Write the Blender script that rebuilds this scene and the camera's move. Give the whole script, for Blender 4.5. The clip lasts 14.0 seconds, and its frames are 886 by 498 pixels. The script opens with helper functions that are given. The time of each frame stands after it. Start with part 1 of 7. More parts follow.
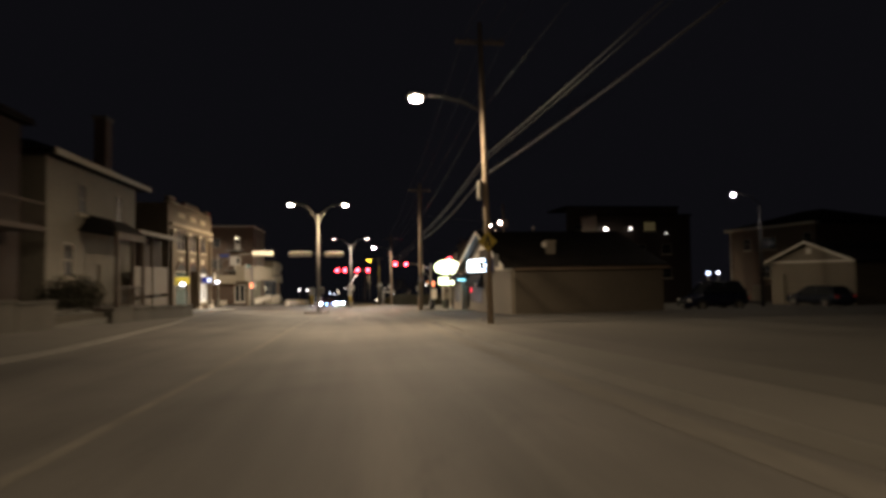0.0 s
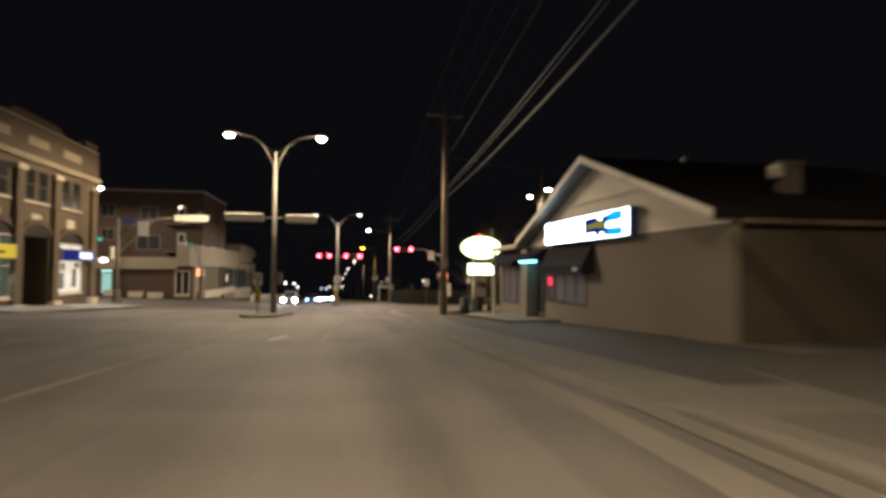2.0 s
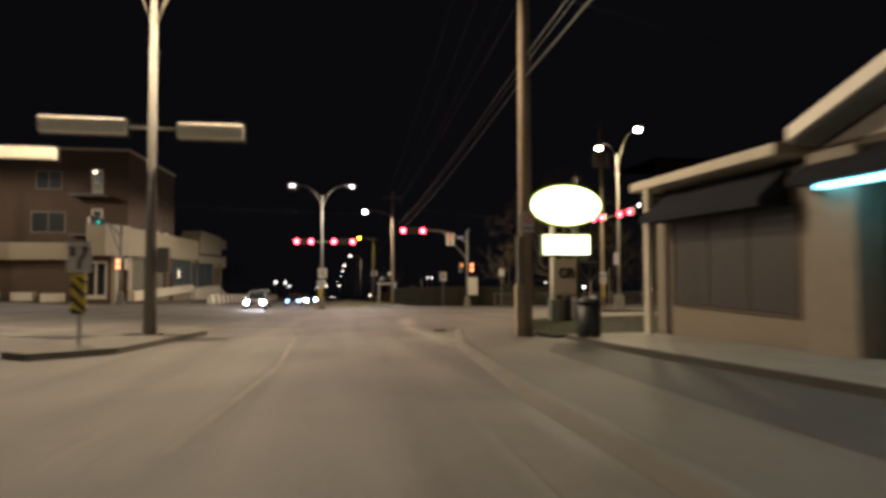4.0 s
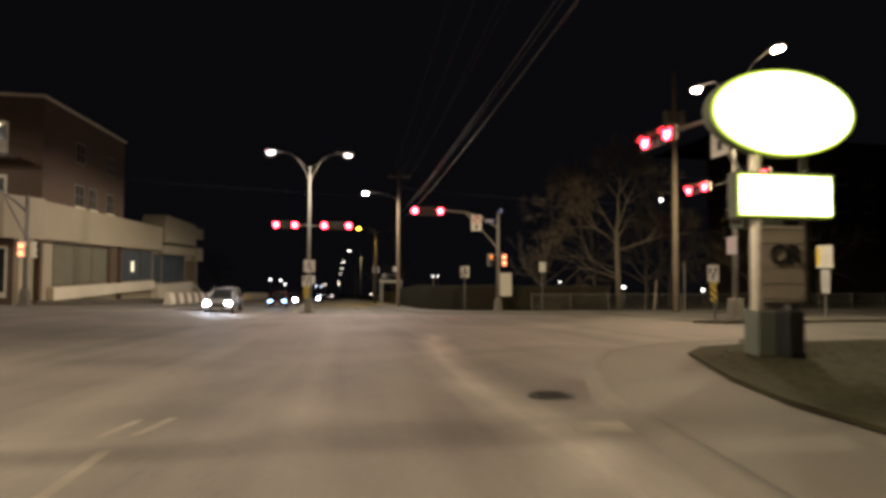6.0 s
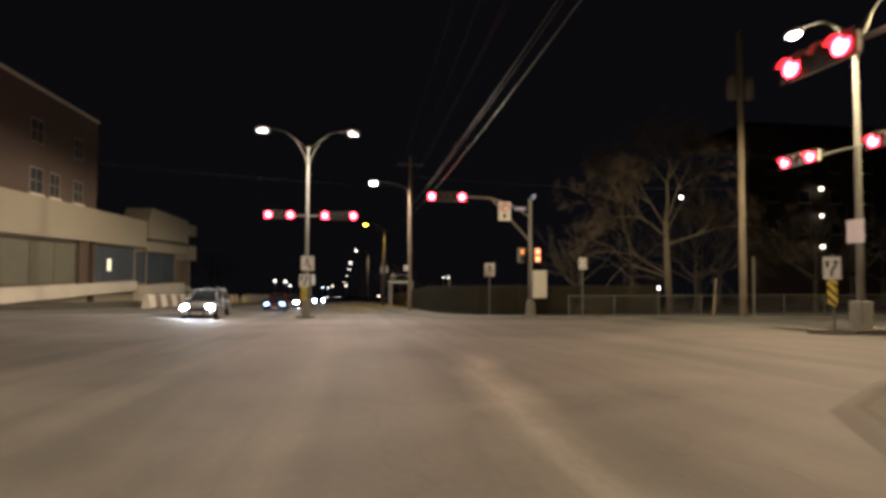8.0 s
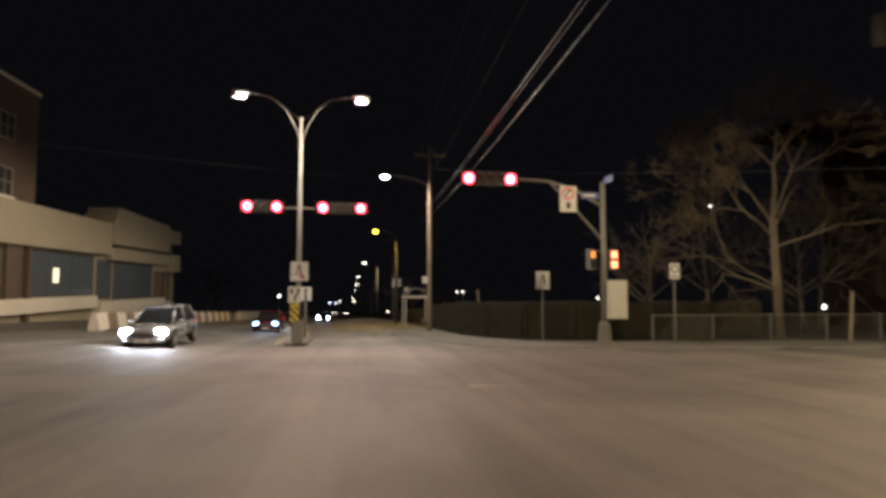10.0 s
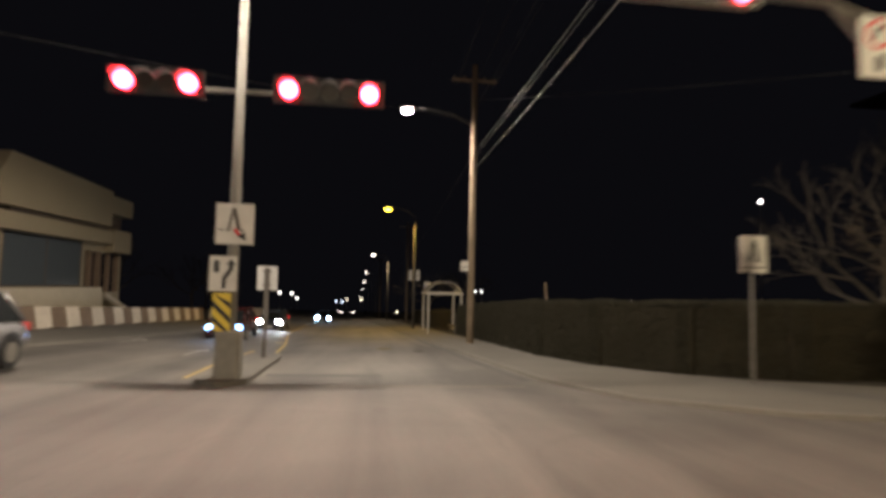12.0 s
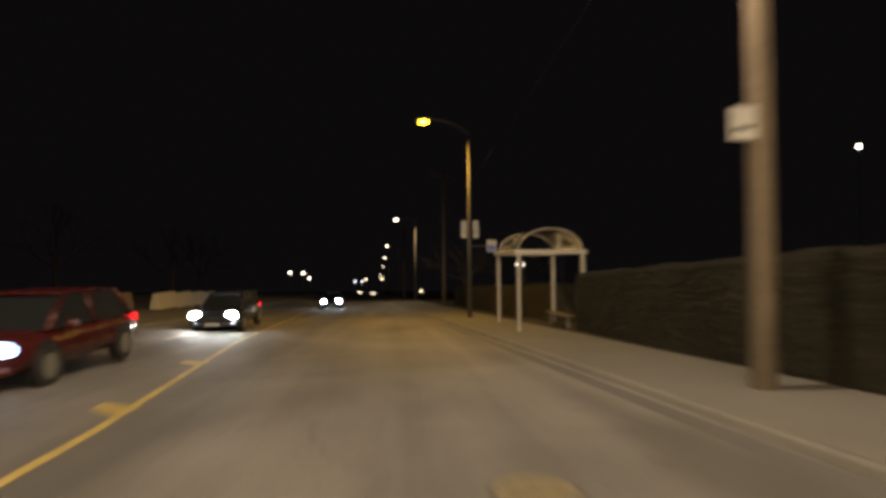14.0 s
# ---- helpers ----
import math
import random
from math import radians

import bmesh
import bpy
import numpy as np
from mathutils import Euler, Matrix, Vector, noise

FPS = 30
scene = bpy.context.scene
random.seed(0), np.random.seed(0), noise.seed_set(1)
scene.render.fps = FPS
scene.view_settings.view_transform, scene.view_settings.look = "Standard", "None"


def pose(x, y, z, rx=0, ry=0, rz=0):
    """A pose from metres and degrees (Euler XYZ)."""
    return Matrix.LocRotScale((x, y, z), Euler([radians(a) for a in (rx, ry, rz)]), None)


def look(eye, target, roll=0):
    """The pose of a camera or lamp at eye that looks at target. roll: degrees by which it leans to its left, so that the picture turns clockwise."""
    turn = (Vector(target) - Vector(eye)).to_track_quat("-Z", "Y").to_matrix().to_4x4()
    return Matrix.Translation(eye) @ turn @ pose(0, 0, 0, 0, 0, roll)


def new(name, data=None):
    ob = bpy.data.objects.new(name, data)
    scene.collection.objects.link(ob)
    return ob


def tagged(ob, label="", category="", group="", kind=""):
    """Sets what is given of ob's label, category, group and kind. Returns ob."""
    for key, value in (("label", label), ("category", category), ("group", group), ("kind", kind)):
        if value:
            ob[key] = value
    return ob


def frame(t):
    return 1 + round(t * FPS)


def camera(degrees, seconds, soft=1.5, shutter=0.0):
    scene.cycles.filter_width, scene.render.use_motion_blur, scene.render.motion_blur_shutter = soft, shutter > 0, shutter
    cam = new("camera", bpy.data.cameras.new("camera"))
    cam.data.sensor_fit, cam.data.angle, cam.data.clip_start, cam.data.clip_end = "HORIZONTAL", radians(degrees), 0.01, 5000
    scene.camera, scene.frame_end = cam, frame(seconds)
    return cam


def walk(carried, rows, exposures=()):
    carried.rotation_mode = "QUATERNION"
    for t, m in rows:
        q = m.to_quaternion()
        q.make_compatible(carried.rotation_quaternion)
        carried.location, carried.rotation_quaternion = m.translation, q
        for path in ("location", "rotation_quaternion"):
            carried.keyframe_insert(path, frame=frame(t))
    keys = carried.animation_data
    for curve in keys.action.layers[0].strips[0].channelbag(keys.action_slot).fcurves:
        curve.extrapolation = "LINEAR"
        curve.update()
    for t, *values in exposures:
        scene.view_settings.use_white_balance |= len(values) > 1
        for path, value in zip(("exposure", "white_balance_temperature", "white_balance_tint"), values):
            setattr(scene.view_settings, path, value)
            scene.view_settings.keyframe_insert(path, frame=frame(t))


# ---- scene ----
cam = camera(75.0, 14.0, soft=3.6, shutter=0.9)
PATH = [
    (0, (1.413, -5.446, 1.461), (1.742, -3.475, 1.542), -0.9),
    (0.5, (1.871, 0.315, 1.144), (2.205, 2.285, 1.223), -0.3),
    (1, (2.074, 6.526, 0.878), (2.412, 8.496, 0.951), -0.7),
    (1.5, (2.508, 12.03, 0.754), (2.841, 14.001, 0.822), -0.1),
    (2, (2.678, 17.747, 0.381), (3.021, 19.717, 0.455), 0.4),
    (2.5, (3.08, 22.694, 0.2), (3.421, 24.664, 0.266), 0.1),
    (3, (3.437, 27.849, -0.04), (3.779, 29.819, 0.029), -0.3),
    (5.5, (4.223, 46.281, -0.808), (4.57, 48.249, -0.739), 0.2),
    (6, (4.427, 48.737, -0.896), (4.768, 50.707, -0.829), 0.3),
    (6.5, (4.512, 50.586, -0.964), (4.849, 52.557, -0.902), 0.2),
    (7, (4.53, 51.968, -1.008), (4.863, 53.94, -0.949), 0.0),
    (7.5, (4.629, 53.353, -1.07), (4.952, 55.325, -1.006), 0.1),
    (8, (4.643, 54.814, -1.176), (4.959, 56.787, -1.103), 0.2),
    (8.5, (4.644, 56.445, -1.215), (4.952, 58.419, -1.133), -0.0),
    (9, (4.667, 58.475, -1.298), (4.967, 60.45, -1.2), -0.0),
    (11.5, (4.844, 73.852, -1.727), (5.104, 75.83, -1.586), 0.8),
    (12, (4.862, 77.731, -1.976), (5.119, 79.71, -1.848), 1.3),
    (12.5, (4.817, 82.078, -2.02), (5.075, 84.059, -1.926), 1.1),
    (13, (4.771, 86.712, -2.324), (5.018, 88.695, -2.248), 0.2),
    (13.5, (4.69, 91.745, -2.665), (4.916, 93.732, -2.609), 0.2),
    (14, (4.557, 97.068, -2.896), (4.751, 99.058, -2.843), -0.3),
]
SLOPE, RISE = 0.045, 0.055
EXPOSURES = [(0, 0.3, 6500, 10), (1.5, 0.1, 6500, 10), (3, 0.0, 6500, 10), (5.5, -0.1, 6500, 10), (7.5, 0.0, 6500, 10), (12, 0.0, 6500, 10), (13, 0.1, 6700, 10), (14, 0.05, 8000, 10)]
walk(cam, [(t, look(eye, target, roll)) for t, eye, target, roll in PATH], EXPOSURES)


def gz(x, y):
    """Height of the road plane: it falls along the street and rises towards the west."""
    return -SLOPE * y + RISE * min(max(-1.0 - x, 0.0), 21.0)


# ---- night sky, far glow ----
night = bpy.data.worlds.new("night")
night.use_nodes = True
night.node_tree.nodes["Background"].inputs[0].default_value = (0.0031, 0.003, 0.004, 1)
night.node_tree.nodes["Background"].inputs[1].default_value = 1.0
scene.world = night

LAMP_WARM = (1.0, 0.785, 0.535)
LAMP_CORNER = (1.0, 0.83, 0.53)
LAMP_SODIUM = (1.0, 0.62, 0.16)
LAMP_COOL = (1.0, 0.86, 0.71)
LAMP_POWER = 3800.0


# ---- materials ----
def mat(name, base, rough=0.7, metal=0.0, var=0.25, grain=8.0, stain=0.6, bump=0.15, second=None, emit=0.0, emit_col=None, random_tone=0.0):
    """A surface with grain and broad stains, both in world metres."""
    m = bpy.data.materials.new(name)
    m.use_nodes = True
    nt = m.node_tree
    b = nt.nodes["Principled BSDF"]
    b.inputs["Metallic"].default_value = metal
    geo = nt.nodes.new("ShaderNodeNewGeometry")
    fine = nt.nodes.new("ShaderNodeTexNoise")
    fine.inputs["Scale"].default_value, fine.inputs["Detail"].default_value = grain, 6
    broad = nt.nodes.new("ShaderNodeTexNoise")
    broad.inputs["Scale"].default_value, broad.inputs["Detail"].default_value = stain, 4
    for n in (fine, broad):
        nt.links.new(geo.outputs["Position"], n.inputs["Vector"])
    dark = [c * (1 - var) for c in base]
    light = list(second) if second else [min(1, c * (1 + var)) for c in base]
    ramp = nt.nodes.new("ShaderNodeValToRGB")
    ramp.color_ramp.elements[0].position, ramp.color_ramp.elements[1].position = 0.3, 0.72
    ramp.color_ramp.elements[0].color, ramp.color_ramp.elements[1].color = (*dark, 1), (*light, 1)
    add = nt.nodes.new("ShaderNodeMath")
    add.operation = "MULTIPLY_ADD"
    add.inputs[1].default_value, add.inputs[2].default_value = 0.5, 0.0
    half = nt.nodes.new("ShaderNodeMath")
    half.operation = "MULTIPLY"
    half.inputs[1].default_value = 0.5
    nt.links.new(broad.outputs["Fac"], half.inputs[0])
    nt.links.new(fine.outputs["Fac"], add.inputs[0])
    nt.links.new(half.outputs[0], add.inputs[2])
    nt.links.new(add.outputs[0], ramp.inputs[0])
    out = ramp.outputs[0]
    if random_tone:
        info = nt.nodes.new("ShaderNodeObjectInfo")
        hsv = nt.nodes.new("ShaderNodeHueSaturation")
        rng = nt.nodes.new("ShaderNodeMapRange")
        rng.inputs[3].default_value, rng.inputs[4].default_value = 1 - random_tone, 1 + random_tone
        nt.links.new(info.outputs["Random"], rng.inputs[0])
        nt.links.new(rng.outputs[0], hsv.inputs["Value"])
        nt.links.new(out, hsv.inputs["Color"])
        out = hsv.outputs[0]
    nt.links.new(out, b.inputs["Base Color"])
    rr = nt.nodes.new("ShaderNodeMapRange")
    rr.inputs[3].default_value, rr.inputs[4].default_value = max(0.02, rough - 0.12), min(1, rough + 0.12)
    nt.links.new(fine.outputs["Fac"], rr.inputs[0])
    nt.links.new(rr.outputs[0], b.inputs["Roughness"])
    if bump:
        bp = nt.nodes.new("ShaderNodeBump")
        bp.inputs["Strength"].default_value, bp.inputs["Distance"].default_value = bump, 0.02
        nt.links.new(fine.outputs["Fac"], bp.inputs["Height"])
        nt.links.new(bp.outputs[0], b.inputs["Normal"])
    if emit:
        b.inputs["Emission Color"].default_value = (*(emit_col or base), 1)
        b.inputs["Emission Strength"].default_value = emit
    return m


def brick_mat(name, c1, c2, mortar, wide=0.21, high=0.075):
    m = mat(name, c1, 0.85, bump=0.3, grain=20)
    nt = m.node_tree
    b = nt.nodes["Principled BSDF"]
    geo = nt.nodes.new("ShaderNodeNewGeometry")
    sep = nt.nodes.new("ShaderNodeSeparateXYZ")
    com = nt.nodes.new("ShaderNodeCombineXYZ")
    add = nt.nodes.new("ShaderNodeMath")
    nt.links.new(geo.outputs["Position"], sep.inputs[0])
    nt.links.new(sep.outputs[0], add.inputs[0])
    nt.links.new(sep.outputs[1], add.inputs[1])
    nt.links.new(add.outputs[0], com.inputs[0])
    nt.links.new(sep.outputs[2], com.inputs[1])
    br = nt.nodes.new("ShaderNodeTexBrick")
    br.inputs["Color1"].default_value, br.inputs["Color2"].default_value, br.inputs["Mortar"].default_value = (*c1, 1), (*c2, 1), (*mortar, 1)
    br.inputs["Scale"].default_value, br.inputs["Brick Width"].default_value, br.inputs["Row Height"].default_value = 1.0, wide, high
    br.inputs["Mortar Size"].default_value = 0.008
    nt.links.new(com.outputs[0], br.inputs["Vector"])
    mix = nt.nodes.new("ShaderNodeMix")
    mix.data_type, mix.blend_type = "RGBA", "MULTIPLY"
    mix.inputs[0].default_value = 0.6
    ramp = next(n for n in nt.nodes if n.type == "VALTORGB")
    ramp.color_ramp.elements[0].color, ramp.color_ramp.elements[1].color = (0.55, 0.55, 0.55, 1), (1, 1, 1, 1)
    nt.links.new(br.outputs["Color"], mix.inputs[6])
    nt.links.new(ramp.outputs[0], mix.inputs[7])
    nt.links.new(mix.outputs[2], b.inputs["Base Color"])
    return m


def glow(name, colour, strength):
    m = bpy.data.materials.new(name)
    m.use_nodes = True
    nt = m.node_tree
    nt.nodes.clear()
    e, o = nt.nodes.new("ShaderNodeEmission"), nt.nodes.new("ShaderNodeOutputMaterial")
    e.inputs[0].default_value, e.inputs[1].default_value = (*colour, 1), strength
    nt.links.new(e.outputs[0], o.inputs[0])
    return m


def glass_mat(name, tint, rough=0.08):
    m = bpy.data.materials.new(name)
    m.use_nodes = True
    b = m.node_tree.nodes["Principled BSDF"]
    b.inputs["Base Color"].default_value, b.inputs["Roughness"].default_value = (*tint, 1), rough
    b.inputs["IOR"].default_value = 1.5
    return m


ASPHALT = mat("asphalt", (0.105, 0.095, 0.082), 0.75, var=0.32, grain=16, stain=0.22, bump=0.35)


def wear_streaks(m):
    """Lane-long wear: pale and dark streaks along the street, blotches and hairline cracks on the asphalt."""
    nt = m.node_tree
    b = nt.nodes["Principled BSDF"]
    base = b.inputs["Base Color"].links[0].from_socket
    geo = nt.nodes.new("ShaderNodeNewGeometry")
    stretch = nt.nodes.new("ShaderNodeVectorMath")
    stretch.operation = "MULTIPLY"
    stretch.inputs[1].default_value = (0.9, 0.06, 0.0)
    nt.links.new(geo.outputs["Position"], stretch.inputs[0])
    streak = nt.nodes.new("ShaderNodeTexNoise")
    streak.inputs["Scale"].default_value, streak.inputs["Detail"].default_value, streak.inputs["Distortion"].default_value = 1.0, 3, 0.6
    nt.links.new(stretch.outputs[0], streak.inputs["Vector"])
    blotch = nt.nodes.new("ShaderNodeTexNoise")
    blotch.inputs["Scale"].default_value, blotch.inputs["Detail"].default_value, blotch.inputs["Distortion"].default_value = 0.16, 5, 1.2
    nt.links.new(geo.outputs["Position"], blotch.inputs["Vector"])
    mul = nt.nodes.new("ShaderNodeMath")
    mul.operation = "ADD"
    nt.links.new(streak.outputs["Fac"], mul.inputs[0])
    nt.links.new(blotch.outputs["Fac"], mul.inputs[1])
    rng = nt.nodes.new("ShaderNodeMapRange")
    rng.inputs[1].default_value, rng.inputs[2].default_value, rng.inputs[3].default_value, rng.inputs[4].default_value = 0.75, 1.25, 0.66, 1.38
    nt.links.new(mul.outputs[0], rng.inputs[0])
    crack = nt.nodes.new("ShaderNodeTexVoronoi")
    crack.feature = "DISTANCE_TO_EDGE"
    crack.inputs["Scale"].default_value = 0.22
    warp = nt.nodes.new("ShaderNodeTexNoise")
    warp.inputs["Scale"].default_value, warp.inputs["Detail"].default_value = 0.9, 4
    nt.links.new(geo.outputs["Position"], warp.inputs["Vector"])
    mixv = nt.nodes.new("ShaderNodeVectorMath")
    mixv.operation = "MULTIPLY_ADD"
    mixv.inputs[1].default_value = (2.2, 2.2, 0.0)
    nt.links.new(warp.outputs["Color"], mixv.inputs[0])
    nt.links.new(geo.outputs["Position"], mixv.inputs[2])
    nt.links.new(mixv.outputs[0], crack.inputs["Vector"])
    line = nt.nodes.new("ShaderNodeMapRange")
    line.inputs[1].default_value, line.inputs[2].default_value, line.inputs[3].default_value, line.inputs[4].default_value = 0.0, 0.006, 0.8, 1.0
    nt.links.new(crack.outputs["Distance"], line.inputs[0])
    both = nt.nodes.new("ShaderNodeMath")
    both.operation = "MULTIPLY"
    nt.links.new(rng.outputs[0], both.inputs[0])
    nt.links.new(line.outputs[0], both.inputs[1])
    hsv = nt.nodes.new("ShaderNodeHueSaturation")
    nt.links.new(base, hsv.inputs["Color"])
    nt.links.new(both.outputs[0], hsv.inputs["Value"])
    nt.links.new(hsv.outputs[0], b.inputs["Base Color"])


def dust_band(m):
    """A drift of pale sand between the wheel tracks that bends out into the crossing, and sand along the gutters."""
    nt = m.node_tree
    b = nt.nodes["Principled BSDF"]
    base = b.inputs["Base Color"].links[0].from_socket

    def sums(kind, x, y, clamp=False):
        n = nt.nodes.new("ShaderNodeMath")
        n.operation, n.use_clamp = kind, clamp
        for k, v in enumerate((x, y)):
            if isinstance(v, (int, float)):
                n.inputs[k].default_value = v
            else:
                nt.links.new(v, n.inputs[k])
        return n.outputs[0]

    geo = nt.nodes.new("ShaderNodeNewGeometry")
    sep = nt.nodes.new("ShaderNodeSeparateXYZ")
    nt.links.new(geo.outputs["Position"], sep.inputs[0])
    wob = nt.nodes.new("ShaderNodeTexNoise")
    wob.inputs["Scale"].default_value, wob.inputs["Detail"].default_value = 0.5, 5
    nt.links.new(geo.outputs["Position"], wob.inputs["Vector"])
    x, y = sep.outputs[0], sep.outputs[1]
    bend = sums("MULTIPLY", sums("DIVIDE", sums("SUBTRACT", y, 60.5), 7.0, True), 1.0)
    centre = sums("ADD", bend, sums("ADD", 5.9, sums("MULTIPLY", wob.outputs["Fac"], 0.8)))
    off = sums("ABSOLUTE", sums("SUBTRACT", x, centre), 0.0)
    across = sums("SUBTRACT", 1.0, sums("DIVIDE", off, 0.55), True)
    along = sums("MULTIPLY", sums("DIVIDE", sums("SUBTRACT", y, 50.0), 6.0, True), sums("DIVIDE", sums("SUBTRACT", 69.0, y), 3.0, True))
    amount = sums("MULTIPLY", sums("MULTIPLY", across, along), 1.15)
    track = sums("MULTIPLY", sums("SINE", sums("MULTIPLY", x, 3.3), 0.0), 0.025)
    value = sums("ADD", sums("ADD", 1.0, amount), track)
    hsv = nt.nodes.new("ShaderNodeHueSaturation")
    nt.links.new(base, hsv.inputs["Color"])
    nt.links.new(value, hsv.inputs["Value"])
    nt.links.new(hsv.outputs[0], b.inputs["Base Color"])


wear_streaks(ASPHALT)
dust_band(ASPHALT)
PATCH = mat("asphalt_patch", (0.075, 0.07, 0.062), 0.8, var=0.2, grain=20, stain=0.5, bump=0.3)
# damp gutter dirt; also the stained apron face with its shade painted in
DAMP_SHADE = mat("damp_dirt_and_shade", (0.055, 0.049, 0.041), 0.9, var=0.3, grain=6, stain=0.8, bump=0.3)
DUST = mat("pale_dust", (0.135, 0.121, 0.1), 0.9, var=0.25, grain=5, stain=0.5, bump=0.1)
CONCRETE = mat("concrete", (0.11, 0.1, 0.083), 0.85, var=0.2, grain=9, stain=0.5, bump=0.2)
KERB = mat("kerb_concrete", (0.125, 0.114, 0.095), 0.85, var=0.25, grain=7, stain=0.6, bump=0.25)
BOARD = mat("grey_letter_board", (0.3, 0.26, 0.2), 0.7, 0.0, var=0.15, grain=5, stain=1.2, bump=0.05)
CURBCUT = mat("rough_concrete", (0.2, 0.185, 0.155), 0.85, var=0.25, grain=6, stain=0.8, bump=0.3)
LOT_EDGE = mat("gravelly_edge", (0.082, 0.073, 0.06), 0.95, var=0.32, grain=11, stain=0.35, bump=0.45)
LOT = mat("dark_gravel", (0.06, 0.053, 0.043), 0.95, var=0.35, grain=11, stain=0.3, bump=0.5)
FORECOURT = mat("forecourt_asphalt", (0.052, 0.048, 0.043), 0.85, var=0.3, grain=9, stain=0.35, bump=0.35)
VISOR = mat("dull_visor", (0.16, 0.155, 0.15), 0.7, var=0.2, grain=8, stain=1, bump=0.05)
GARDEN_WALL = mat("weathered_wall", (0.075, 0.066, 0.052), 0.9, var=0.3, grain=6, stain=0.8, bump=0.3)
POST_DARK = mat("dark_post_paint", (0.07, 0.066, 0.058), 0.6, 0.1, var=0.2, grain=8, stain=1, bump=0.05)
SOIL = mat("soil", (0.06, 0.05, 0.035), 0.95, var=0.4, grain=6, stain=0.7, bump=0.6)
GRASS = mat("grass", (0.034, 0.033, 0.017), 0.95, var=0.25, grain=10, stain=0.9, bump=0.2)
EARTH = mat("dark_earth", (0.035, 0.03, 0.024), 0.95, var=0.4, grain=1.5, stain=0.05, bump=0.3)
COVER_GREY = mat("worn_iron", (0.075, 0.065, 0.055), 0.8, 0.1, var=0.3, grain=9, stain=2, bump=0.2)
COVER_IRON = mat("dusty_iron", (0.15, 0.12, 0.065), 0.75, 0.1, var=0.3, grain=9, stain=2, bump=0.2)
YELLOW_LINE = mat("worn_yellow_paint", (0.36, 0.26, 0.075), 0.7, var=0.5, grain=6, stain=1.5, bump=0.1)
FAINT_LINE = mat("nearly_worn_paint", (0.165, 0.148, 0.118), 0.8, var=0.4, grain=4, stain=1.2, bump=0.1)
CABINET = mat("pale_grey_enamel", (0.42, 0.4, 0.34), 0.55, 0.0, var=0.08, grain=5, stain=1.2, bump=0.03)
WHITE_LINE = mat("worn_white_paint", (0.3, 0.28, 0.25), 0.7, var=0.45, grain=5, stain=1.5, bump=0.1)
GALV = mat("galvanised_steel", (0.17, 0.158, 0.135), 0.65, 0.15, var=0.15, grain=12, stain=1.2, bump=0.05)
WOODPOLE = mat("weathered_wood", (0.26, 0.2, 0.14), 0.85, var=0.3, grain=9, stain=1.0, bump=0.4)
CREAM = mat("cream_paint", (0.82, 0.77, 0.64), 0.5, var=0.08, grain=6, stain=1.2, bump=0.03)
BLACK = mat("black_paint", (0.012, 0.012, 0.013), 0.5, var=0.2, grain=8, stain=1, bump=0.05)
SIGN_WHITE = mat("white_sheeting", (0.52, 0.5, 0.46), 0.5, var=0.12, grain=4, stain=2, bump=0.02)
SHELTER_PAINT = mat("worn_cream_frame", (0.36, 0.33, 0.28), 0.5, var=0.15, grain=4, stain=2, bump=0.02)
SIGN_BACK = mat("bare_aluminium", (0.45, 0.44, 0.42), 0.45, 0.5, var=0.1, grain=5, stain=1.5, bump=0.02)
SIGN_YELLOW = mat("yellow_sheeting", (0.62, 0.45, 0.05), 0.45, var=0.08, grain=4, stain=2, bump=0.02)
SIGN_BLUE = mat("blue_sheeting", (0.02, 0.04, 0.17), 0.45, var=0.1, grain=4, stain=2, bump=0.02)
BUS_BLUE = mat("pale_blue_sheeting", (0.14, 0.17, 0.42), 0.45, var=0.1, grain=4, stain=2, bump=0.02)
SIGN_RED = mat("red_print", (0.55, 0.03, 0.03), 0.5, var=0.1, grain=4, stain=2, bump=0.02)
SIGN_PRINT = mat("faded_print", (0.1, 0.085, 0.075), 0.6, var=0.2, grain=5, stain=2, bump=0.02)
SIGN_BLACK = mat("black_print", (0.015, 0.015, 0.015), 0.5, var=0.1, grain=4, stain=2, bump=0.02)
PLASTER = mat("beige_plaster", (0.22, 0.193, 0.15), 0.85, var=0.2, grain=6, stain=0.4, bump=0.15)
PALE_SIDING = mat("pale_siding", (0.5, 0.45, 0.36), 0.8, var=0.12, grain=4, stain=0.5, bump=0.1)
ROOFING = mat("dark_shingles", (0.016, 0.0135, 0.012), 0.95, var=0.35, grain=7, stain=0.8, bump=0.5)
BROWN_WOOD = mat("brown_wood", (0.07, 0.05, 0.035), 0.75, var=0.3, grain=7, stain=0.8, bump=0.2)
BRICK_TAN = brick_mat("tan_brick", (0.132, 0.095, 0.053), (0.106, 0.076, 0.042), (0.108, 0.088, 0.063))
BRICK_RED = brick_mat("red_brick", (0.1, 0.056, 0.032), (0.08, 0.045, 0.026), (0.08, 0.066, 0.045))
BRICK_HOUSE = brick_mat("brown_house_brick", (0.11, 0.07, 0.045), (0.09, 0.058, 0.04), (0.11, 0.09, 0.07))
GARAGE_TAN = mat("tan_boards", (0.13, 0.105, 0.07), 0.8, var=0.15, grain=5, stain=0.5, bump=0.1)
# brick for unlit walls: their darkness is put into the colour
BRICK_DIM = brick_mat("dimmed_brick", (0.06, 0.036, 0.027), (0.05, 0.032, 0.024), (0.055, 0.047, 0.04))
BRICK_DARK = brick_mat("dark_brick", (0.11, 0.06, 0.04), (0.085, 0.05, 0.035), (0.09, 0.075, 0.06))
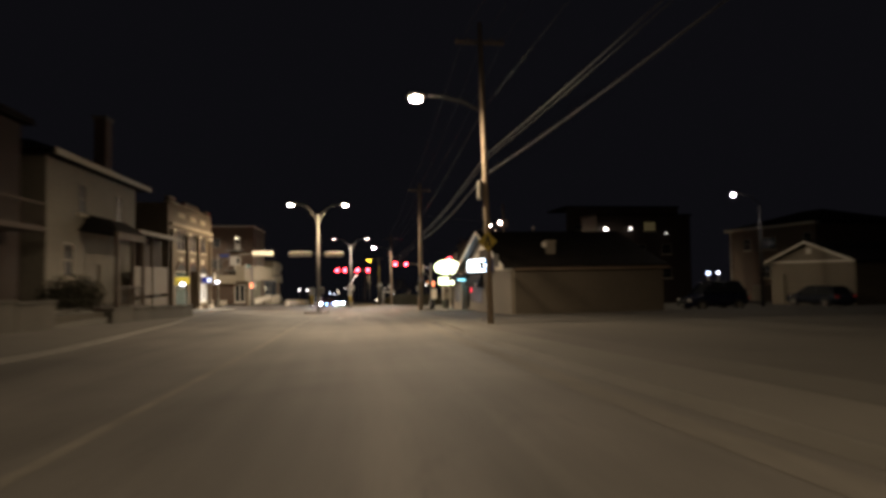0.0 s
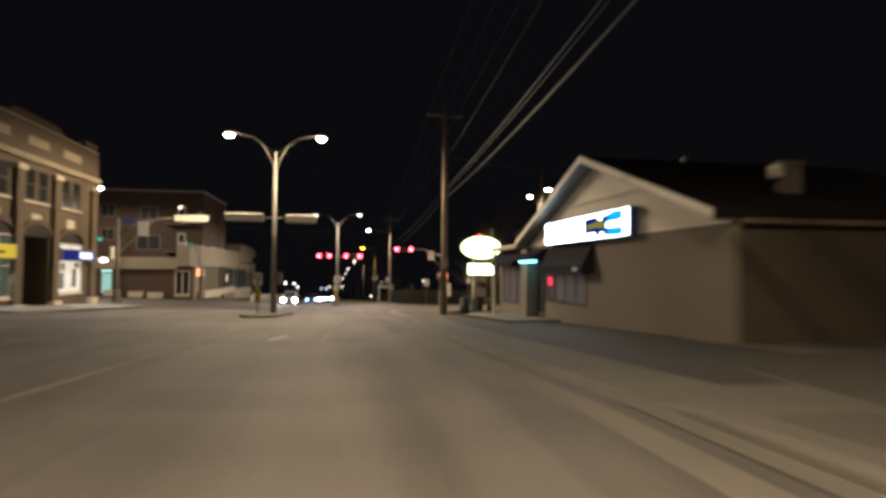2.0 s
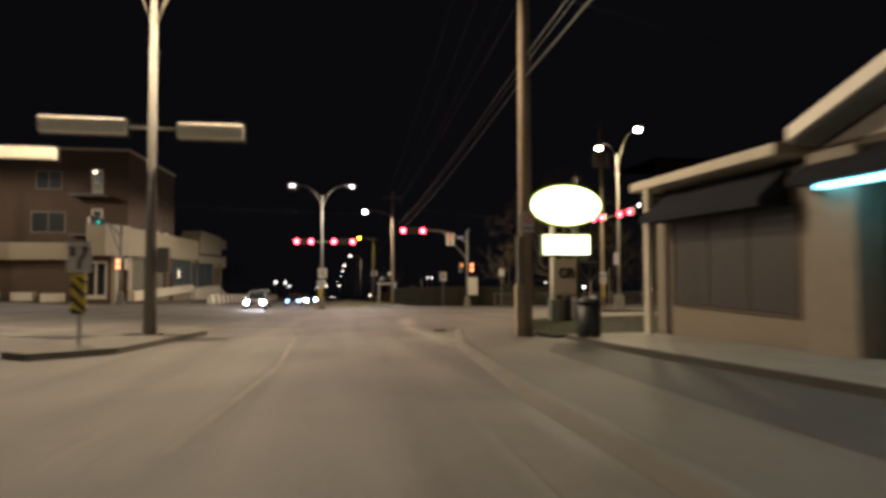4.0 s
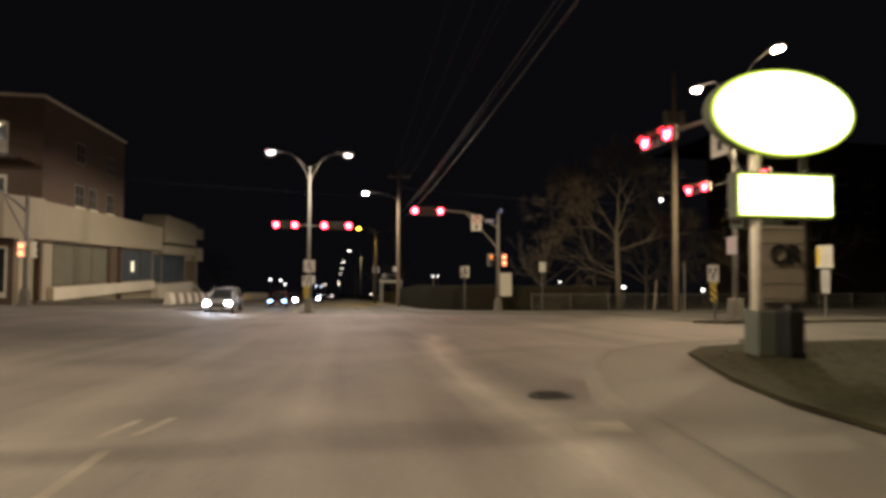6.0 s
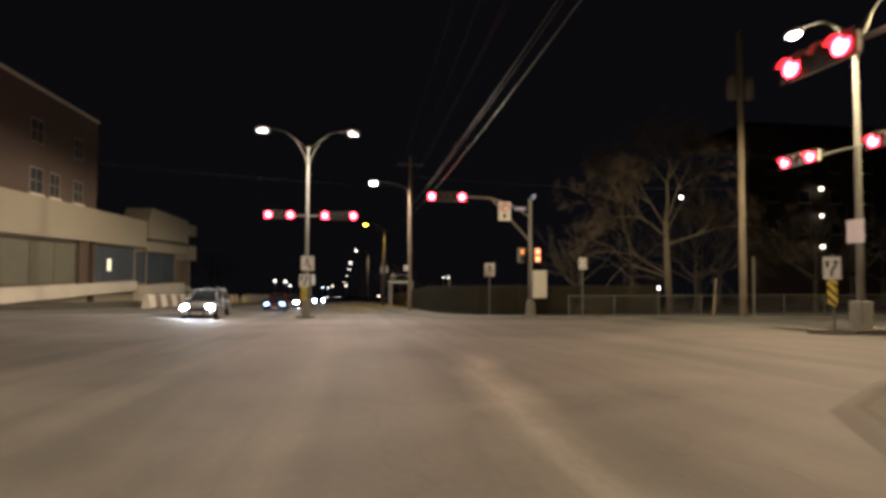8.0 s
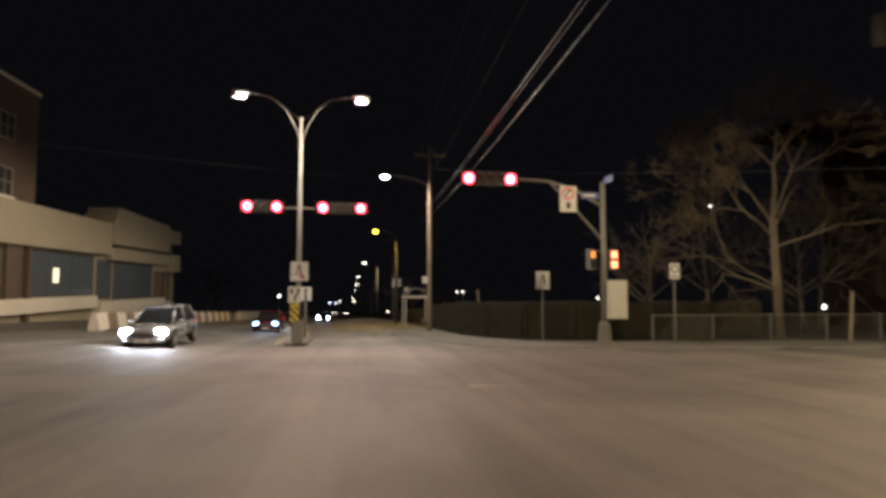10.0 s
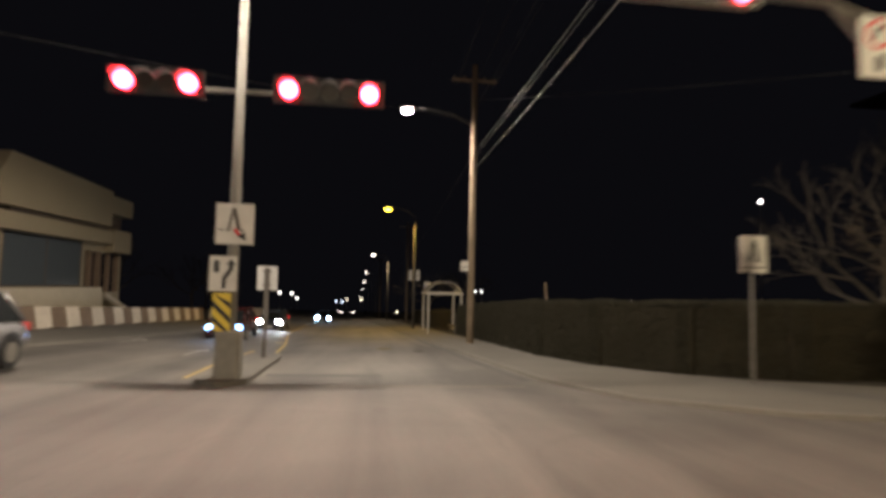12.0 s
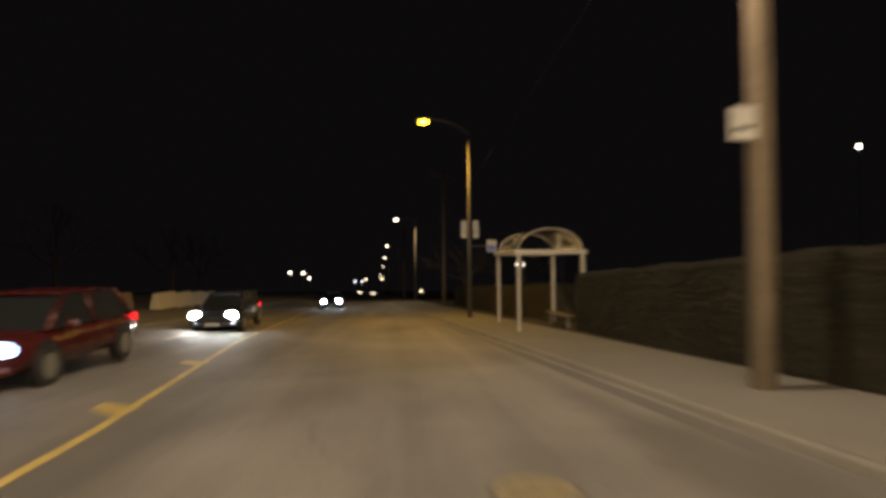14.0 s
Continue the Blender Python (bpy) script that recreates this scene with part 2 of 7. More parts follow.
STONE_WORN = mat("weathered_stone", (0.3, 0.25, 0.17), 0.85, var=0.25, grain=8, stain=0.7, bump=0.2)
STONE = mat("pale_stone", (0.5, 0.44, 0.33), 0.8, var=0.15, grain=8, stain=0.7, bump=0.2)
FASCIA = mat("buff_panel", (0.26, 0.215, 0.14), 0.6, var=0.1, grain=4, stain=0.35, bump=0.05)
STUCCO = mat("store_stucco", (0.19, 0.16, 0.12), 0.85, var=0.14, grain=9, stain=0.35, bump=0.2)
BLOCKWALL = mat("painted_block", (0.085, 0.068, 0.048), 0.85, var=0.2, grain=6, stain=0.4, bump=0.25)
# soffit: shade under the eaves and the strip's bluish light are in this colour
SOFFIT_SHADED = mat("shaded_soffit_boards", (0.2, 0.22, 0.23), 0.7, var=0.15, grain=5, stain=0.6, bump=0.05)
GABLE = mat("gable_boarding", (0.8, 0.72, 0.6), 0.75, var=0.12, grain=5, stain=0.6, bump=0.1)
AWNING = mat("navy_canvas", (0.02, 0.021, 0.027), 0.85, var=0.25, grain=8, stain=1, bump=0.1)
DULL_FRAME = mat("dull_frame_paint", (0.2, 0.17, 0.13), 0.7, var=0.15, grain=4, stain=0.7, bump=0.05)
GLASS = glass_mat("dark_glass", (0.015, 0.017, 0.018), 0.22)
GLASS_GREY = glass_mat("grey_glass", (0.07, 0.082, 0.09), 0.1)
STORE_PANE = glass_mat("store_window_pane", (0.045, 0.042, 0.036), 0.38)
DULL_PANE = glass_mat("dull_dark_pane", (0.02, 0.02, 0.018), 0.55)
BARGE = mat("white_trim_paint", (0.8, 0.74, 0.63), 0.6, var=0.08, grain=5, stain=0.8, bump=0.03)
BLOCK_PALE = mat("pale_block_paint", (0.52, 0.46, 0.37), 0.8, var=0.18, grain=5, stain=1.2, bump=0.15)
BLOCK_DARK = mat("brown_block_paint", (0.15, 0.105, 0.07), 0.8, var=0.25, grain=5, stain=1.2, bump=0.15)
HAND_DIM = glow("dim_hand_lit", (1.0, 0.3, 0.07), 1.6)
CURTAIN = mat("curtain", (0.105, 0.096, 0.06), 0.9, var=0.15, grain=3, stain=1.5, bump=0.1)
# darker copy of the bark: the grove's lack of light is in its colour
BARK_DIM = mat("dimmed_bark", (0.04, 0.032, 0.023), 0.95, var=0.3, grain=9, stain=1.0, bump=0.6)
BARK = mat("bark", (0.095, 0.073, 0.05), 0.95, var=0.3, grain=9, stain=1.0, bump=0.6)
TWIG = mat("twigs", (0.085, 0.064, 0.042), 0.95, var=0.3, grain=6, stain=1.0, bump=0.0)
LEAF = mat("hedge_leaf", (0.037, 0.034, 0.024), 0.95, var=0.08, grain=5, stain=0.6, bump=0.0)
HEDGE_CORE = mat("hedge_core", (0.038, 0.032, 0.021), 0.95, var=0.2, grain=5, stain=0.6, bump=0.4)
CABLE = mat("cable", (0.025, 0.024, 0.023), 0.5, var=0.15, grain=5, stain=1, bump=0.0)
CAR_SILVER = mat("silver_car_paint", (0.35, 0.35, 0.36), 0.25, 0.6, var=0.05, grain=3, stain=1, bump=0.0)
CAR_DARK = mat("dark_car_paint", (0.03, 0.035, 0.05), 0.2, 0.3, var=0.05, grain=3, stain=1, bump=0.0)
CAR_NAVY = mat("dark_blue_car_paint", (0.012, 0.014, 0.03), 0.25, 0.2, var=0.05, grain=3, stain=1, bump=0.0)
CAR_RED = mat("dark_red_car_paint", (0.06, 0.01, 0.01), 0.25, 0.2, var=0.05, grain=3, stain=1, bump=0.0)
RUBBER = mat("tyre_rubber", (0.015, 0.015, 0.015), 0.85, var=0.2, grain=10, stain=1, bump=0.1)
GREEN_METAL = mat("grey_green_metal", (0.1, 0.112, 0.088), 0.6, 0.1, var=0.12, grain=6, stain=1, bump=0.05)

DULL_PANE.node_tree.nodes["Principled BSDF"].inputs["Specular IOR Level"].default_value = 0.2
for dull in (ROOFING, LEAF, HEDGE_CORE, AWNING, GRASS, TWIG, EARTH):
    dull.node_tree.nodes["Principled BSDF"].inputs["Specular IOR Level"].default_value = 0.1

LENS_WARM = glow("warm_lamp_lens", (1.0, 0.82, 0.6), 220.0)
LENS_SODIUM = glow("sodium_lamp_lens", (1.0, 0.63, 0.04), 32.0)
LENS_COOL = glow("cool_lamp_lens", (1.0, 0.9, 0.84), 180.0)
LENS_CUT = glow("cutoff_lamp_lens", (1.0, 0.9, 0.84), 500.0)
LENS_FAR = glow("far_lamp_lens", (1.0, 0.9, 0.75), 14.0)
RED_ON = glow("red_signal_lit", (1.0, 0.013, 0.024), 130.0)
GREEN_ON = glow("green_signal_lit", (0.015, 1.0, 0.7), 0.9)
AMBER_ON = glow("amber_hand_lit", (1.0, 0.24, 0.1), 5.5)
LENS_OFF = glass_mat("unlit_lens", (0.02, 0.015, 0.012), 0.3)
HEAD_WHITE = glow("white_headlight", (0.85, 0.93, 1.0), 400.0)
HEAD_BLUE = glow("bluish_headlight", (0.24, 0.5, 1.0), 16.0)
HEAD_COLD = glow("cold_headlight", (0.5, 0.75, 1.0), 250.0)
SIGN_LIT = glow("lit_white_panel", (0.92, 1.0, 0.68), 6.5)
SIGN_LIT_EDGE = glow("lit_yellow_rim", (0.75, 0.95, 0.08), 1.2)
STORE_LIT = glow("lit_store_panel", (0.78, 0.93, 1.0), 11.0)
STORE_BLUE = glow("lit_blue_panel", (0.008, 0.02, 0.16), 1.0)
STORE_CYAN = glow("lit_cyan_panel", (0.01, 0.36, 0.95), 1.3)
STORE_YEL = glow("lit_yellow_print", (0.28, 0.25, 0.04), 0.8)
YELLOW_LIT = glow("lit_yellow_sign", (1.0, 0.72, 0.08), 0.65)
BLUE_LIT = glow("lit_blue_sign", (0.05, 0.07, 0.5), 0.35)
WINDOW_LIT = glow("lit_shop_window", (1.0, 0.9, 0.74), 0.95)
WINDOW_TEAL = glow("lit_teal_door", (0.45, 0.85, 0.75), 0.7)
TAIL_ON = glow("red_tail_lit", (1.0, 0.02, 0.03), 3.0)
RED_NEON = glow("red_neon", (1.0, 0.04, 0.08), 2.2)


# ---- mesh helpers ----
def box(bm, x0, x1, y0, y1, z0, z1, bev=0.0):
    made = bmesh.ops.create_cube(bm, size=1.0, matrix=Matrix.Translation(((x0 + x1) / 2, (y0 + y1) / 2, (z0 + z1) / 2)) @ Matrix.Diagonal((abs(x1 - x0), abs(y1 - y0), abs(z1 - z0), 1)))
    if bev:
        edges = list({e for v in made["verts"] for e in v.link_edges})
        bmesh.ops.bevel(bm, geom=edges, offset=bev, segments=2, affect="EDGES", profile=0.5)
    return bm


def tube(bm, pts, radii, n=10, cap=True):
    """A round rod through points, with a radius at each."""
    pts = [Vector(p) for p in pts]
    if not hasattr(radii, "__len__"):
        radii = [radii] * len(pts)
    rings, side = [], None
    for i, p in enumerate(pts):
        way = (pts[min(i + 1, len(pts) - 1)] - pts[max(i - 1, 0)]).normalized()
        if side is None:
            side = way.orthogonal().normalized()
        side = (side - way * side.dot(way)).normalized()
        up = way.cross(side)
        rings.append([bm.verts.new(p + (side * math.cos(a) + up * math.sin(a)) * radii[i]) for a in (2 * math.pi * k / n for k in range(n))])
    for a, b in zip(rings, rings[1:]):
        for k in range(n):
            bm.faces.new((a[k], a[(k + 1) % n], b[(k + 1) % n], b[k]))
    if cap:
        bm.faces.new(rings[0][::-1])
        bm.faces.new(rings[-1])
    return bm


def prism(bm, poly, axis, a, b, bev=0.0):
    """A flat outline given in the two other axes, thickened along axis from a to b."""
    def at(p, v):
        return {"x": (v, p[0], p[1]), "y": (p[0], v, p[1]), "z": (p[0], p[1], v)}[axis]
    lo = [bm.verts.new(at(p, a)) for p in poly]
    hi = [bm.verts.new(at(p, b)) for p in poly]
    n = len(poly)
    faces = [bm.faces.new(lo[::-1]), bm.faces.new(hi)]
    faces += [bm.faces.new((lo[i], lo[(i + 1) % n], hi[(i + 1) % n], hi[i])) for i in range(n)]
    bmesh.ops.recalc_face_normals(bm, faces=faces)
    if bev:
        bmesh.ops.bevel(bm, geom=list({e for f in faces for e in f.edges}), offset=bev, segments=2, affect="EDGES", profile=0.5)
    return bm


def disc(bm, centre, r, axis, thick, n=24, squash=1.0):
    cx, cy, cz = centre
    ring = [(r * math.cos(2 * math.pi * k / n), r * squash * math.sin(2 * math.pi * k / n)) for k in range(n)]
    if axis == "y":
        return prism(bm, [(cx + u, cz + v) for u, v in ring], "y", cy - thick / 2, cy + thick / 2)
    if axis == "x":
        return prism(bm, [(cy + u, cz + v) for u, v in ring], "x", cx - thick / 2, cx + thick / 2)
    return prism(bm, [(cx + u, cy + v) for u, v in ring], "z", cz - thick / 2, cz + thick / 2)


def B():
    return bmesh.new()


def part(name, bm, material, parent=None, label="", smooth=False, at=None):
    """Links a bmesh as one mesh object under its parent. at: origin that is taken off world numbers."""
    if at is not None:
        bmesh.ops.translate(bm, verts=bm.verts, vec=-Vector(at))
    me = bpy.data.meshes.new(name)
    bm.to_mesh(me)
    bm.free()
    me.materials.append(material)
    if smooth:
        me.polygons.foreach_set("use_smooth", [True] * len(me.polygons))
    ob = new(name, me)
    if parent is not None:
        ob.parent = parent
    if label:
        ob["label"] = label
    return ob


def thing(name, x, y, z, label, category, rz=0.0, group="", kind=""):
    ob = new(name)
    ob.matrix_basis = pose(x, y, z, 0, 0, rz)
    return tagged(ob, label, category, group, kind)


def drape(name, outline, lift, thick, material, label, category="", cuts=(), kind="structure", parent=None):
    """A sheet or slab that lies on the sloping ground, lift above it; thick: depth of its edge."""
    bm = B()
    f = bm.faces.new([bm.verts.new((x, y, 0)) for x, y in outline])
    if f.normal.z < 0:
        f.normal_flip()
    for cx in (-1.0, -22.0, *cuts):
        geom = list(bm.verts) + list(bm.edges) + list(bm.faces)
        bmesh.ops.bisect_plane(bm, geom=geom, plane_co=(cx, 0, 0), plane_no=(1, 0, 0))
    bmesh.ops.triangulate(bm, faces=bm.faces)
    bmesh.ops.recalc_face_normals(bm, faces=bm.faces)
    for f in bm.faces:
        if f.normal.z < 0:
            f.normal_flip()
    if thick:
        got = bmesh.ops.extrude_face_region(bm, geom=list(bm.faces))
        top = {v for v in got["geom"] if isinstance(v, bmesh.types.BMVert)}
        for v in bm.verts:
            v.co.z = gz(v.co.x, v.co.y) + lift - (0 if v in top else thick)
        bmesh.ops.recalc_face_normals(bm, faces=bm.faces)
    else:
        for v in bm.verts:
            v.co.z = gz(v.co.x, v.co.y) + lift
    ob = part(name, bm, material, parent)
    return tagged(ob, label, category, "", kind)


def strip(pts, wide):
    """Outline of a band of that width along points."""
    left, right = [], []
    for i, p in enumerate(pts):
        a, b = Vector(pts[max(i - 1, 0)]), Vector(pts[min(i + 1, len(pts) - 1)])
        d = (b - a).normalized()
        n = Vector((-d.y, d.x)) * wide / 2
        left.append((p[0] + n.x, p[1] + n.y))
        right.append((p[0] - n.x, p[1] - n.y))
    return right + left[::-1]


def lamp(name, place, power, colour, radius=0.08, cone=176, blend=0.3, across=1.0):
    """A downward lamp; across < 1 narrows its throw across the street."""
    d = bpy.data.lights.new(name, "SPOT")
    d.energy, d.color, d.shadow_soft_size, d.spot_size, d.spot_blend = power, colour, radius, radians(cone), blend
    ob = new(name, d)
    ob.matrix_basis = pose(*place) @ Matrix.Diagonal((across, 1, 1, 1))
    return ob


# ---- ground, road, pavements ----
drape("ground", [(-500, -120), (500, -120), (500, 900), (-500, 900)], -0.06, 0, EARTH, "dark unlit earth that falls along the street", "ground")
drape("road", [(-70, -60), (70, -60), (70, 620), (-70, 620)], 0.0, 0, ASPHALT, "worn grey asphalt of the street and the crossing", "road")

KERB_SE = [(5.0, -60), (5.1, 2), (5.3, 13), (5.62, 18.5), (5.9, 23.5), (5.8, 34), (6.0, 43), (6.6, 50), (7.6, 55.4), (8.7, 58.3), (10.0, 60.4), (12.2, 62.0), (16, 62.8), (70, 63.4)]
KERB_SW = [(-4.8, -60), (-4.9, 8.5), (-6.4, 22), (-8.4, 34), (-9.3, 42), (-9.8, 54), (-10.6, 58.5), (-12.8, 61.5), (-17, 62.4), (-70, 62.4)]
KERB_NE = [(70, 83.6), (26, 83.2), (14.6, 84.9), (11.4, 85.9), (9.6, 87.6), (8.8, 90.5), (8.5, 96), (8.0, 108), (7.3, 122), (5.5, 160), (1.0, 260), (-14, 620)]
KERB_NW = [(-70, 81.2), (-13, 81.4), (-9.5, 82.6), (-7.4, 85.6), (-6.6, 89), (-5.6, 95), (-4.9, 104), (-4.7, 120), (-5.4, 138), (-8, 180), (-14, 260), (-30, 620)]


def inset(pts, by):
    """A line moved sideways to its left (by > 0)."""
    out = []
    for i, p in enumerate(pts):
        a, b = Vector(pts[max(i - 1, 0)]), Vector(pts[min(i + 1, len(pts) - 1)])
        d = (b - a).normalized()
        out.append((p[0] - d.y * by, p[1] + d.x * by))
    return out


def kerb(name, line, side, wide):
    """A worn, rounded kerb: a sloped face from the gutter up to a narrow flat top."""
    bm, rows = B(), []
    for off, lift in ((-wide, 0.003), (-wide * 0.3, 0.058), (0.0, 0.084), (0.16, 0.0855), (0.17, 0.05)):
        rows.append([bm.verts.new((x, y, gz(x, y) + lift)) for x, y in inset(line, side * off)])
    for a, b in zip(rows, rows[1:]):
        for k in range(len(line) - 1):
            bm.faces.new((a[k], a[k + 1], b[k + 1], b[k]))
    bmesh.ops.recalc_face_normals(bm, faces=bm.faces)
    tagged(part(name, bm, KERB, None, "", True), "worn rounded concrete kerb", "kerb", "", "structure")


# raised corners behind the kerbs
drape("pavement_south_east", KERB_SE + [(70, -60)], 0.08, 0.3, CONCRETE, "pale concrete pavement beside the street", "pavement")
drape("pavement_south_west", KERB_SW + [(-70, -60)], 0.08, 0.3, CONCRETE, "pale concrete pavement before the brick shops", "pavement")
drape("pavement_north_east", KERB_NE + [(70, 620)], 0.08, 0.3, CONCRETE, "pale concrete pavement with a bus shelter", "pavement")
drape("pavement_north_west", KERB_NW + [(-70, 620)], 0.08, 0.3, CONCRETE, "concrete pavement before the corner shop", "pavement")
for name, line, side in (("kerb_south_east", KERB_SE, -1), ("kerb_south_west", KERB_SW, 1), ("kerb_north_east", KERB_NE, -1), ("kerb_north_west", KERB_NW, 1)):
    kerb(name, line, side, 0.035 if "north_east" in name else 0.16)


def kerb_stone(name, a, b, high):
    """A raised kerb with a rounded top between two points, ramped down to the ground at both ends."""
    bm, rows, n = B(), [], 24
    d = (Vector(b) - Vector(a)).normalized()
    for k in range(n + 1):
        u = k / n
        h = high * min(1.0, 8 * u, 8 * (1 - u)) + 0.01
        x, y = a[0] + (b[0] - a[0]) * u, a[1] + (b[1] - a[1]) * u
        row = []
        for off, part_h in ((-0.02, 0.0), (0.0, 0.75), (0.04, 0.97), (0.14, 1.0), (0.26, 0.9), (0.34, 0.3)):
            row.append(bm.verts.new((x + d.y * off, y - d.x * off, gz(x, y) + 0.005 + h * part_h)))
        rows.append(row)
    for p, q in zip(rows, rows[1:]):
        for k in range(5):
            bm.faces.new((p[k], p[k + 1], q[k + 1], q[k]))
    bmesh.ops.recalc_face_normals(bm, faces=bm.faces)
    tagged(part(name, bm, KERB, None, "", True), "raised concrete kerb between two driveways", "kerb", "", "structure")


kerb_stone("kerb_raised", (5.24, 12.4), (5.9, 24.0), 0.13)
drape("lot_ground", [(7.6, -60), (7.6, 21), (9.2, 27.5), (70, 27.5), (70, -60)], 0.084, 0, LOT, "dark gravel lot beside the store", "ground")
drape("lot_edge", [(6.45, -60), (6.5, 22.5), (7.6, 22.5), (7.6, -60)], 0.083, 0, LOT_EDGE, "gravelly lot edge, toned between pavement and dark gravel", "ground")
drape("store_forecourt", [(7.3, 24.2), (7.2, 34), (7.4, 42), (7.8, 47.5), (8.6, 49.2), (11.2, 49.2), (11.2, 27.6), (9.25, 27.45), (8.2, 24.2)], 0.0845, 0, FORECOURT, "dark worn asphalt forecourt before the store", "ground")
drape("parking_ground", [(22.5, 27.5), (70, 27.5), (70, 62.0), (22.5, 62.0)], 0.084, 0, LOT, "dark asphalt parking lot behind the store", "ground")
drape("verge_north_west", [(-60, 82.6), (-16, 82.7), (-12.4, 84.4), (-11.2, 87), (-10.6, 94), (-10.2, 108), (-10.4, 126), (-12.7, 127), (-12.7, 86), (-14, 83.4), (-60, 83.2)], 0.34, 0.3, SOIL, "dark soil verge along the corner shop", "ground")
drape("verge_north_east", [(70, 88.4), (26, 87.4), (17, 88.4), (13.9, 90.0), (12.2, 91.9), (11.2, 94.5), (10.7, 108), (10.4, 118), (9.4, 160), (6, 260), (70, 260)], 0.086, 0, EARTH, "dark ground under trees behind the hedge", "ground")
corner_lawn = drape("corner_lawn", [(9.05, 50.6), (8.98, 52.8), (9.2, 54.3), (9.7, 55.9), (10.4, 57.5), (11.1, 59.1), (12.1, 60.2), (14.5, 60.9), (26, 61.5), (26, 50.9), (12, 50.55)], 0.15, 0.05, GRASS, "dull grass patch round the pole sign", "lawn")

# traffic islands
drape("island_south", [(-2.5, 48.9), (-1.9, 48.6), (-0.9, 50.2), (-0.4, 56.2), (-0.8, 57.2), (-1.8, 56.6), (-2.5, 51.5)], 0.14, 0.3, CONCRETE, "narrow concrete island with a lamp post", "island")
drape("island_north", [(1.5, 90.0), (1.75, 89.6), (2.0, 89.45), (2.3, 89.6), (2.5, 90.0), (2.35, 95.6), (2.2, 97.0), (2.0, 97.4), (1.8, 97.0), (1.65, 95.6)], 0.1, 0.3, CONCRETE, "narrow concrete island with a lamp post", "island")
drape("island_east", [(19.4, 71.6), (20.4, 70.8), (45, 70.9), (45, 73.0), (20.4, 72.8)], 0.14, 0.3, CONCRETE, "concrete median of the cross street", "island")

# paint on the road
def mark(name, outline, material, label):
    drape(name, outline, 0.004, 0, material, label, "road marking")


mark("centre_line", strip([(-1.0, -30), (-0.95, 12), (-1.1, 24), (-0.95, 37), (-1.3, 47)], 0.14), FAINT_LINE, "faded pale yellow centre line")
mark("lane_line", strip([(2.15, 33.0), (2.4, 38.0)], 0.1), FAINT_LINE, "faded white lane line")
mark("lane_line", strip([(2.5, 41.5), (2.75, 47.0), (2.5, 54.0)], 0.1), FAINT_LINE, "faded white lane line")
mark("turn_arrow", [(0.7, 33.8), (0.88, 33.75), (1.0, 34.3), (1.2, 34.9), (1.12, 35.6), (0.9, 35.5), (0.84, 34.9), (0.72, 34.4)], WHITE_LINE, "worn remains of a white turn arrow")
mark("turn_arrow", [(0.25, 35.35), (0.45, 35.2), (0.56, 35.6), (0.5, 36.2), (0.32, 36.1)], FAINT_LINE, "worn remains of a white turn arrow")
mark("stop_line", [(2.2, 54.5), (2.3, 54.5), (2.42, 55.2), (2.32, 55.2)], FAINT_LINE, "worn remains of a white stop line")
mark("stop_line", [(6.6, 53.9), (7.2, 53.8), (7.25, 54.25), (6.65, 54.35)], FAINT_LINE, "worn remains of a white stop line")
mark("stop_line", [(2.5, 54.5), (2.6, 54.5), (2.74, 55.25), (2.64, 55.25)], FAINT_LINE, "worn remains of a white stop line")
mark("crossing_line", [(-6.0, 76.9), (2.7, 79.0), (2.9, 76.9), (-5.2, 74.6)], DUST, "pale worn crossing band")
mark("road_mark", [(6.9, 74.9), (7.6, 74.7), (7.62, 75.15), (6.95, 75.4)], FAINT_LINE, "pale worn paint mark")
mark("crossing_line", strip([(-8.5, 57.2), (-3.0, 57.0)], 0.2), WHITE_LINE, "pale worn crossing line")
mark("yellow_line", strip([(1.8, 98.5), (1.43, 103.7), (0.83, 108.7), (0.1, 115), (-0.35, 124), (-2.2, 160), (-6.5, 260)], 0.12), YELLOW_LINE, "yellow line down the middle of the street")
mark("yellow_line", strip([(1.0, 91.0), (0.75, 96.0), (0.9, 99.5)], 0.12), YELLOW_LINE, "faded yellow line beside the island")
for x, y in ((1.3, 104.4), (0.75, 109.2)):
    mark("yellow_tick", [(x, y), (x + 0.1, y + 0.5), (x - 0.55, y + 0.9), (x - 0.5, y + 0.45)], YELLOW_LINE, "slanting yellow tick on the line")
for x, y in ((-1.0, 97.4), (-2.2, 115.3), (-4.4, 101)):
    mark("lane_arrow", [(x, y), (x + 0.15, y), (x + 0.15, y + 1.8), (x + 0.45, y + 1.8), (x + 0.07, y + 2.8), (x - 0.3, y + 1.8), (x, y + 1.8)], WHITE_LINE, "worn white lane arrow")
mark("crossing_line", strip([(2.9, 89.6), (8.2, 89.6)], 0.3), DUST, "pale worn crossing line")
mark("asphalt_patch", [(2.62, 91.35), (5.25, 91.3), (5.25, 91.8), (2.6, 91.9)], PATCH, "dark asphalt repair patch")
mark("gutter_strip", strip(inset(KERB_SE[:7], 0.62), 0.4), DUST, "pale dusty gutter along the kerb")
mark("gutter_strip", strip([(5.15, 13.0), (5.45, 18.5), (5.76, 23.6)], 0.13), DAMP_SHADE, "dark damp dirt in the gutter")
mark("gutter_strip", strip(inset(KERB_NE[5:9], 0.3), 0.3), PATCH, "darker asphalt strip along the kerb")


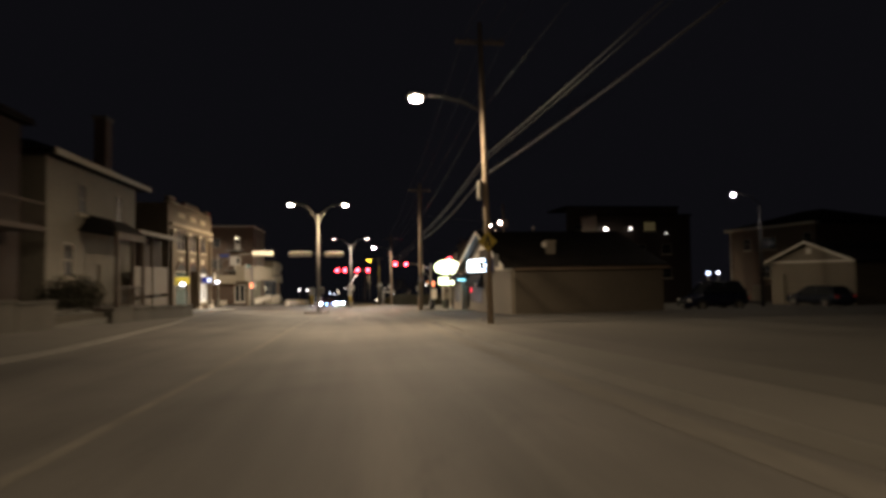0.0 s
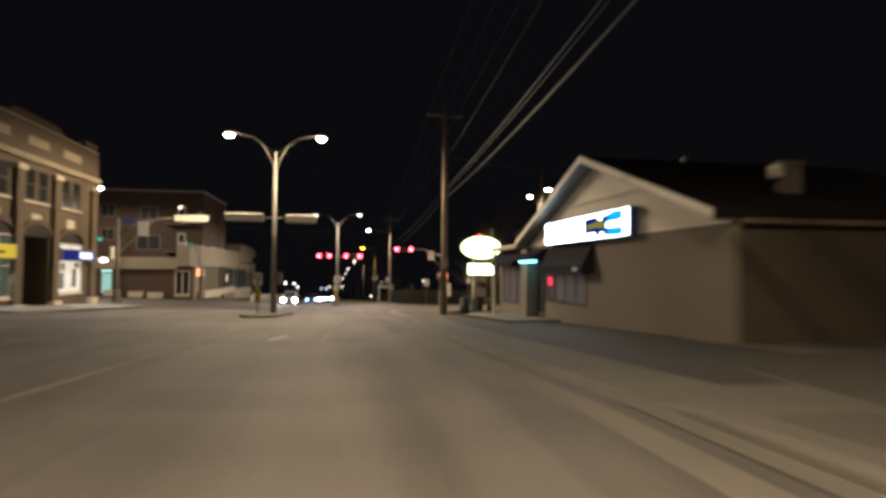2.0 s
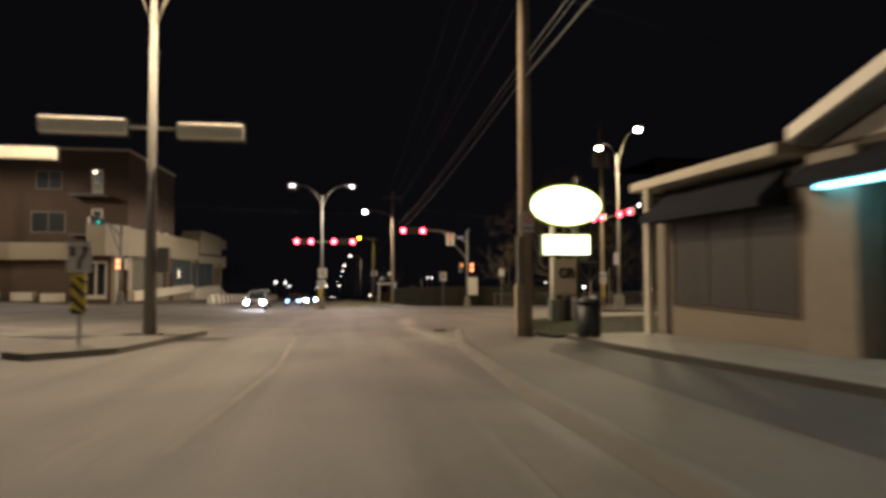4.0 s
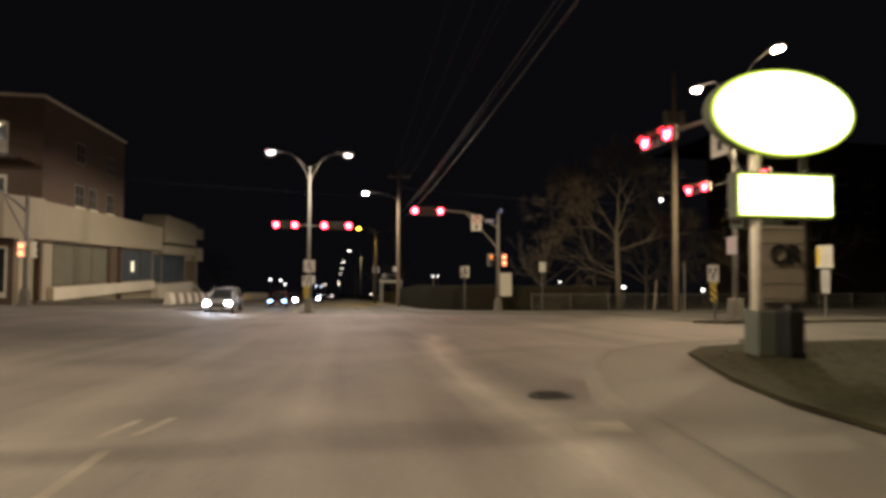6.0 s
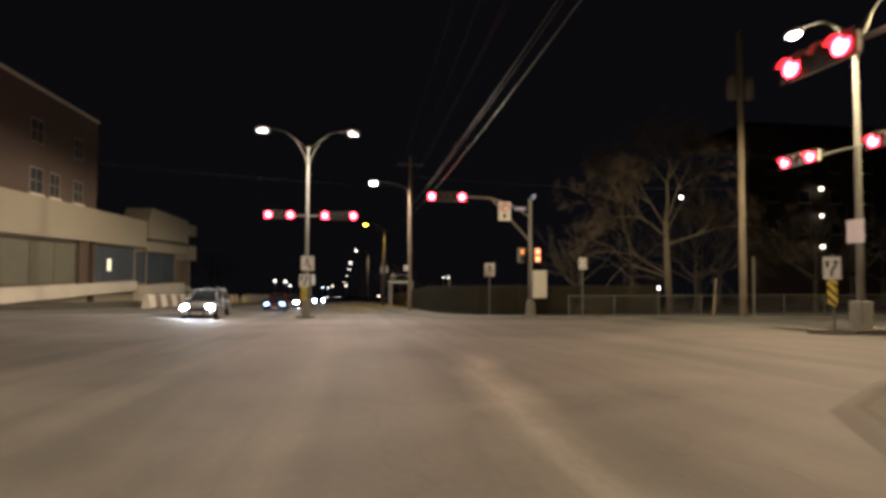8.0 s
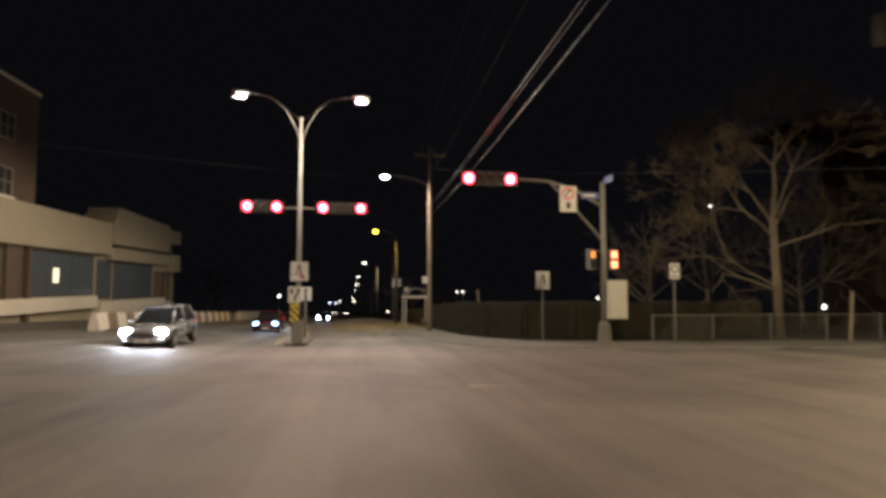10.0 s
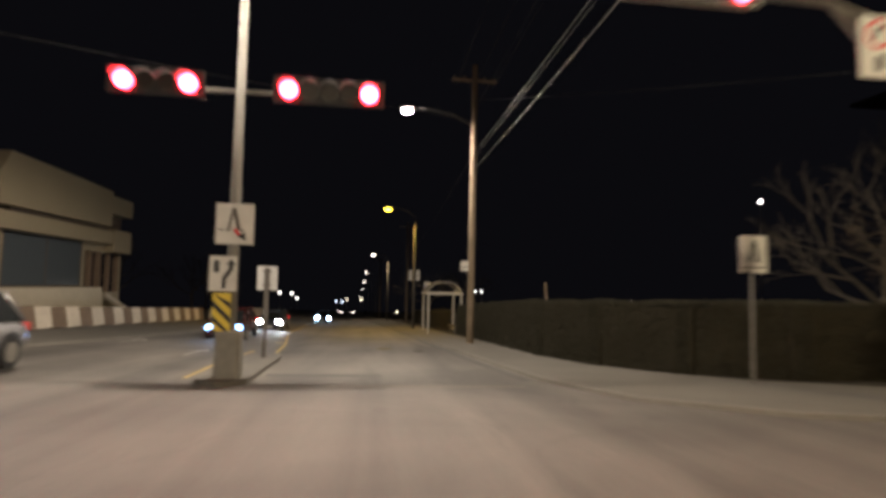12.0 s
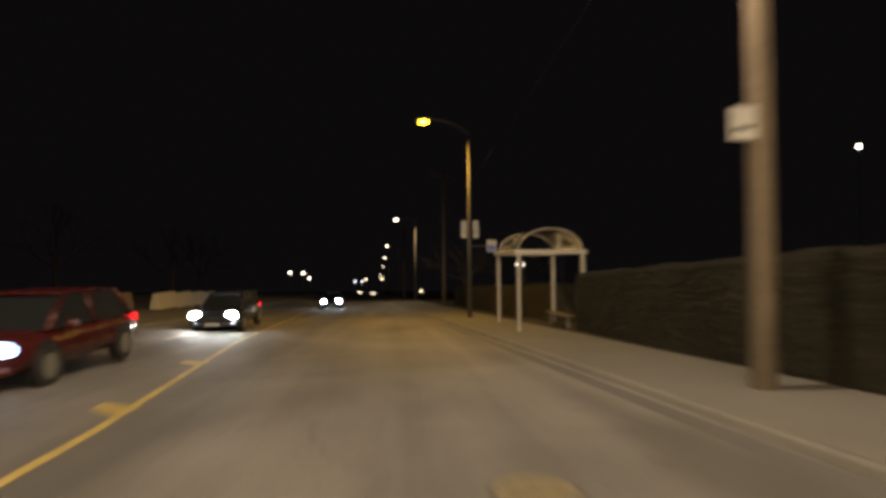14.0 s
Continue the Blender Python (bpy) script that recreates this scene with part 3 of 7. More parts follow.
def cover(x, y, r, material, label):
    t = thing("manhole_cover", x, y, gz(x, y) + 0.006, label, "manhole cover")
    part("rim", disc(B(), (0, 0, 0), r, "z", 0.012, 28), BLACK if material is BLACK else COVER_GREY, t)
    part("lid", disc(B(), (0, 0, 0.004), r * 0.86, "z", 0.012, 28), material, t)
    bm = B()
    for k in range(-2, 3):
        box(bm, -r * 0.6, r * 0.6, k * r * 0.26 - 0.012, k * r * 0.26 + 0.012, 0.008, 0.016)
    part("tread", bm, material, t)


cover(7.05, 55.78, 0.29, BLACK, "dark cast iron manhole cover in the gutter")
cover(5.63, 101.2, 0.36, COVER_IRON, "yellowish manhole cover in the lane")
cover(6.9, 100.0, 0.22, COVER_GREY, "dull grey round drain cover near the kerb")


# ---- street furniture ----
def cobra(parent, x, y, z, way, lens, big=1.0, cutoff=False):
    """A cobra-head luminaire whose tip points along way (degrees). cutoff: a flat lens behind a skirt, else a bowl."""
    rot = pose(x, y, z, 0, 0, way)
    bm = B()
    prism(bm, [(-0.1, 0.0), (0.1, -0.08), (0.65, -0.1), (0.75, 0.0), (0.62, 0.1), (0.1, 0.09)], "y", -0.15, 0.15, 0.04)
    bmesh.ops.transform(bm, matrix=rot @ Matrix.Diagonal((big, big, big, 1)), verts=bm.verts)
    head = part("luminaire", bm, GALV, parent)
    bm = B()
    if cutoff:
        ring = [(0.37 + 0.25 * math.cos(2 * math.pi * k / 20), 0.14 * math.sin(2 * math.pi * k / 20)) for k in range(20)]
        prism(bm, ring, "z", -0.115, -0.101)
        bmesh.ops.transform(bm, matrix=rot @ Matrix.Diagonal((big, big, big, 1)), verts=bm.verts)
        part("lens", bm, lens, head, "glowing flat lamp lens")
        bm, rows = B(), []
        for z0 in (-0.095, -0.2):
            rows.append([bm.verts.new((0.37 + (u - 0.37) * 1.06, v * 1.08, z0)) for u, v in ring])
        for k in range(20):
            bm.faces.new((rows[0][k], rows[0][(k + 1) % 20], rows[1][(k + 1) % 20], rows[1][k]))
        bmesh.ops.recalc_face_normals(bm, faces=bm.faces)
        bmesh.ops.solidify(bm, geom=list(bm.faces), thickness=0.008)
        bmesh.ops.transform(bm, matrix=rot @ Matrix.Diagonal((big, big, big, 1)), verts=bm.verts)
        part("skirt", bm, GALV, head)
        return
    bmesh.ops.create_uvsphere(bm, u_segments=16, v_segments=8, radius=0.19, matrix=rot @ Matrix.Translation((0.38 * big, 0, -0.1 * big)) @ Matrix.Diagonal((1.25 * big, 0.9 * big, 0.55 * big, 1)))
    part("lens", bm, lens, head, "glowing lamp lens", True)


def double_lamp(x, y, along, lens, power, colour, height=9.8, reach=2.3, label="", cutoff=False, radii=(0.13, 0.11, 0.07), plinth=True, right=1.0):
    base = gz(x, y) + 0.12
    t = thing("street_lamp", x, y, base, label or "tall steel lamp post with two curved arms, lit", "street lamp", along, "double street lamps")
    part("post", tube(B(), [(0, 0, 0), (0, 0, 3), (0, 0, height)], radii, 14), GALV, t, smooth=True)
    bm = B()
    if plinth:
        box(bm, -0.25, 0.25, -0.25, 0.25, -0.05, 0.95, 0.05)
        part("base_cover", bm, CURBCUT, t, "square concrete base")
    else:
        box(bm, -0.27, 0.27, -0.27, 0.27, -0.05, 0.06, 0.02)
        part("base_plate", bm, GALV, t, "bolted steel base plate")
        part("service_box", box(B(), 0.19, 0.5, -0.14, 0.14, 1.75, 2.45, 0.03), GALV, t, "grey metal box on the post")
    for s in (-1, 1):
        pts = [(0, 0, height - 1.2), (s * 0.25, 0, height - 0.45), (s * 0.7, 0, height + 0.35), (s * 1.3, 0, height + 0.85), (s * reach, 0, height + 1.05)]
        part("arm", tube(B(), pts, [0.036, 0.036, 0.034, 0.032, 0.03], 8), GALV, t, smooth=True)
        part("brace", tube(B(), [(0, 0, height - 0.2), (s * 0.55, 0, height + 0.3), (s * 1.1, 0, height + 0.72)], 0.018, 6), GALV, t)
        cobra(t, s * reach, 0, height + 1.03, 0 if s > 0 else 180, lens, 1.1, cutoff)
        c = math.cos(radians(along))
        n = math.sin(radians(along))
        if power:
            lamp("street_light", (x + s * (reach + 0.4) * c, y + s * (reach + 0.4) * n, base + height + 0.72), power * (right if s > 0 else 1.0), colour)
    return t


MA = double_lamp(-1.4, 53.9, 0, LENS_WARM, LAMP_POWER, LAMP_WARM, radii=(0.18, 0.13, 0.08), plinth=False, right=1.3)
MB = double_lamp(2.07, 90.26, 0, LENS_CUT, LAMP_POWER, LAMP_COOL, 10.17, cutoff=True)
ME = double_lamp(21.6, 71.8, 90, LENS_WARM, LAMP_POWER * 1.2, LAMP_CORNER, 10.2)
MW = double_lamp(-20.0, 74.3, 90, LENS_COOL, LAMP_POWER * 0.38, LAMP_COOL, 9.2)


def utility_pole(x, y, height, r=0.17, label="", arms=()):
    t = thing("utility_pole", x, y, gz(x, y) + 0.1, label, "utility pole", 0, "utility poles")
    part("shaft", tube(B(), [(0, 0, -0.1), (0, 0, height * 0.5), (0, 0, height)], [r, r * 0.88, r * 0.7], 14), WOODPOLE, t, smooth=True)
    for z, half in arms:
        bm = B()
        box(bm, -half, half, 0.1, 0.2, z - 0.06, z + 0.06, 0.01)
        a = part("crossarm", bm, WOODPOLE, t)
        for k in (-0.9, -0.45, 0.45, 0.9):
            part("insulator", tube(B(), [(k * half, 0.15, z + 0.05), (k * half, 0.15, z + 0.12), (k * half, 0.15, z + 0.2)], [0.03, 0.05, 0.03], 8), GALV, a)
    return t


P0 = utility_pole(7.44, 18.6, 13.0, 0.135, "weathered wooden utility pole with a crossing sign", ((12.2, 1.1),))
P0.matrix_basis = P0.matrix_basis @ pose(0, 0, 0, 0, -1.1, 0)  # the pole leans a little
PB = utility_pole(8.64, 51.5, 12.6, 0.19, "weathered wooden utility pole on the corner", ((11.9, 1.1),))
PD = utility_pole(9.72, 104.6, 13.3, 0.17, "weathered wooden utility pole beside the pavement", ((12.6, 1.1),))
PE = utility_pole(26.2, 83.9, 16.0, 0.2, "tall wooden utility pole with two transformers", ())
# PF stays out of view: added to carry the wires and a lamp
PF = utility_pole(8.1, -16.0, 13.0, 0.16, "unseen wooden utility pole added behind the start", ((12.2, 1.1),))
for x, y in ((7.8, 150), (5.6, 200)):
    utility_pole(x + 2, y, 12.5, 0.17, "distant wooden utility pole", ((12.0, 1.1),))
for s in (-1, 1):
    bm = tube(B(), [(s * 0.52, 0, 12.1), (s * 0.52, 0, 12.2), (s * 0.52, 0, 13.3), (s * 0.52, 0, 13.42)], [0.24, 0.3, 0.3, 0.2], 16)
    part("transformer", bm, GALV, PE, "grey cylinder transformer", True)
bm = B()
box(bm, -0.35, -0.13, -0.16, 0.16, 5.3, 6.1, 0.03)
part("meter_box", bm, GALV, P0, "grey metal box")
part("conduit", tube(B(), [(-0.22, -0.14, 0), (-0.22, -0.14, 2.6)], 0.07, 8), GALV, PB)
bm = B()
box(bm, -0.32, -0.1, -0.26, 0.0, 0.0, 1.35, 0.03)
part("cable_guard", bm, WOODPOLE, PB)


def single_lamp(pole, px, py, reach, z, lens, power, colour, big=1.0, cone=176, radius=0.08, blend=0.3, across=1.0):
    """An arm with one luminaire that a pole carries towards the road."""
    pts = [(0, 0, z - 0.7), (-reach * 0.35, 0, z - 0.2), (-reach * 0.75, 0, z), (-reach, 0, z + 0.02)]
    arm = part("lamp_arm", tube(B(), pts, [0.035, 0.035, 0.03, 0.028], 8), GALV, pole, smooth=True)
    cobra(arm, -reach + 0.1, 0, z, 180, lens, big)
    if power:
        base = gz(px, py) + 0.1
        lamp("street_light", (px - reach - 0.4, py, base + z - 0.3), power, colour, radius, cone, blend, across)


single_lamp(P0, 7.25, 18.6, 2.57, 9.75, LENS_WARM, LAMP_POWER * 1.5, LAMP_WARM, 1.15, radius=0.26, blend=0.55, across=0.7)
# unseen lamp, added to brighten the first stretch of road
single_lamp(PF, 8.1, -16.0, 2.9, 9.75, LENS_WARM, LAMP_POWER * 1.8, LAMP_WARM, 1.15, blend=0.55, across=0.7)
single_lamp(PD, 9.72, 104.6, 2.9, 11.0, LENS_COOL, LAMP_POWER * 1.05, LAMP_COOL, 1.1)


def lamp_post(x, y, lens, power, colour, height=9.0, reach=2.0, label="", up=1.05, shaft=None, big=1.1, cone=176):
    t = thing("street_lamp", x, y, gz(x, y) + 0.1, label, "street lamp", 0, "single street lamps")
    part("post", tube(B(), [(0, 0, -0.1), (0, 0, 4), (0, 0, height)], [0.12, 0.1, 0.07], 12), shaft or GALV, t, smooth=True)
    single_lamp(t, x, y, reach, height + up, lens, power, colour, big, cone)
    return t


LF = lamp_post(8.75, 126.2, LENS_SODIUM, LAMP_POWER * 0.95, LAMP_SODIUM, 9.0, 2.0, "dark street lamp post with a yellow sodium lamp, lit", 1.05, POST_DARK, cone=140)
for x, y, p in ((8.0, 167, 0.6), (6.9, 208, 0), (6.4, 250, 0), (5.6, 306, 0), (3.2, 420, 0)):
    lamp_post(x, y, LENS_FAR, LAMP_POWER * p, LAMP_WARM, 9.0, 2.0, "distant street lamp, lit")
lamp_post(31.5, 32.6, LENS_COOL, LAMP_POWER * 0.045, LAMP_COOL, 7.4, 2.0, "lit lamp post at the dark parking lot", 0.85, BLACK, 0.62)


# signals
def signal(parent, x, y, z, n, lit, face=-1, axis="x", back=CREAM, pitch=0.0, size=0.37, step=None):
    """A horizontal signal head: n lenses centred on (x, y, z); lit maps a lens to its glow. face: the side it looks to."""
    step = step or 0.42
    long, tall, deep = n * step / 2 + 0.06, 0.23, 0.1
    bm = B()
    if axis == "x":
        box(bm, x - long, x + long, y - deep, y + deep, z - tall, z + tall, 0.06)
    else:
        box(bm, x - deep, x + deep, y - long, y + long, z - tall, z + tall, 0.06)
    body = part("signal_head", bm, back, parent)
    bm = B()
    if axis == "x":
        box(bm, x - long - 0.05, x + long + 0.05, y + face * (deep + 0.004), y + face * (deep + 0.024), z - tall - 0.05, z + tall + 0.05, 0.004)
    else:
        box(bm, x + face * (deep + 0.004), x + face * (deep + 0.024), y - long - 0.05, y + long + 0.05, z - tall - 0.05, z + tall + 0.05, 0.004)
    part("backplate", bm, BLACK, body)
    for k in range(n):
        u = (k - (n - 1) / 2) * step
        c = (x + u, y + face * (deep + 0.04), z) if axis == "x" else (x + face * (deep + 0.04), y + u, z)
        part("lens", disc(B(), c, size / 2, "y" if axis == "x" else "x", 0.03, 20), lit.get(k, LENS_OFF), body)
        bm, r0 = B(), size / 2 + 0.02
        rows = []
        for d in (0.03, 0.19):
            ring = []
            for a in range(10, 171, 20):
                v, w = r0 * math.cos(radians(a)), r0 * math.sin(radians(a))
                ring.append(bm.verts.new((c[0] + v, c[1] + face * d, c[2] + w) if axis == "x" else (c[0] + face * d, c[1] + v, c[2] + w)))
            rows.append(ring)
        for a, b in zip(range(len(rows[0]) - 1), range(1, len(rows[0]))):
            bm.faces.new((rows[0][a], rows[0][b], rows[1][b], rows[1][a]))
        bmesh.ops.solidify(bm, geom=list(bm.faces), thickness=0.006)
        part("visor", bm, VISOR, body)
    return body


def ped_head(parent, x, y, z, face, lit, label="", both=True, shell=None):
    """A pedestrian signal, two square lenses one over the other; face: degrees it looks to."""
    m = pose(x, y, z, 0, 0, face)
    bm = box(B(), -0.16, 0.16, -0.12, 0.12, -0.42, 0.42, 0.03)
    bmesh.ops.transform(bm, matrix=m, verts=bm.verts)
    h = part("crossing_signal", bm, shell or CREAM, parent)
    for dz, g in ((0.2, lit), (-0.2, lit if both else None)):
        bm = box(B(), -0.12, 0.12, -0.15, -0.122, dz - 0.13, dz + 0.13, 0.01)
        bmesh.ops.transform(bm, matrix=m, verts=bm.verts)
        part("lens", bm, g if g else LENS_OFF, h)
        bm = prism(B(), [(-0.122, dz + 0.16), (-0.3, dz + 0.13), (-0.122, dz + 0.14)], "x", -0.15, 0.15)
        bmesh.ops.transform(bm, matrix=m, verts=bm.verts)
        part("visor", bm, BLACK, h)


def plate(parent, x, z, w, h, y=-0.14, material=None, face=-1, name="sign_plate", label=""):
    """A rectangular sign plate on a post, facing -y, with a backing rail."""
    bm = box(B(), x - w / 2, x + w / 2, y - 0.006, y + 0.006, z - h / 2, z + h / 2)
    p = part(name, bm, material or SIGN_WHITE, parent, label)
    return p


def bars(parent, rows, y, material, name="print"):
    """Flat printed shapes on a plate: outlines in x and z."""
    for poly in rows:
        part(name, prism(B(), poly, "y", y - 0.003, y + 0.002), material, parent)


def chevrons(parent, x, z0, z1, w, y):
    board = part("hazard_board", box(B(), x - w / 2, x + w / 2, y - 0.01, y + 0.01, z0, z1), SIGN_YELLOW, parent, "yellow board with black slanting stripes")
    step = 0.3
    k = z0 - w
    while k < z1:
        lo, hi = [(x - w / 2, k + w), (x + w / 2, k), (x + w / 2, k + 0.13), (x - w / 2, k + w + 0.13)], None
        poly = [(a, min(max(b, z0), z1)) for a, b in lo]
        if max(b for _, b in poly) - min(b for _, b in poly) > 0.05:
            part("stripe", prism(B(), poly, "y", y - 0.014, y - 0.011), SIGN_BLACK, board)
        k += step


def crossing_mark(parent, x, z, s, y, material):
    """A plain dark wedge on a sign: two leaning bars that meet at the top."""
    bars(parent, [[(x - 0.05 * s, z + 0.32 * s), (x + 0.05 * s, z + 0.32 * s), (x + 0.2 * s, z - 0.3 * s), (x + 0.08 * s, z - 0.3 * s)],
                  [(x - 0.06 * s, z + 0.3 * s), (x, z + 0.2 * s), (x - 0.1 * s, z - 0.28 * s), (x - 0.17 * s, z - 0.28 * s)]], y, material)


def keep_arrow(parent, x, z, s, y, material):
    bars(parent, [[(x - 0.05 * s, z - 0.36 * s), (x + 0.05 * s, z - 0.36 * s), (x + 0.06 * s, z - 0.12 * s), (x + 0.22 * s, z + 0.12 * s), (x + 0.22 * s, z + 0.24 * s), (x + 0.3 * s, z + 0.24 * s), (x + 0.17 * s, z + 0.4 * s), (x + 0.04 * s, z + 0.24 * s), (x + 0.12 * s, z + 0.24 * s), (x + 0.1 * s, z + 0.14 * s), (x - 0.05 * s, z - 0.08 * s)],
                  [(x - 0.26 * s, z + 0.05 * s), (x - 0.12 * s, z + 0.05 * s), (x - 0.12 * s, z + 0.36 * s), (x - 0.26 * s, z + 0.36 * s)]], y, material)


# signals on the south island: seen from behind
signal(MA, -1.78, 0.0, 5.8, 5, {}, 1)
signal(MA, 1.55, 0.0, 5.75, 4, {}, 1)
part("signal_bar", tube(B(), [(-0.75, 0, 5.78), (0.75, 0, 5.78)], 0.035, 8), GALV, MA)
t = thing("island_sign", -1.88, 50.7, gz(-1.88, 50.7) + 0.12, "white lane-divider sign over a striped hazard board on the island", "traffic sign")
part("post", tube(B(), [(0, 0, 0), (0, 0, 2.35)], 0.035, 8), GALV, t)
p = plate(t, 0, 1.95, 0.5, 0.68, -0.06)
keep_arrow(p, 0, 1.93, 0.7, -0.068, SIGN_BLACK)
chevrons(t, 0, 0.7, 1.58, 0.3, -0.06)

# signals on the north island
signal(MB, -1.6, -0.2, 6.0, 4, {0: RED_ON, 3: RED_ON}, -1, step=0.42)
signal(MB, 1.88, -0.2, 6.0, 5, {0: RED_ON, 4: RED_ON}, -1, step=0.42)
part("signal_bar", tube(B(), [(-0.8, 0, 6.0), (0.85, 0, 6.0)], 0.04, 8), GALV, MB)
p = plate(MB, 0.05, 3.15, 0.76, 0.84, -0.2)
crossing_mark(p, 0.03, 3.24, 0.75, -0.208, SIGN_PRINT)
bars(p, [[(-0.27 + k * 0.14, 3.0), (-0.18 + k * 0.14, 3.0), (-0.18 + k * 0.14, 3.035), (-0.27 + k * 0.14, 3.035)] for k in range(4)], -0.212, SIGN_PRINT)
bars(p, [[(0.02, 3.02), (0.08, 3.06), (0.2, 2.9), (0.13, 2.87)]], -0.216, SIGN_RED)
bars(p, [[(0.1, 2.9), (0.26, 2.98), (0.28, 2.8)]], -0.219, SIGN_BLACK)
p = plate(MB, -0.14, 2.12, 0.55, 0.72, -0.2)
keep_arrow(p, -0.12, 2.1, 0.8, -0.208, SIGN_BLACK)
chevrons(MB, -0.14, 0.85, 1.72, 0.36, -0.2)
t = thing("island_sign", 1.95, 95.2, gz(1.95, 95.2) + 0.12, "plain pale sign panel on a post, seen from behind", "traffic sign")
part("post", box(B(), -0.065, 0.065, -0.03, 0.03, 0, 2.6, 0.01), COVER_GREY, t, "dark steel post")
part("sign_plate", box(B(), -0.29, 0.29, 0.052, 0.072, 1.95, 2.65, 0.005), SIGN_BACK, t)
for z in (2.1, 2.5):
    part("bracket", box(B(), -0.12, 0.12, 0.03, 0.051, z - 0.03, z + 0.03), GALV, t)


def mast_arm(x, y, height, pts, label):
    t = thing("traffic_signal", x, y, gz(x, y) + 0.1, label, "traffic signal")
    part("post", tube(B(), [(0, 0, 0), (0, 0, height)], [0.12, 0.095], 14), GALV, t, smooth=True)
    part("footing", tube(B(), [(0, 0, -0.05), (0, 0, 0.12), (0, 0, 0.14), (0, 0, 0.8), (0, 0, 0.95)], [0.42, 0.4, 0.3, 0.24, 0.16], 8), CONCRETE, t)
    part("arm", tube(B(), pts, 0.06, 10), GALV, t, smooth=True)
    a, b = Vector(pts[0]), Vector(pts[len(pts) // 2])
    part("brace", tube(B(), [(0, 0, pts[0][2] - 1.4), (a + b) / 2 + Vector((0, 0, -0.65)), b], 0.045, 8), GALV, t)
    return t


# north-east corner
SC = mast_arm(14.64, 86.13, 6.65, [(0, 0, 5.6), (-1.2, 0, 6.3), (-2.3, 0, 6.62), (-3.6, 0, 6.66)], "steel mast-arm traffic signal with control cabinet, red lit")
signal(SC, -4.8, -0.05, 6.62, 5, {0: RED_ON, 4: RED_ON}, -1)
p = plate(SC, -1.52, 5.9, 0.7, 1.05, -0.1)
ring = [(-1.52 + 0.26 * math.cos(radians(a)), 6.12 + 0.26 * math.sin(radians(a))) for a in range(0, 360, 20)]
part("prohibition_ring", prism(B(), ring, "y", -0.112, -0.108), SIGN_RED, p)
ring = [(-1.52 + 0.19 * math.cos(radians(a)), 6.12 + 0.19 * math.sin(radians(a))) for a in range(0, 360, 20)]
part("ring_face", prism(B(), ring, "y", -0.116, -0.113), SIGN_WHITE, p)
bars(p, [[(-1.66, 6.0), (-1.6, 6.0), (-1.5, 6.2), (-1.38, 6.2), (-1.38, 6.26), (-1.54, 6.26)], [(-1.6, 5.5), (-1.44, 5.5), (-1.44, 5.76), (-1.6, 5.76)]], -0.119, SIGN_BLACK)
p = plate(SC, -0.62, 6.05, 0.75, 0.27, -0.13, SIGN_BLUE, name="street_sign", label="blue street name sign")
bars(p, [[(-0.9, 6.02), (-0.4, 6.02), (-0.4, 6.09), (-0.9, 6.09)]], -0.138, SIGN_WHITE)
part("street_sign", box(B(), 0.02, 0.05, -0.85, -0.1, 6.55, 6.82), SIGN_BLUE, SC, "blue street name sign")
ped_head(SC, -0.55, 0.0, 3.45, 25, HAND_DIM, "", False, GREEN_METAL)
ped_head(SC, 0.38, -0.05, 3.45, 0, AMBER_ON, "", True, GREEN_METAL)
part("bracket", tube(B(), [(-0.55, 0, 3.8), (0.38, 0, 3.8)], 0.025, 6), GALV, SC)
cab = part("control_cabinet", box(B(), 0.06, 0.86, -0.32, 0.1, 1.05, 2.6, 0.03), CABINET, SC, "grey metal control cabinet")
part("cabinet_door", box(B(), 0.1, 0.82, -0.335, -0.322, 1.1, 2.54, 0.01), CABINET, cab)

# south-east corner: arm over the cross street
SG = mast_arm(14.0, 60.8, 6.25, [(0, 0, 4.9), (0, 0.9, 5.5), (0, 2.0, 5.75), (0, 3.2, 5.8)], "steel mast-arm traffic signal over the cross street, red lit")
signal(SG, 0.0, 4.2, 5.78, 4, {0: RED_ON, 3: RED_ON}, -1, "y")
p = part("sign_plate", box(B(), -0.1, -0.085, 0.85, 1.55, 4.65, 5.7), SIGN_WHITE, SG)
part("prohibition_ring", disc(B(), (-0.106, 1.2, 5.4), 0.24, "x", 0.01), SIGN_BLACK, p)
part("ring_face", disc(B(), (-0.114, 1.2, 5.4), 0.17, "x", 0.01), SIGN_WHITE, p)
part("print", box(B(), -0.108, -0.102, 1.1, 1.3, 4.8, 5.05), SIGN_BLACK, p)
ped_head(SG, -0.3, 0.25, 3.15, -60, HAND_DIM, "", False, GREEN_METAL)
ped_head(SG, 0.2, 0.45, 3.15, 170, None, "", True, GREEN_METAL)
# panel coloured green to stand for the light it catches from the pole sign
part("signal_bracket", prism(B(), [(-0.14, 2.93), (0.44, 2.93), (0.44, 2.5), (0.1, 2.54)], "y", -0.32, -0.14, 0.02), GREEN_METAL, SG, "metal panel with the sign's green light in its colour")
part("bracket", tube(B(), [(0.1, -0.23, 2.47), (0.95, -0.23, 2.47)], 0.025, 6), GALV, SG)

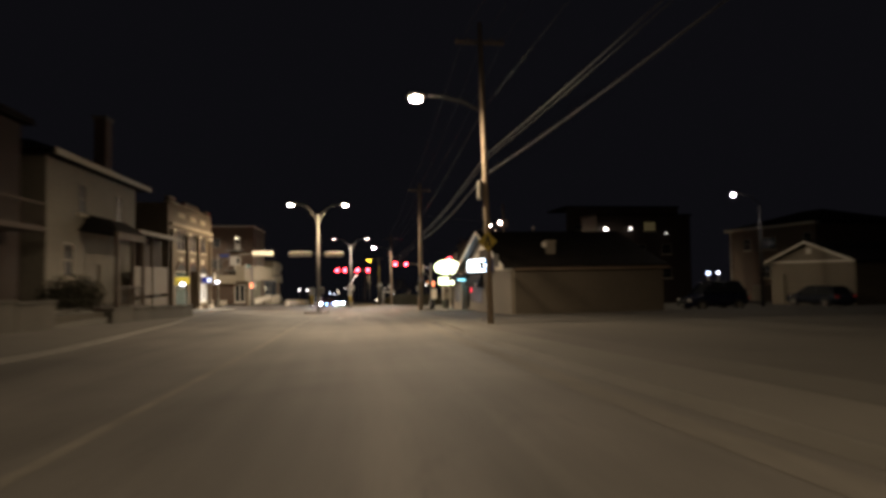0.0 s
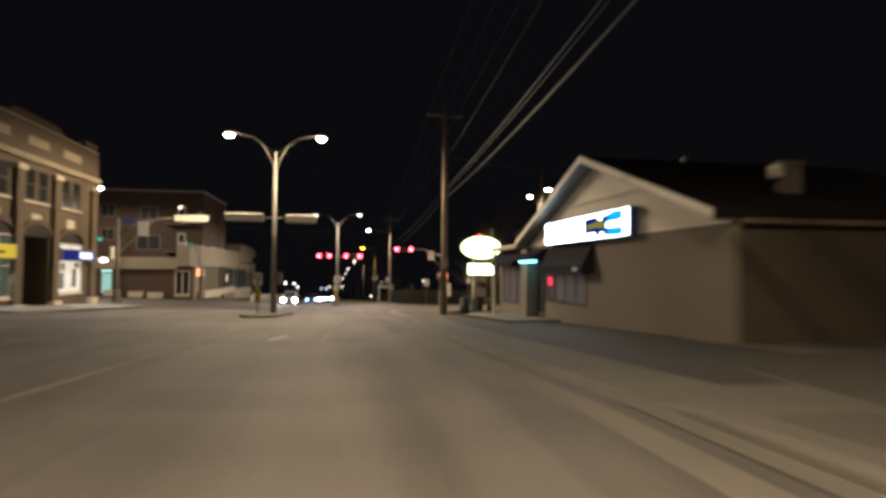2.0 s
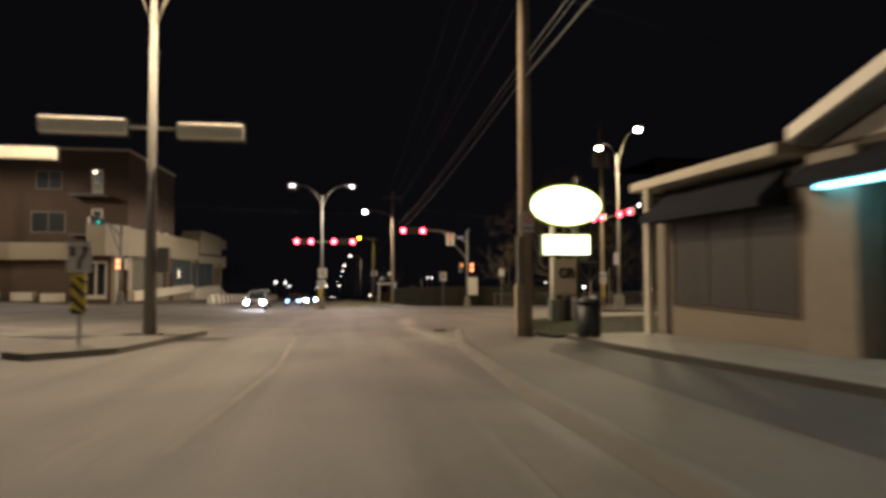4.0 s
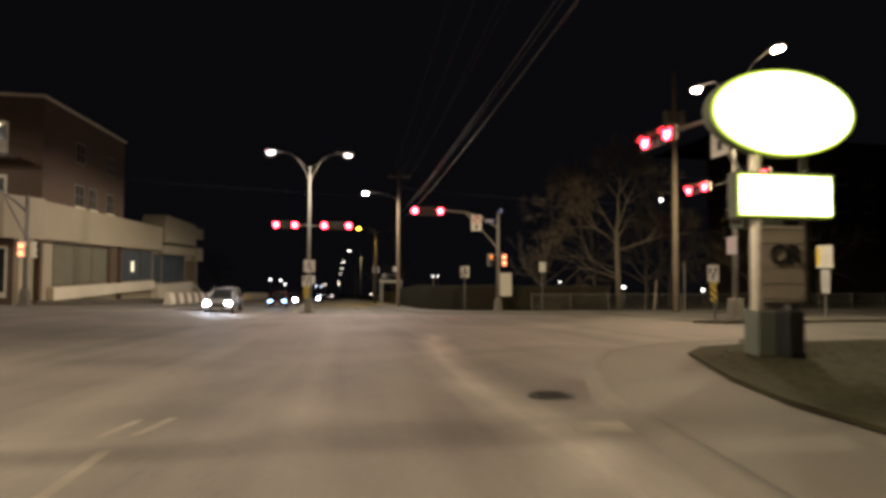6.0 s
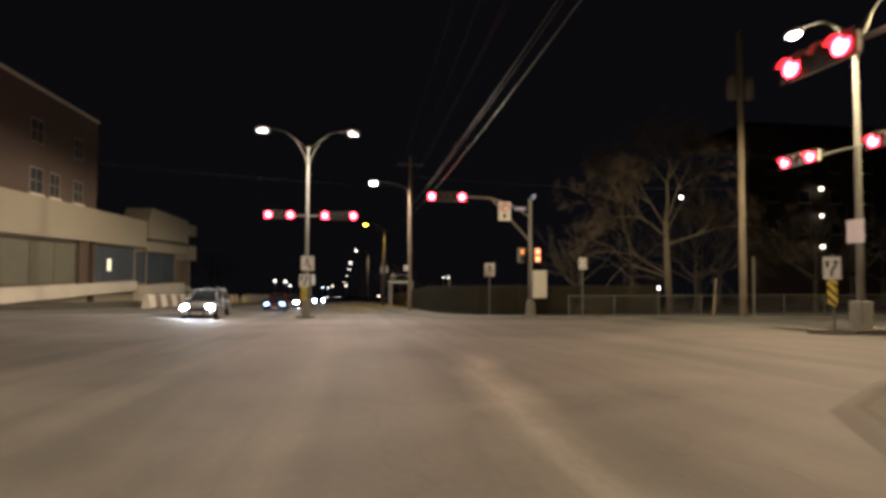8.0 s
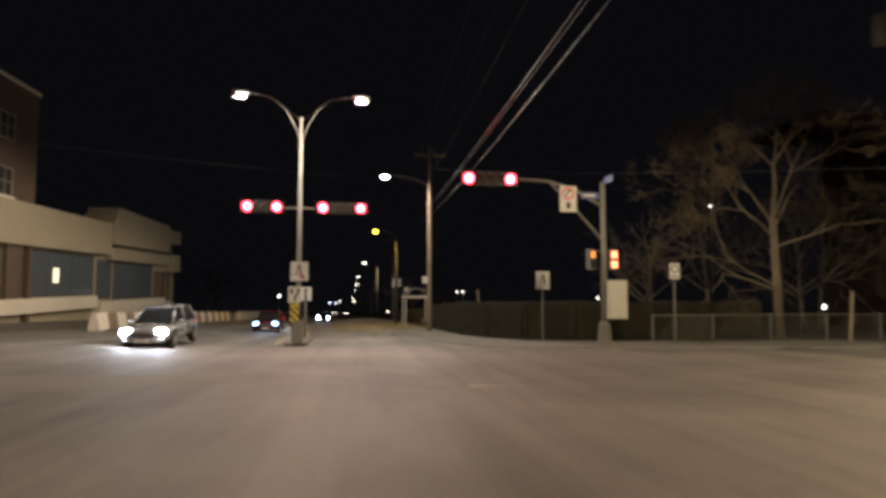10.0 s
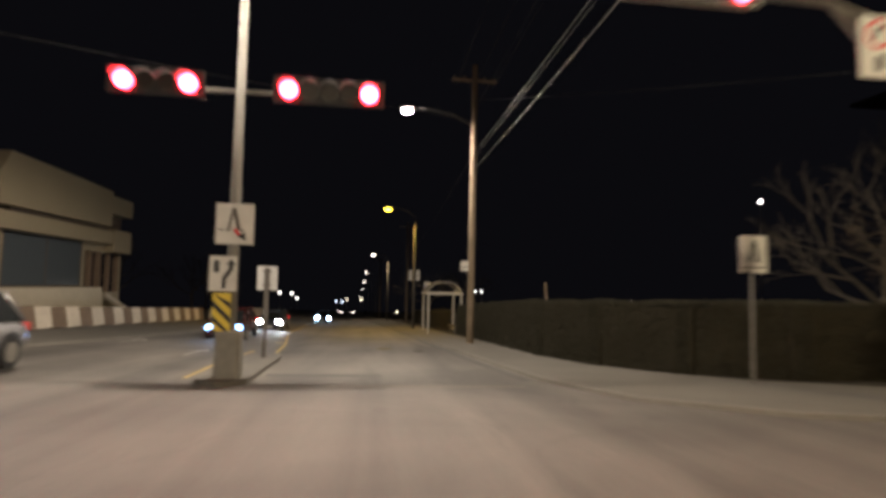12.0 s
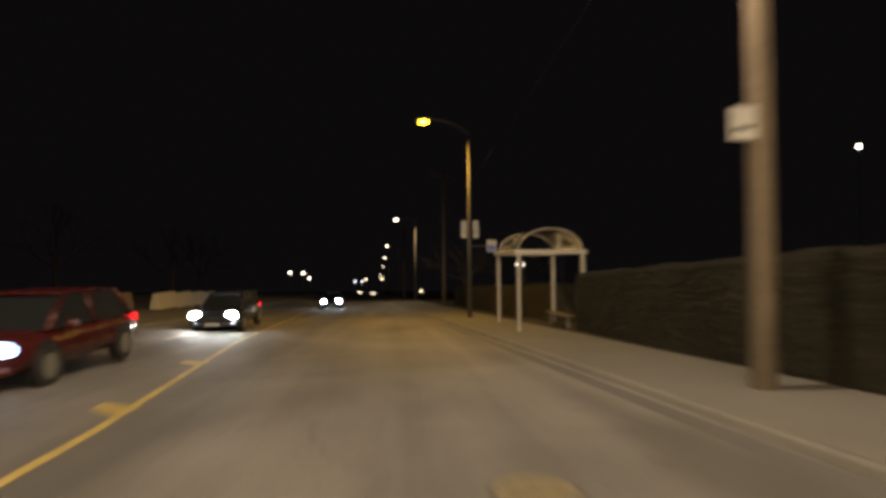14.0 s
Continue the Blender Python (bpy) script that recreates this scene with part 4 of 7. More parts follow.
# cross-street median: red heads that look west
signal(ME, 2.3, 0.2, 6.15, 4, {0: RED_ON, 3: RED_ON}, 1)
signal(ME, -1.55, 0.2, 6.15, 4, {0: RED_ON, 3: RED_ON}, 1)
part("signal_bar", tube(B(), [(-1.0, 0.1, 6.15), (1.4, 0.1, 6.15)], 0.04, 8), GALV, ME)
# a white sign in grey: its dimness away from the lamp is in the colour
part("sign_plate", box(B(), -0.35, 0.35, 0.15, 0.165, 2.9, 3.7), SIGN_BACK, ME)
t = thing("island_sign", 20.55, 71.8, gz(20.5, 71.8) + 0.12, "white lane-divider sign over a striped hazard board on the median", "traffic sign", -70)
part("post", tube(B(), [(0, 0, 0), (0, 0, 2.5)], 0.035, 8), GALV, t)
p = plate(t, 0, 2.05, 0.55, 0.75, -0.06)
keep_arrow(p, 0, 2.03, 0.75, -0.068, SIGN_BLACK)
chevrons(t, 0, 0.75, 1.65, 0.3, -0.06)

t = thing("island_sign", 25.6, 71.2, gz(25.6, 71.2) + 0.12, "pale sign over a narrow plate on a median post", "traffic sign", -52)
part("post", tube(B(), [(0, 0, 0), (0, 0, 3.3)], 0.035, 8), GALV, t)
p = plate(t, 0, 2.8, 0.62, 1.0, -0.06)
bars(p, [[(-0.3, 2.4), (-0.17, 2.4), (-0.17, 3.2), (-0.3, 3.2)]], -0.068, SIGN_YELLOW)
plate(t, 0.02, 1.7, 0.34, 1.05, -0.06, SIGN_BACK)

# west median: heads that look east
signal(MW, -1.6, -0.25, 5.3, 4, {}, -1)
signal(MW, 1.6, -0.25, 5.3, 5, {2: GREEN_ON, 3: GREEN_ON}, -1)
part("signal_bar", tube(B(), [(-0.75, -0.1, 5.3), (0.6, -0.1, 5.3)], 0.035, 8), GALV, MW)

# south-west corner
SW = mast_arm(-12.3, 60.0, 5.75, [(0, 0, 4.7), (1.2, 0, 5.4), (2.3, 0, 5.7), (3.4, 0, 5.8)], "steel mast-arm traffic signal seen from behind")
signal(SW, 4.65, 0.0, 5.82, 5, {}, 1)
p = plate(SW, 1.6, 5.05, 0.7, 1.0, -0.1, SIGN_BACK)
plate(SW, 0.7, 5.6, 0.9, 0.3, -0.14, SIGN_BLUE, name="street_sign", label="blue street name sign")
ped_head(SW, -0.35, 0.0, 3.4, 120, None)

# north-west corner
SN = mast_arm(-12.3, 83.0, 5.9, [(0, 0, 5.0), (0, -1.2, 5.5), (0, -2.4, 5.8), (0, -3.6, 5.9)], "steel mast-arm traffic signal before the corner shop")
signal(SN, 0.0, -4.7, 5.8, 4, {2: GREEN_ON}, 1, "y")
ped_head(SN, -0.1, -0.2, 3.0, 0, AMBER_ON)
ped_head(SN, 0.35, 0.1, 3.0, 100, None)


# signs on posts
def post_sign(x, y, z, w, h, label, draw=None, rz=0, face=None):
    base = gz(x, y) + 0.12
    t = thing("traffic_sign", x, y, base, label, "traffic sign", rz)
    part("post", tube(B(), [(0, 0, 0), (0, 0, z - base + h / 2 - 0.05)], 0.03, 8), GALV, t)
    p = plate(t, 0, z - base, w, h, -0.05, face)
    if draw:
        draw(p, z - base)
    return t


def draw_ped(p, z):
    crossing_mark(p, 0.0, z + 0.05, 0.75, -0.058, SIGN_BLACK)
    bars(p, [[(-0.25, z - 0.3), (0.25, z - 0.3), (0.25, z - 0.27), (-0.25, z - 0.27)], [(-0.25, z - 0.38), (-0.08, z - 0.34), (-0.1, z - 0.42)]], -0.058, SIGN_BLACK)


def draw_park(p, z):
    part("prohibition_ring", disc(B(), (0, -0.06, z + 0.1), 0.17, "y", 0.006), SIGN_BLACK, p)
    part("ring_face", disc(B(), (0, -0.066, z + 0.1), 0.12, "y", 0.006), SIGN_WHITE, p)
    bars(p, [[(-0.16, z - 0.25), (0.16, z - 0.25), (0.16, z - 0.19), (-0.16, z - 0.19)]], -0.058, SIGN_BLACK)


post_sign(13.0, 89.1, -1.15, 0.62, 0.8, "white crossing sign with a dark wedge mark on a steel post", draw_ped)
post_sign(17.75, 86.2, -0.78, 0.45, 0.65, "white parking sign on a steel post", draw_park)
bm = B()
S = 0.42
sign0 = part("crossing_sign", prism(bm, [(-0.05, 3.48 - S), (S - 0.05, 3.48), (-0.05, 3.48 + S), (-S - 0.05, 3.48)], "y", -0.21, -0.195), SIGN_YELLOW, P0, "yellow diamond crossing sign")
crossing_mark(sign0, -0.05, 3.48, 0.75, -0.216, SIGN_BLACK)
plate(P0, -0.26, 2.93, 0.38, 0.38, -0.19)
plate(P0, 0.28, 2.66, 0.24, 0.54, -0.19, SIGN_BACK)
p = plate(PD, -0.36, 3.6, 0.36, 0.46, -0.2)
bars(p, [[(-0.48, 3.5), (-0.24, 3.5), (-0.24, 3.56), (-0.48, 3.56)]], -0.208, SIGN_BLACK)
p = plate(PB, -0.03, 3.0, 0.4, 0.52, -0.22)
part("prohibition_ring", disc(B(), (0.03, -0.23, 3.09), 0.13, "y", 0.006), SIGN_RED, p)
part("ring_face", disc(B(), (0.03, -0.236, 3.09), 0.095, "y", 0.006), SIGN_WHITE, p)
bars(p, [[(-0.05, 3.05), (-0.02, 3.02), (0.11, 3.13), (0.08, 3.16)]], -0.243, SIGN_RED)
bars(p, [[(-0.12, 2.81), (0.18, 2.81), (0.18, 2.85), (-0.12, 2.85)]], -0.23, SIGN_BLACK)
for dx in (-0.31, 0.31):
    p = plate(LF, dx, 4.45, 0.28, 0.85, -0.14)
    bars(p, [[(dx - 0.09, z), (dx + 0.09, z), (dx + 0.09, z + 0.05), (dx - 0.09, z + 0.05)] for z in (4.2, 4.35, 4.55, 4.7)], -0.148, SIGN_PRINT)
p = plate(LF, 1.12, 3.6, 0.5, 0.6, -0.14, SIGN_WHITE, label="white and blue bus stop sign")
bars(p, [[(0.9, 3.33), (1.34, 3.33), (1.34, 3.64), (0.9, 3.64)]], -0.148, BUS_BLUE)
part("sign_bracket", tube(B(), [(0, 0, 3.6), (1.3, -0.1, 3.6)], 0.02, 6), GALV, LF)

# overhead wires
WIRES = thing("overhead_wires", 8.6, 51.5, 9.0, "sagging black overhead cables along the utility poles", "cable")


def cable(a, b, sag, r):
    """A wire that hangs between two points."""
    pts = []
    for k in range(13):
        u = k / 12
        p = Vector(a).lerp(Vector(b), u)
        p.z -= sag * 4 * u * (1 - u)
        pts.append(p)
    part("cable", tube(B(), pts, r * 0.54, 6), CABLE, WIRES, at=(8.6, 51.5, 9.0))


def top_of(x, y, h):
    return gz(x, y) + 0.1 + h


LINE = [(8.1, -16.0, 6.3, 7.3, 9.9), (7.34, 18.6, 6.38, 7.2, 9.3), (8.64, 51.5, 6.9, 7.45, 9.2), (9.72, 104.6, 8.2, 9.0, 11.1), (9.8, 150, 7.6, 8.3, 10.4), (7.6, 200, 7.4, 8.1, 10.2)]
for (xa, ya, *ha), (xb, yb, *hb) in zip(LINE, LINE[1:]):
    k = math.hypot(xb - xa, yb - ya) / 40
    thin = 0.55 if ya > 40 else 1.25 if ya > 0 else 0.85
    if ya > 100:
        cable((xa, ya, top_of(xa, ya, ha[1])), (xb, yb, top_of(xb, yb, hb[1])), 0.4 * k, 0.011)
        continue
    for dx in (-0.9, 0.0, 0.9):
        cable((xa + dx, ya, top_of(xa, ya, 12.3)), (xb + dx, yb, top_of(xb, yb, 12.3)), 0.5 * k, 0.014)
    for i, dx, r, sag in ((0, 0.0, 0.045, 0.45), (1, 0.0, 0.035, 0.4), (2, 0.0, 0.02, 0.3)):
        cable((xa + dx, ya, top_of(xa, ya, ha[i])), (xb + dx, yb, top_of(xb, yb, hb[i])), sag * k, r * thin)
    cable((xa + 0.05, ya, top_of(xa, ya, ha[1] - 0.18)), (xb + 0.05, yb, top_of(xb, yb, hb[1] - 0.15)), 0.36 * k, 0.022 * thin)
cable((9.72, 104.6, top_of(9.5, 104.6, 11.6)), (26.2, 83.9, top_of(26, 84, 7.1)), 0.3, 0.022)
cable((26.2, 83.9, top_of(26, 84, 9.0)), (70, 84.5, top_of(70, 84.5, 9.5)), 0.8, 0.018)
cable((-30, 86, 6.4), (9.72, 104.6, top_of(9.5, 104.6, 10.6)), 0.6, 0.018)
cable((8.64, 51.5, top_of(8.6, 51.5, 9.4)), (60, 62, 6.0), 0.8, 0.02)


# ---- buildings ----
def window(parent, axis, face, u0, u1, z0, z1, at, frame=None, pane=None, sill=True, bars_v=0, bars_h=0, out=1, lit=None, recess=0.1, wide=0.07):
    """A window in a wall whose outer face lies at axis = face; out: the side that is outdoors. u runs along the wall."""
    frame, pane = frame or BROWN_WOOD, pane or GLASS
    def bx(bm, a0, a1, b0, b1, d0, d1):
        lo, hi = sorted((face + out * d0, face + out * d1))
        return box(bm, lo, hi, a0, a1, b0, b1) if axis == "x" else box(bm, a0, a1, lo, hi, b0, b1)
    w = part("window", bx(bx(bx(bx(B(), u0, u0 + wide, z0, z1, -recess, 0.03), u1 - wide, u1, z0, z1, -recess, 0.03), u0 + wide, u1 - wide, z1 - wide, z1, -recess, 0.03), u0 + wide, u1 - wide, z0, z0 + wide, -recess, 0.03), frame, parent, at=at)
    n, m = bars_v + 1, bars_h + 1
    for i in range(n):
        for j in range(m):
            a0, a1 = u0 + wide + (u1 - u0 - 2 * wide) * i / n, u0 + wide + (u1 - u0 - 2 * wide) * (i + 1) / n
            b0, b1 = z0 + wide + (z1 - z0 - 2 * wide) * j / m, z0 + wide + (z1 - z0 - 2 * wide) * (j + 1) / m
            part("pane", bx(B(), a0 + 0.015, a1 - 0.015, b0 + 0.015, b1 - 0.015, -0.02, 0.005), lit or pane, w, at=at)
    for i in range(1, n):
        c = u0 + wide + (u1 - u0 - 2 * wide) * i / n
        part("glazing_bar", bx(B(), c - 0.03, c + 0.03, z0 + wide, z1 - wide, -0.02, 0.025), frame, w, at=at)
    for j in range(1, m):
        c = z0 + wide + (z1 - z0 - 2 * wide) * j / m
        part("glazing_bar", bx(B(), u0 + wide, u1 - wide, c - 0.025, c + 0.025, -0.018, 0.022), frame, w, at=at)
    if sill:
        part("sill", bx(B(), u0 - 0.08, u1 + 0.08, z0 - 0.1, z0, 0.0, 0.12), STONE, w, at=at)
    return w


def wall_with_holes(axis, face, thick, u0, u1, z0, z1, holes):
    """A wall slab with rectangular openings cut right through it. face..face+thick along axis."""
    us = sorted({u0, u1, *[h[0] for h in holes], *[h[1] for h in holes]})
    zs = sorted({z0, z1, *[h[2] for h in holes], *[h[3] for h in holes]})
    lo, hi = sorted((face, face + thick))
    bm, grid = B(), {}

    def vert(i, j, d):
        if (i, j, d) not in grid:
            v = hi if d else lo
            grid[i, j, d] = bm.verts.new((v, us[i], zs[j]) if axis == "x" else (us[i], v, zs[j]))
        return grid[i, j, d]

    def solid(i, j):
        if not (0 <= i < len(us) - 1 and 0 <= j < len(zs) - 1):
            return False
        u, z = (us[i] + us[i + 1]) / 2, (zs[j] + zs[j + 1]) / 2
        return not any(h[0] < u < h[1] and h[2] < z < h[3] for h in holes)

    for i in range(len(us) - 1):
        for j in range(len(zs) - 1):
            if not solid(i, j):
                continue
            for d in (0, 1):
                bm.faces.new([vert(*c, d) for c in ((i, j), (i + 1, j), (i + 1, j + 1), (i, j + 1))])
            for di, dj, a, b in ((-1, 0, (i, j), (i, j + 1)), (1, 0, (i + 1, j), (i + 1, j + 1)), (0, -1, (i, j), (i + 1, j)), (0, 1, (i, j + 1), (i + 1, j + 1))):
                if not solid(i + di, j + dj):
                    bm.faces.new([vert(*a, 0), vert(*b, 0), vert(*b, 1), vert(*a, 1)])
    bmesh.ops.recalc_face_normals(bm, faces=bm.faces)
    return bm


# ---- convenience store with a gable towards the street ----
O = (11.1, 36.7, gz(11, 36.7))
store = thing("convenience_store", *O, "pale stucco convenience store with a street gable and lit sign", "store")
zb = -2.6
part("wall", wall_with_holes("x", 11.1, 0.25, 29.35, 44.4, zb, 1.45, [(37.4, 41.8, -1.05, 0.4), (41.9, 43.4, -1.9, 0.75)]), STUCCO, store, "beige stucco front wall", at=O)
part("wall", wall_with_holes("y", 29.35, 0.25, 11.352, 21.5, zb, 1.55, []), BLOCKWALL, store, "brown painted side wall", at=O)
part("wall", wall_with_holes("x", 21.25, 0.25, 29.602, 49.4, zb, 1.5, []), BLOCKWALL, store, at=O)
part("wall", wall_with_holes("y", 49.4, 0.25, 11.3, 21.5, zb, 1.5, []), BLOCKWALL, store, at=O)
part("gable", prism(B(), [(29.35, 1.452), (44.4, 1.452), (36.7, 4.15)], "x", 11.12, 11.3), GABLE, store, "pale boarded gable", at=O)
for s in (-1, 1):
    e = 44.48 if s > 0 else 29.2
    bm = prism(B(), [(36.7, 4.2), (36.7, 4.4), (e, 1.73), (e, 1.53)], "x", 10.55, 21.8)
    part("roof", bm, ROOFING, store, "dark shingle roof slope", at=O)
    bm = prism(B(), [(36.7, 4.21), (36.7, 4.43), (e, 1.76), (e, 1.53)], "x", 10.48, 10.545)
    part("barge_board", bm, BARGE, store, "white barge board", at=O)
    bm = prism(B(), [(36.7, 4.15), (36.7, 4.19), (e, 1.52), (e, 1.48)], "x", 10.55, 11.1)
    part("soffit", bm, SOFFIT_SHADED, store, "soffit boards with shade and bluish light in their colour", at=O)
bm = box(B(), 11.3, 21.9, 29.15, 29.33, 1.42, 1.56, 0.02)
part("gutter", bm, BLOCK_DARK, store, "pale eaves fascia", at=O)
window(store, "x", 11.1, 37.4, 41.8, -1.05, 0.4, O, BROWN_WOOD, STORE_PANE, False, 3, 0, -1)
d = part("door", wall_with_holes("x", 11.2, 0.06, 41.9, 43.4, -1.9, 0.75, [(42.05, 42.6, -1.6, 0.6), (42.7, 43.25, -1.6, 0.6)]), BROWN_WOOD, store, "dark-framed glazed double door", at=O)
for u in (42.05, 42.7):
    part("pane", box(B(), 11.21, 11.23, u, u + 0.55, -1.6, 0.6), GLASS, d, at=O)
    part("handle", tube(B(), [(11.15, u + 0.5, -0.9), (11.15, u + 0.5, -0.3)], 0.018, 6), GALV, d, at=O)
part("column", box(B(), 10.72, 11.098, 43.45, 44.35, zb + 0.3, 1.3, 0.02), DULL_FRAME, store, "dull beige entrance pier", at=O)
part("lit_strip", box(B(), 10.5, 10.75, 42.1, 43.95, 0.68, 0.745), glow("blue_white_strip", (0.25, 0.8, 1.0), 6.0), store, "bluish light strip over the door", at=O)
bm = prism(B(), [(11.095, 1.32), (11.095, 0.2), (10.6, 0.2), (10.6, 0.5)], "y", 36.85, 41.6)
part("awning", bm, AWNING, store, "dark navy canvas awning", at=O)
part("awning", prism(B(), [(11.095, 1.32), (11.095, 0.9), (10.71, 0.75), (10.3, 0.75), (10.3, 0.9)], "y", 41.61, 44.3), AWNING, store, at=O)
sg = part("lit_sign", box(B(), 10.78, 11.08, 33.6, 41.0, 1.38, 2.31, 0.03), SIGN_BLUE, store, "long lit sign box, white with blue end", at=O)
def pane(y0, y1, z0, z1, m, d=0.0):
    part("sign_panel", box(B(), 10.768 - d, 10.777 - d, y0, y1, z0, z1), m, sg, at=O)
pane(36.98, 40.95, 1.42, 2.27, STORE_LIT)
pane(35.1, 36.97, 1.5, 2.17, STORE_BLUE)
pane(35.1, 36.97, 2.175, 2.27, STORE_LIT)
pane(35.1, 36.97, 1.42, 1.495, STORE_LIT)
pane(33.68, 35.09, 1.42, 2.27, STORE_LIT)
pane(33.95, 35.08, 1.92, 2.25, STORE_CYAN, 0.006)
pane(33.95, 35.08, 1.45, 1.74, STORE_CYAN, 0.006)
part("sign_print", prism(B(), [(35.3, 1.72), (35.25, 1.95), (35.8, 2.0), (36.6, 1.93), (36.75, 1.74), (36.0, 1.8)], "x", 10.758, 10.764), STORE_YEL, sg, at=O)
for y, z, r in ((36.6, 1.57, 0.1), (36.2, 1.57, 0.1), (35.6, 2.08, 0.07), (35.5, 1.58, 0.06)):
    part("sign_print", disc(B(), (10.762, y, z), r, "x", 0.008, 14, 0.7), STORE_LIT, sg, at=O)
part("neon_sign", box(B(), 11.06, 11.09, 41.12, 41.42, -0.33, 0.02, 0.01), RED_NEON, store, "small red lit sign in the window", at=O)
part("notice", box(B(), 10.575, 10.59, 37.2, 37.6, 0.28, 0.44), SIGN_WHITE, store, at=O)
vent = part("roof_vent", box(B(), 14.2, 14.85, 31.35, 31.75, 2.1, 3.3, 0.05), DULL_FRAME, store, "small metal rooftop ventilator", at=O)
part("vent_hood", prism(B(), [(31.3, 3.305), (31.8, 3.305), (31.72, 3.42), (31.38, 3.42)], "x", 14.15, 14.9), DULL_FRAME, vent, at=O)
part("vent_louvre", box(B(), 14.0, 14.195, 31.32, 31.72, 2.95, 3.3, 0.005), BARGE, vent, "white louvre", at=O)
pipe = part("roof_pipe", tube(B(), [(15.65, 38.35, 3.6), (15.65, 38.35, 4.75)], 0.06, 8), DULL_FRAME, store, at=O)
part("pipe_cap", tube(B(), [(15.65, 38.35, 4.752), (15.65, 38.35, 4.86), (15.65, 38.35, 4.95)], [0.13, 0.12, 0.04], 10), BARGE, pipe, "white pipe cap", at=O)
# low wing
part("wing_wall", wall_with_holes("x", 11.15, 0.25, 44.41, 49.65, zb, 1.25, [(45.0, 48.9, -1.45, 0.6)]), STUCCO, store, "beige wing wall", at=O)
window(store, "x", 11.15, 45.0, 48.9, -1.45, 0.6, O, BROWN_WOOD, STORE_PANE, False, 2, 0, -1)
part("wing_roof", box(B(), 10.6, 21.4, 44.9, 50.0, 1.4, 1.62, 0.03), PALE_SIDING, store, "flat wing roof with pale fascia", at=O)
part("awning", prism(B(), [(11.14, 1.3), (11.14, 0.55), (10.5, 0.55), (10.5, 0.7)], "y", 45.2, 49.3), AWNING, store, at=O)
part("post", box(B(), 10.65, 10.8, 49.2, 49.4, zb + 0.3, 1.4, 0.01), PALE_SIDING, store, at=O)
drape("store_apron", [(9.4, 40.5), (9.15, 47), (9.3, 50.2), (11.6, 50.2), (11.6, 40.5)], 0.2, 0.2, CURBCUT, "raised concrete apron before the store door", "pavement")
drape("store_walk", [(9.5, 31.5), (9.402, 40.49), (11.6, 40.49), (11.6, 31.5)], 0.088, 0, FORECOURT, "dark worn asphalt walk along the store front", "pavement")
# dark strip paints both stain and shade on the apron's front face
drape("apron_edge", [(9.36, 40.5), (9.11, 47), (9.26, 50.2), (9.298, 50.2), (9.148, 47), (9.398, 40.5)], 0.19, 0.2, DAMP_SHADE, "stained face of the apron, its shade in the colour", "pavement")

store.matrix_basis = Matrix.Translation((0.55, 0.55, 0.1)) @ store.matrix_basis

# bin beside the apron
t = thing("litter_bin", 9.4, 49.2, gz(9.4, 49.2) + 0.2, "dark round litter bin beside the store", "bin")
part("barrel", tube(B(), [(0, 0, 0), (0, 0, 0.05), (0, 0, 0.75)], [0.24, 0.27, 0.28], 16), BLACK, t, smooth=True)
part("lid", tube(B(), [(0, 0, 0.755), (0, 0, 0.85), (0, 0, 0.92)], [0.3, 0.26, 0.1], 16), BLACK, t, smooth=True)

# ---- pole sign on the corner ----
t = thing("pole_sign", 12.1, 58.3, gz(12, 58.3) + 0.15, "tall pole sign with lit oval over a lit white box", "sign")
zg = gz(12, 58.3) + 0.15
part("post", tube(B(), [(-0.12, 0, 0), (-0.12, 0, 4.9)], 0.1, 12), BARGE, t, "pale cream steel post", True)
part("post", tube(B(), [(0.95, 0.05, 0.9), (0.95, 0.05, 4.9)], 0.07, 12), GALV, t, smooth=True)
ov = part("oval_box", disc(B(), (0.4, 0, 2.03 - zg), 1.52, "y", 0.2, 48, 0.54), GREEN_METAL, t, "oval sign box with yellow rim")
part("oval_rim", disc(B(), (0.4, -0.132, 2.03 - zg), 1.5, "y", 0.02, 48, 0.54), SIGN_LIT_EDGE, ov)
part("oval_face", disc(B(), (0.4, -0.149, 2.03 - zg), 1.43, "y", 0.012, 48, 0.53), SIGN_LIT, ov)
faint = glow("faint_sign_print", (0.3, 0.55, 0.7), 0.8)
for x0, x1, z0, z1 in ((-0.68, -0.6, 1.86, 2.2), (-0.6, -0.45, 2.14, 2.2), (-0.6, -0.45, 1.86, 1.92), (-0.2, -0.1, 1.78, 1.84), (0.85, 0.98, 1.72, 1.78), (0.5, 0.6, 2.1, 2.16)):
    part("sign_print", box(B(), x0, x1, -0.159, -0.156, z0 - zg, z1 - zg), faint, ov)
lb = part("lit_box", box(B(), -0.62, 1.43, -0.12, 0.12, 0.05 - zg, 0.92 - zg, 0.03), GREEN_METAL, t, "lit rectangular sign box")
part("box_rim", box(B(), -0.58, 1.39, -0.136, -0.124, 0.09 - zg, 0.88 - zg), SIGN_LIT_EDGE, lb)
part("box_face", box(B(), -0.54, 1.35, -0.15, -0.14, 0.13 - zg, 0.84 - zg), SIGN_LIT, lb)
for x0 in (-0.3, 0.05, 0.5, 0.8):
    part("sign_print", box(B(), x0, x0 + 0.16, -0.156, -0.153, 0.24 - zg, 0.27 - zg), faint, lb)
rb = part("letter_board", box(B(), -0.1, 0.84, -0.1, 0.1, -1.5 - zg, -0.08 - zg, 0.02), BOARD, t, "grey changeable letter board")
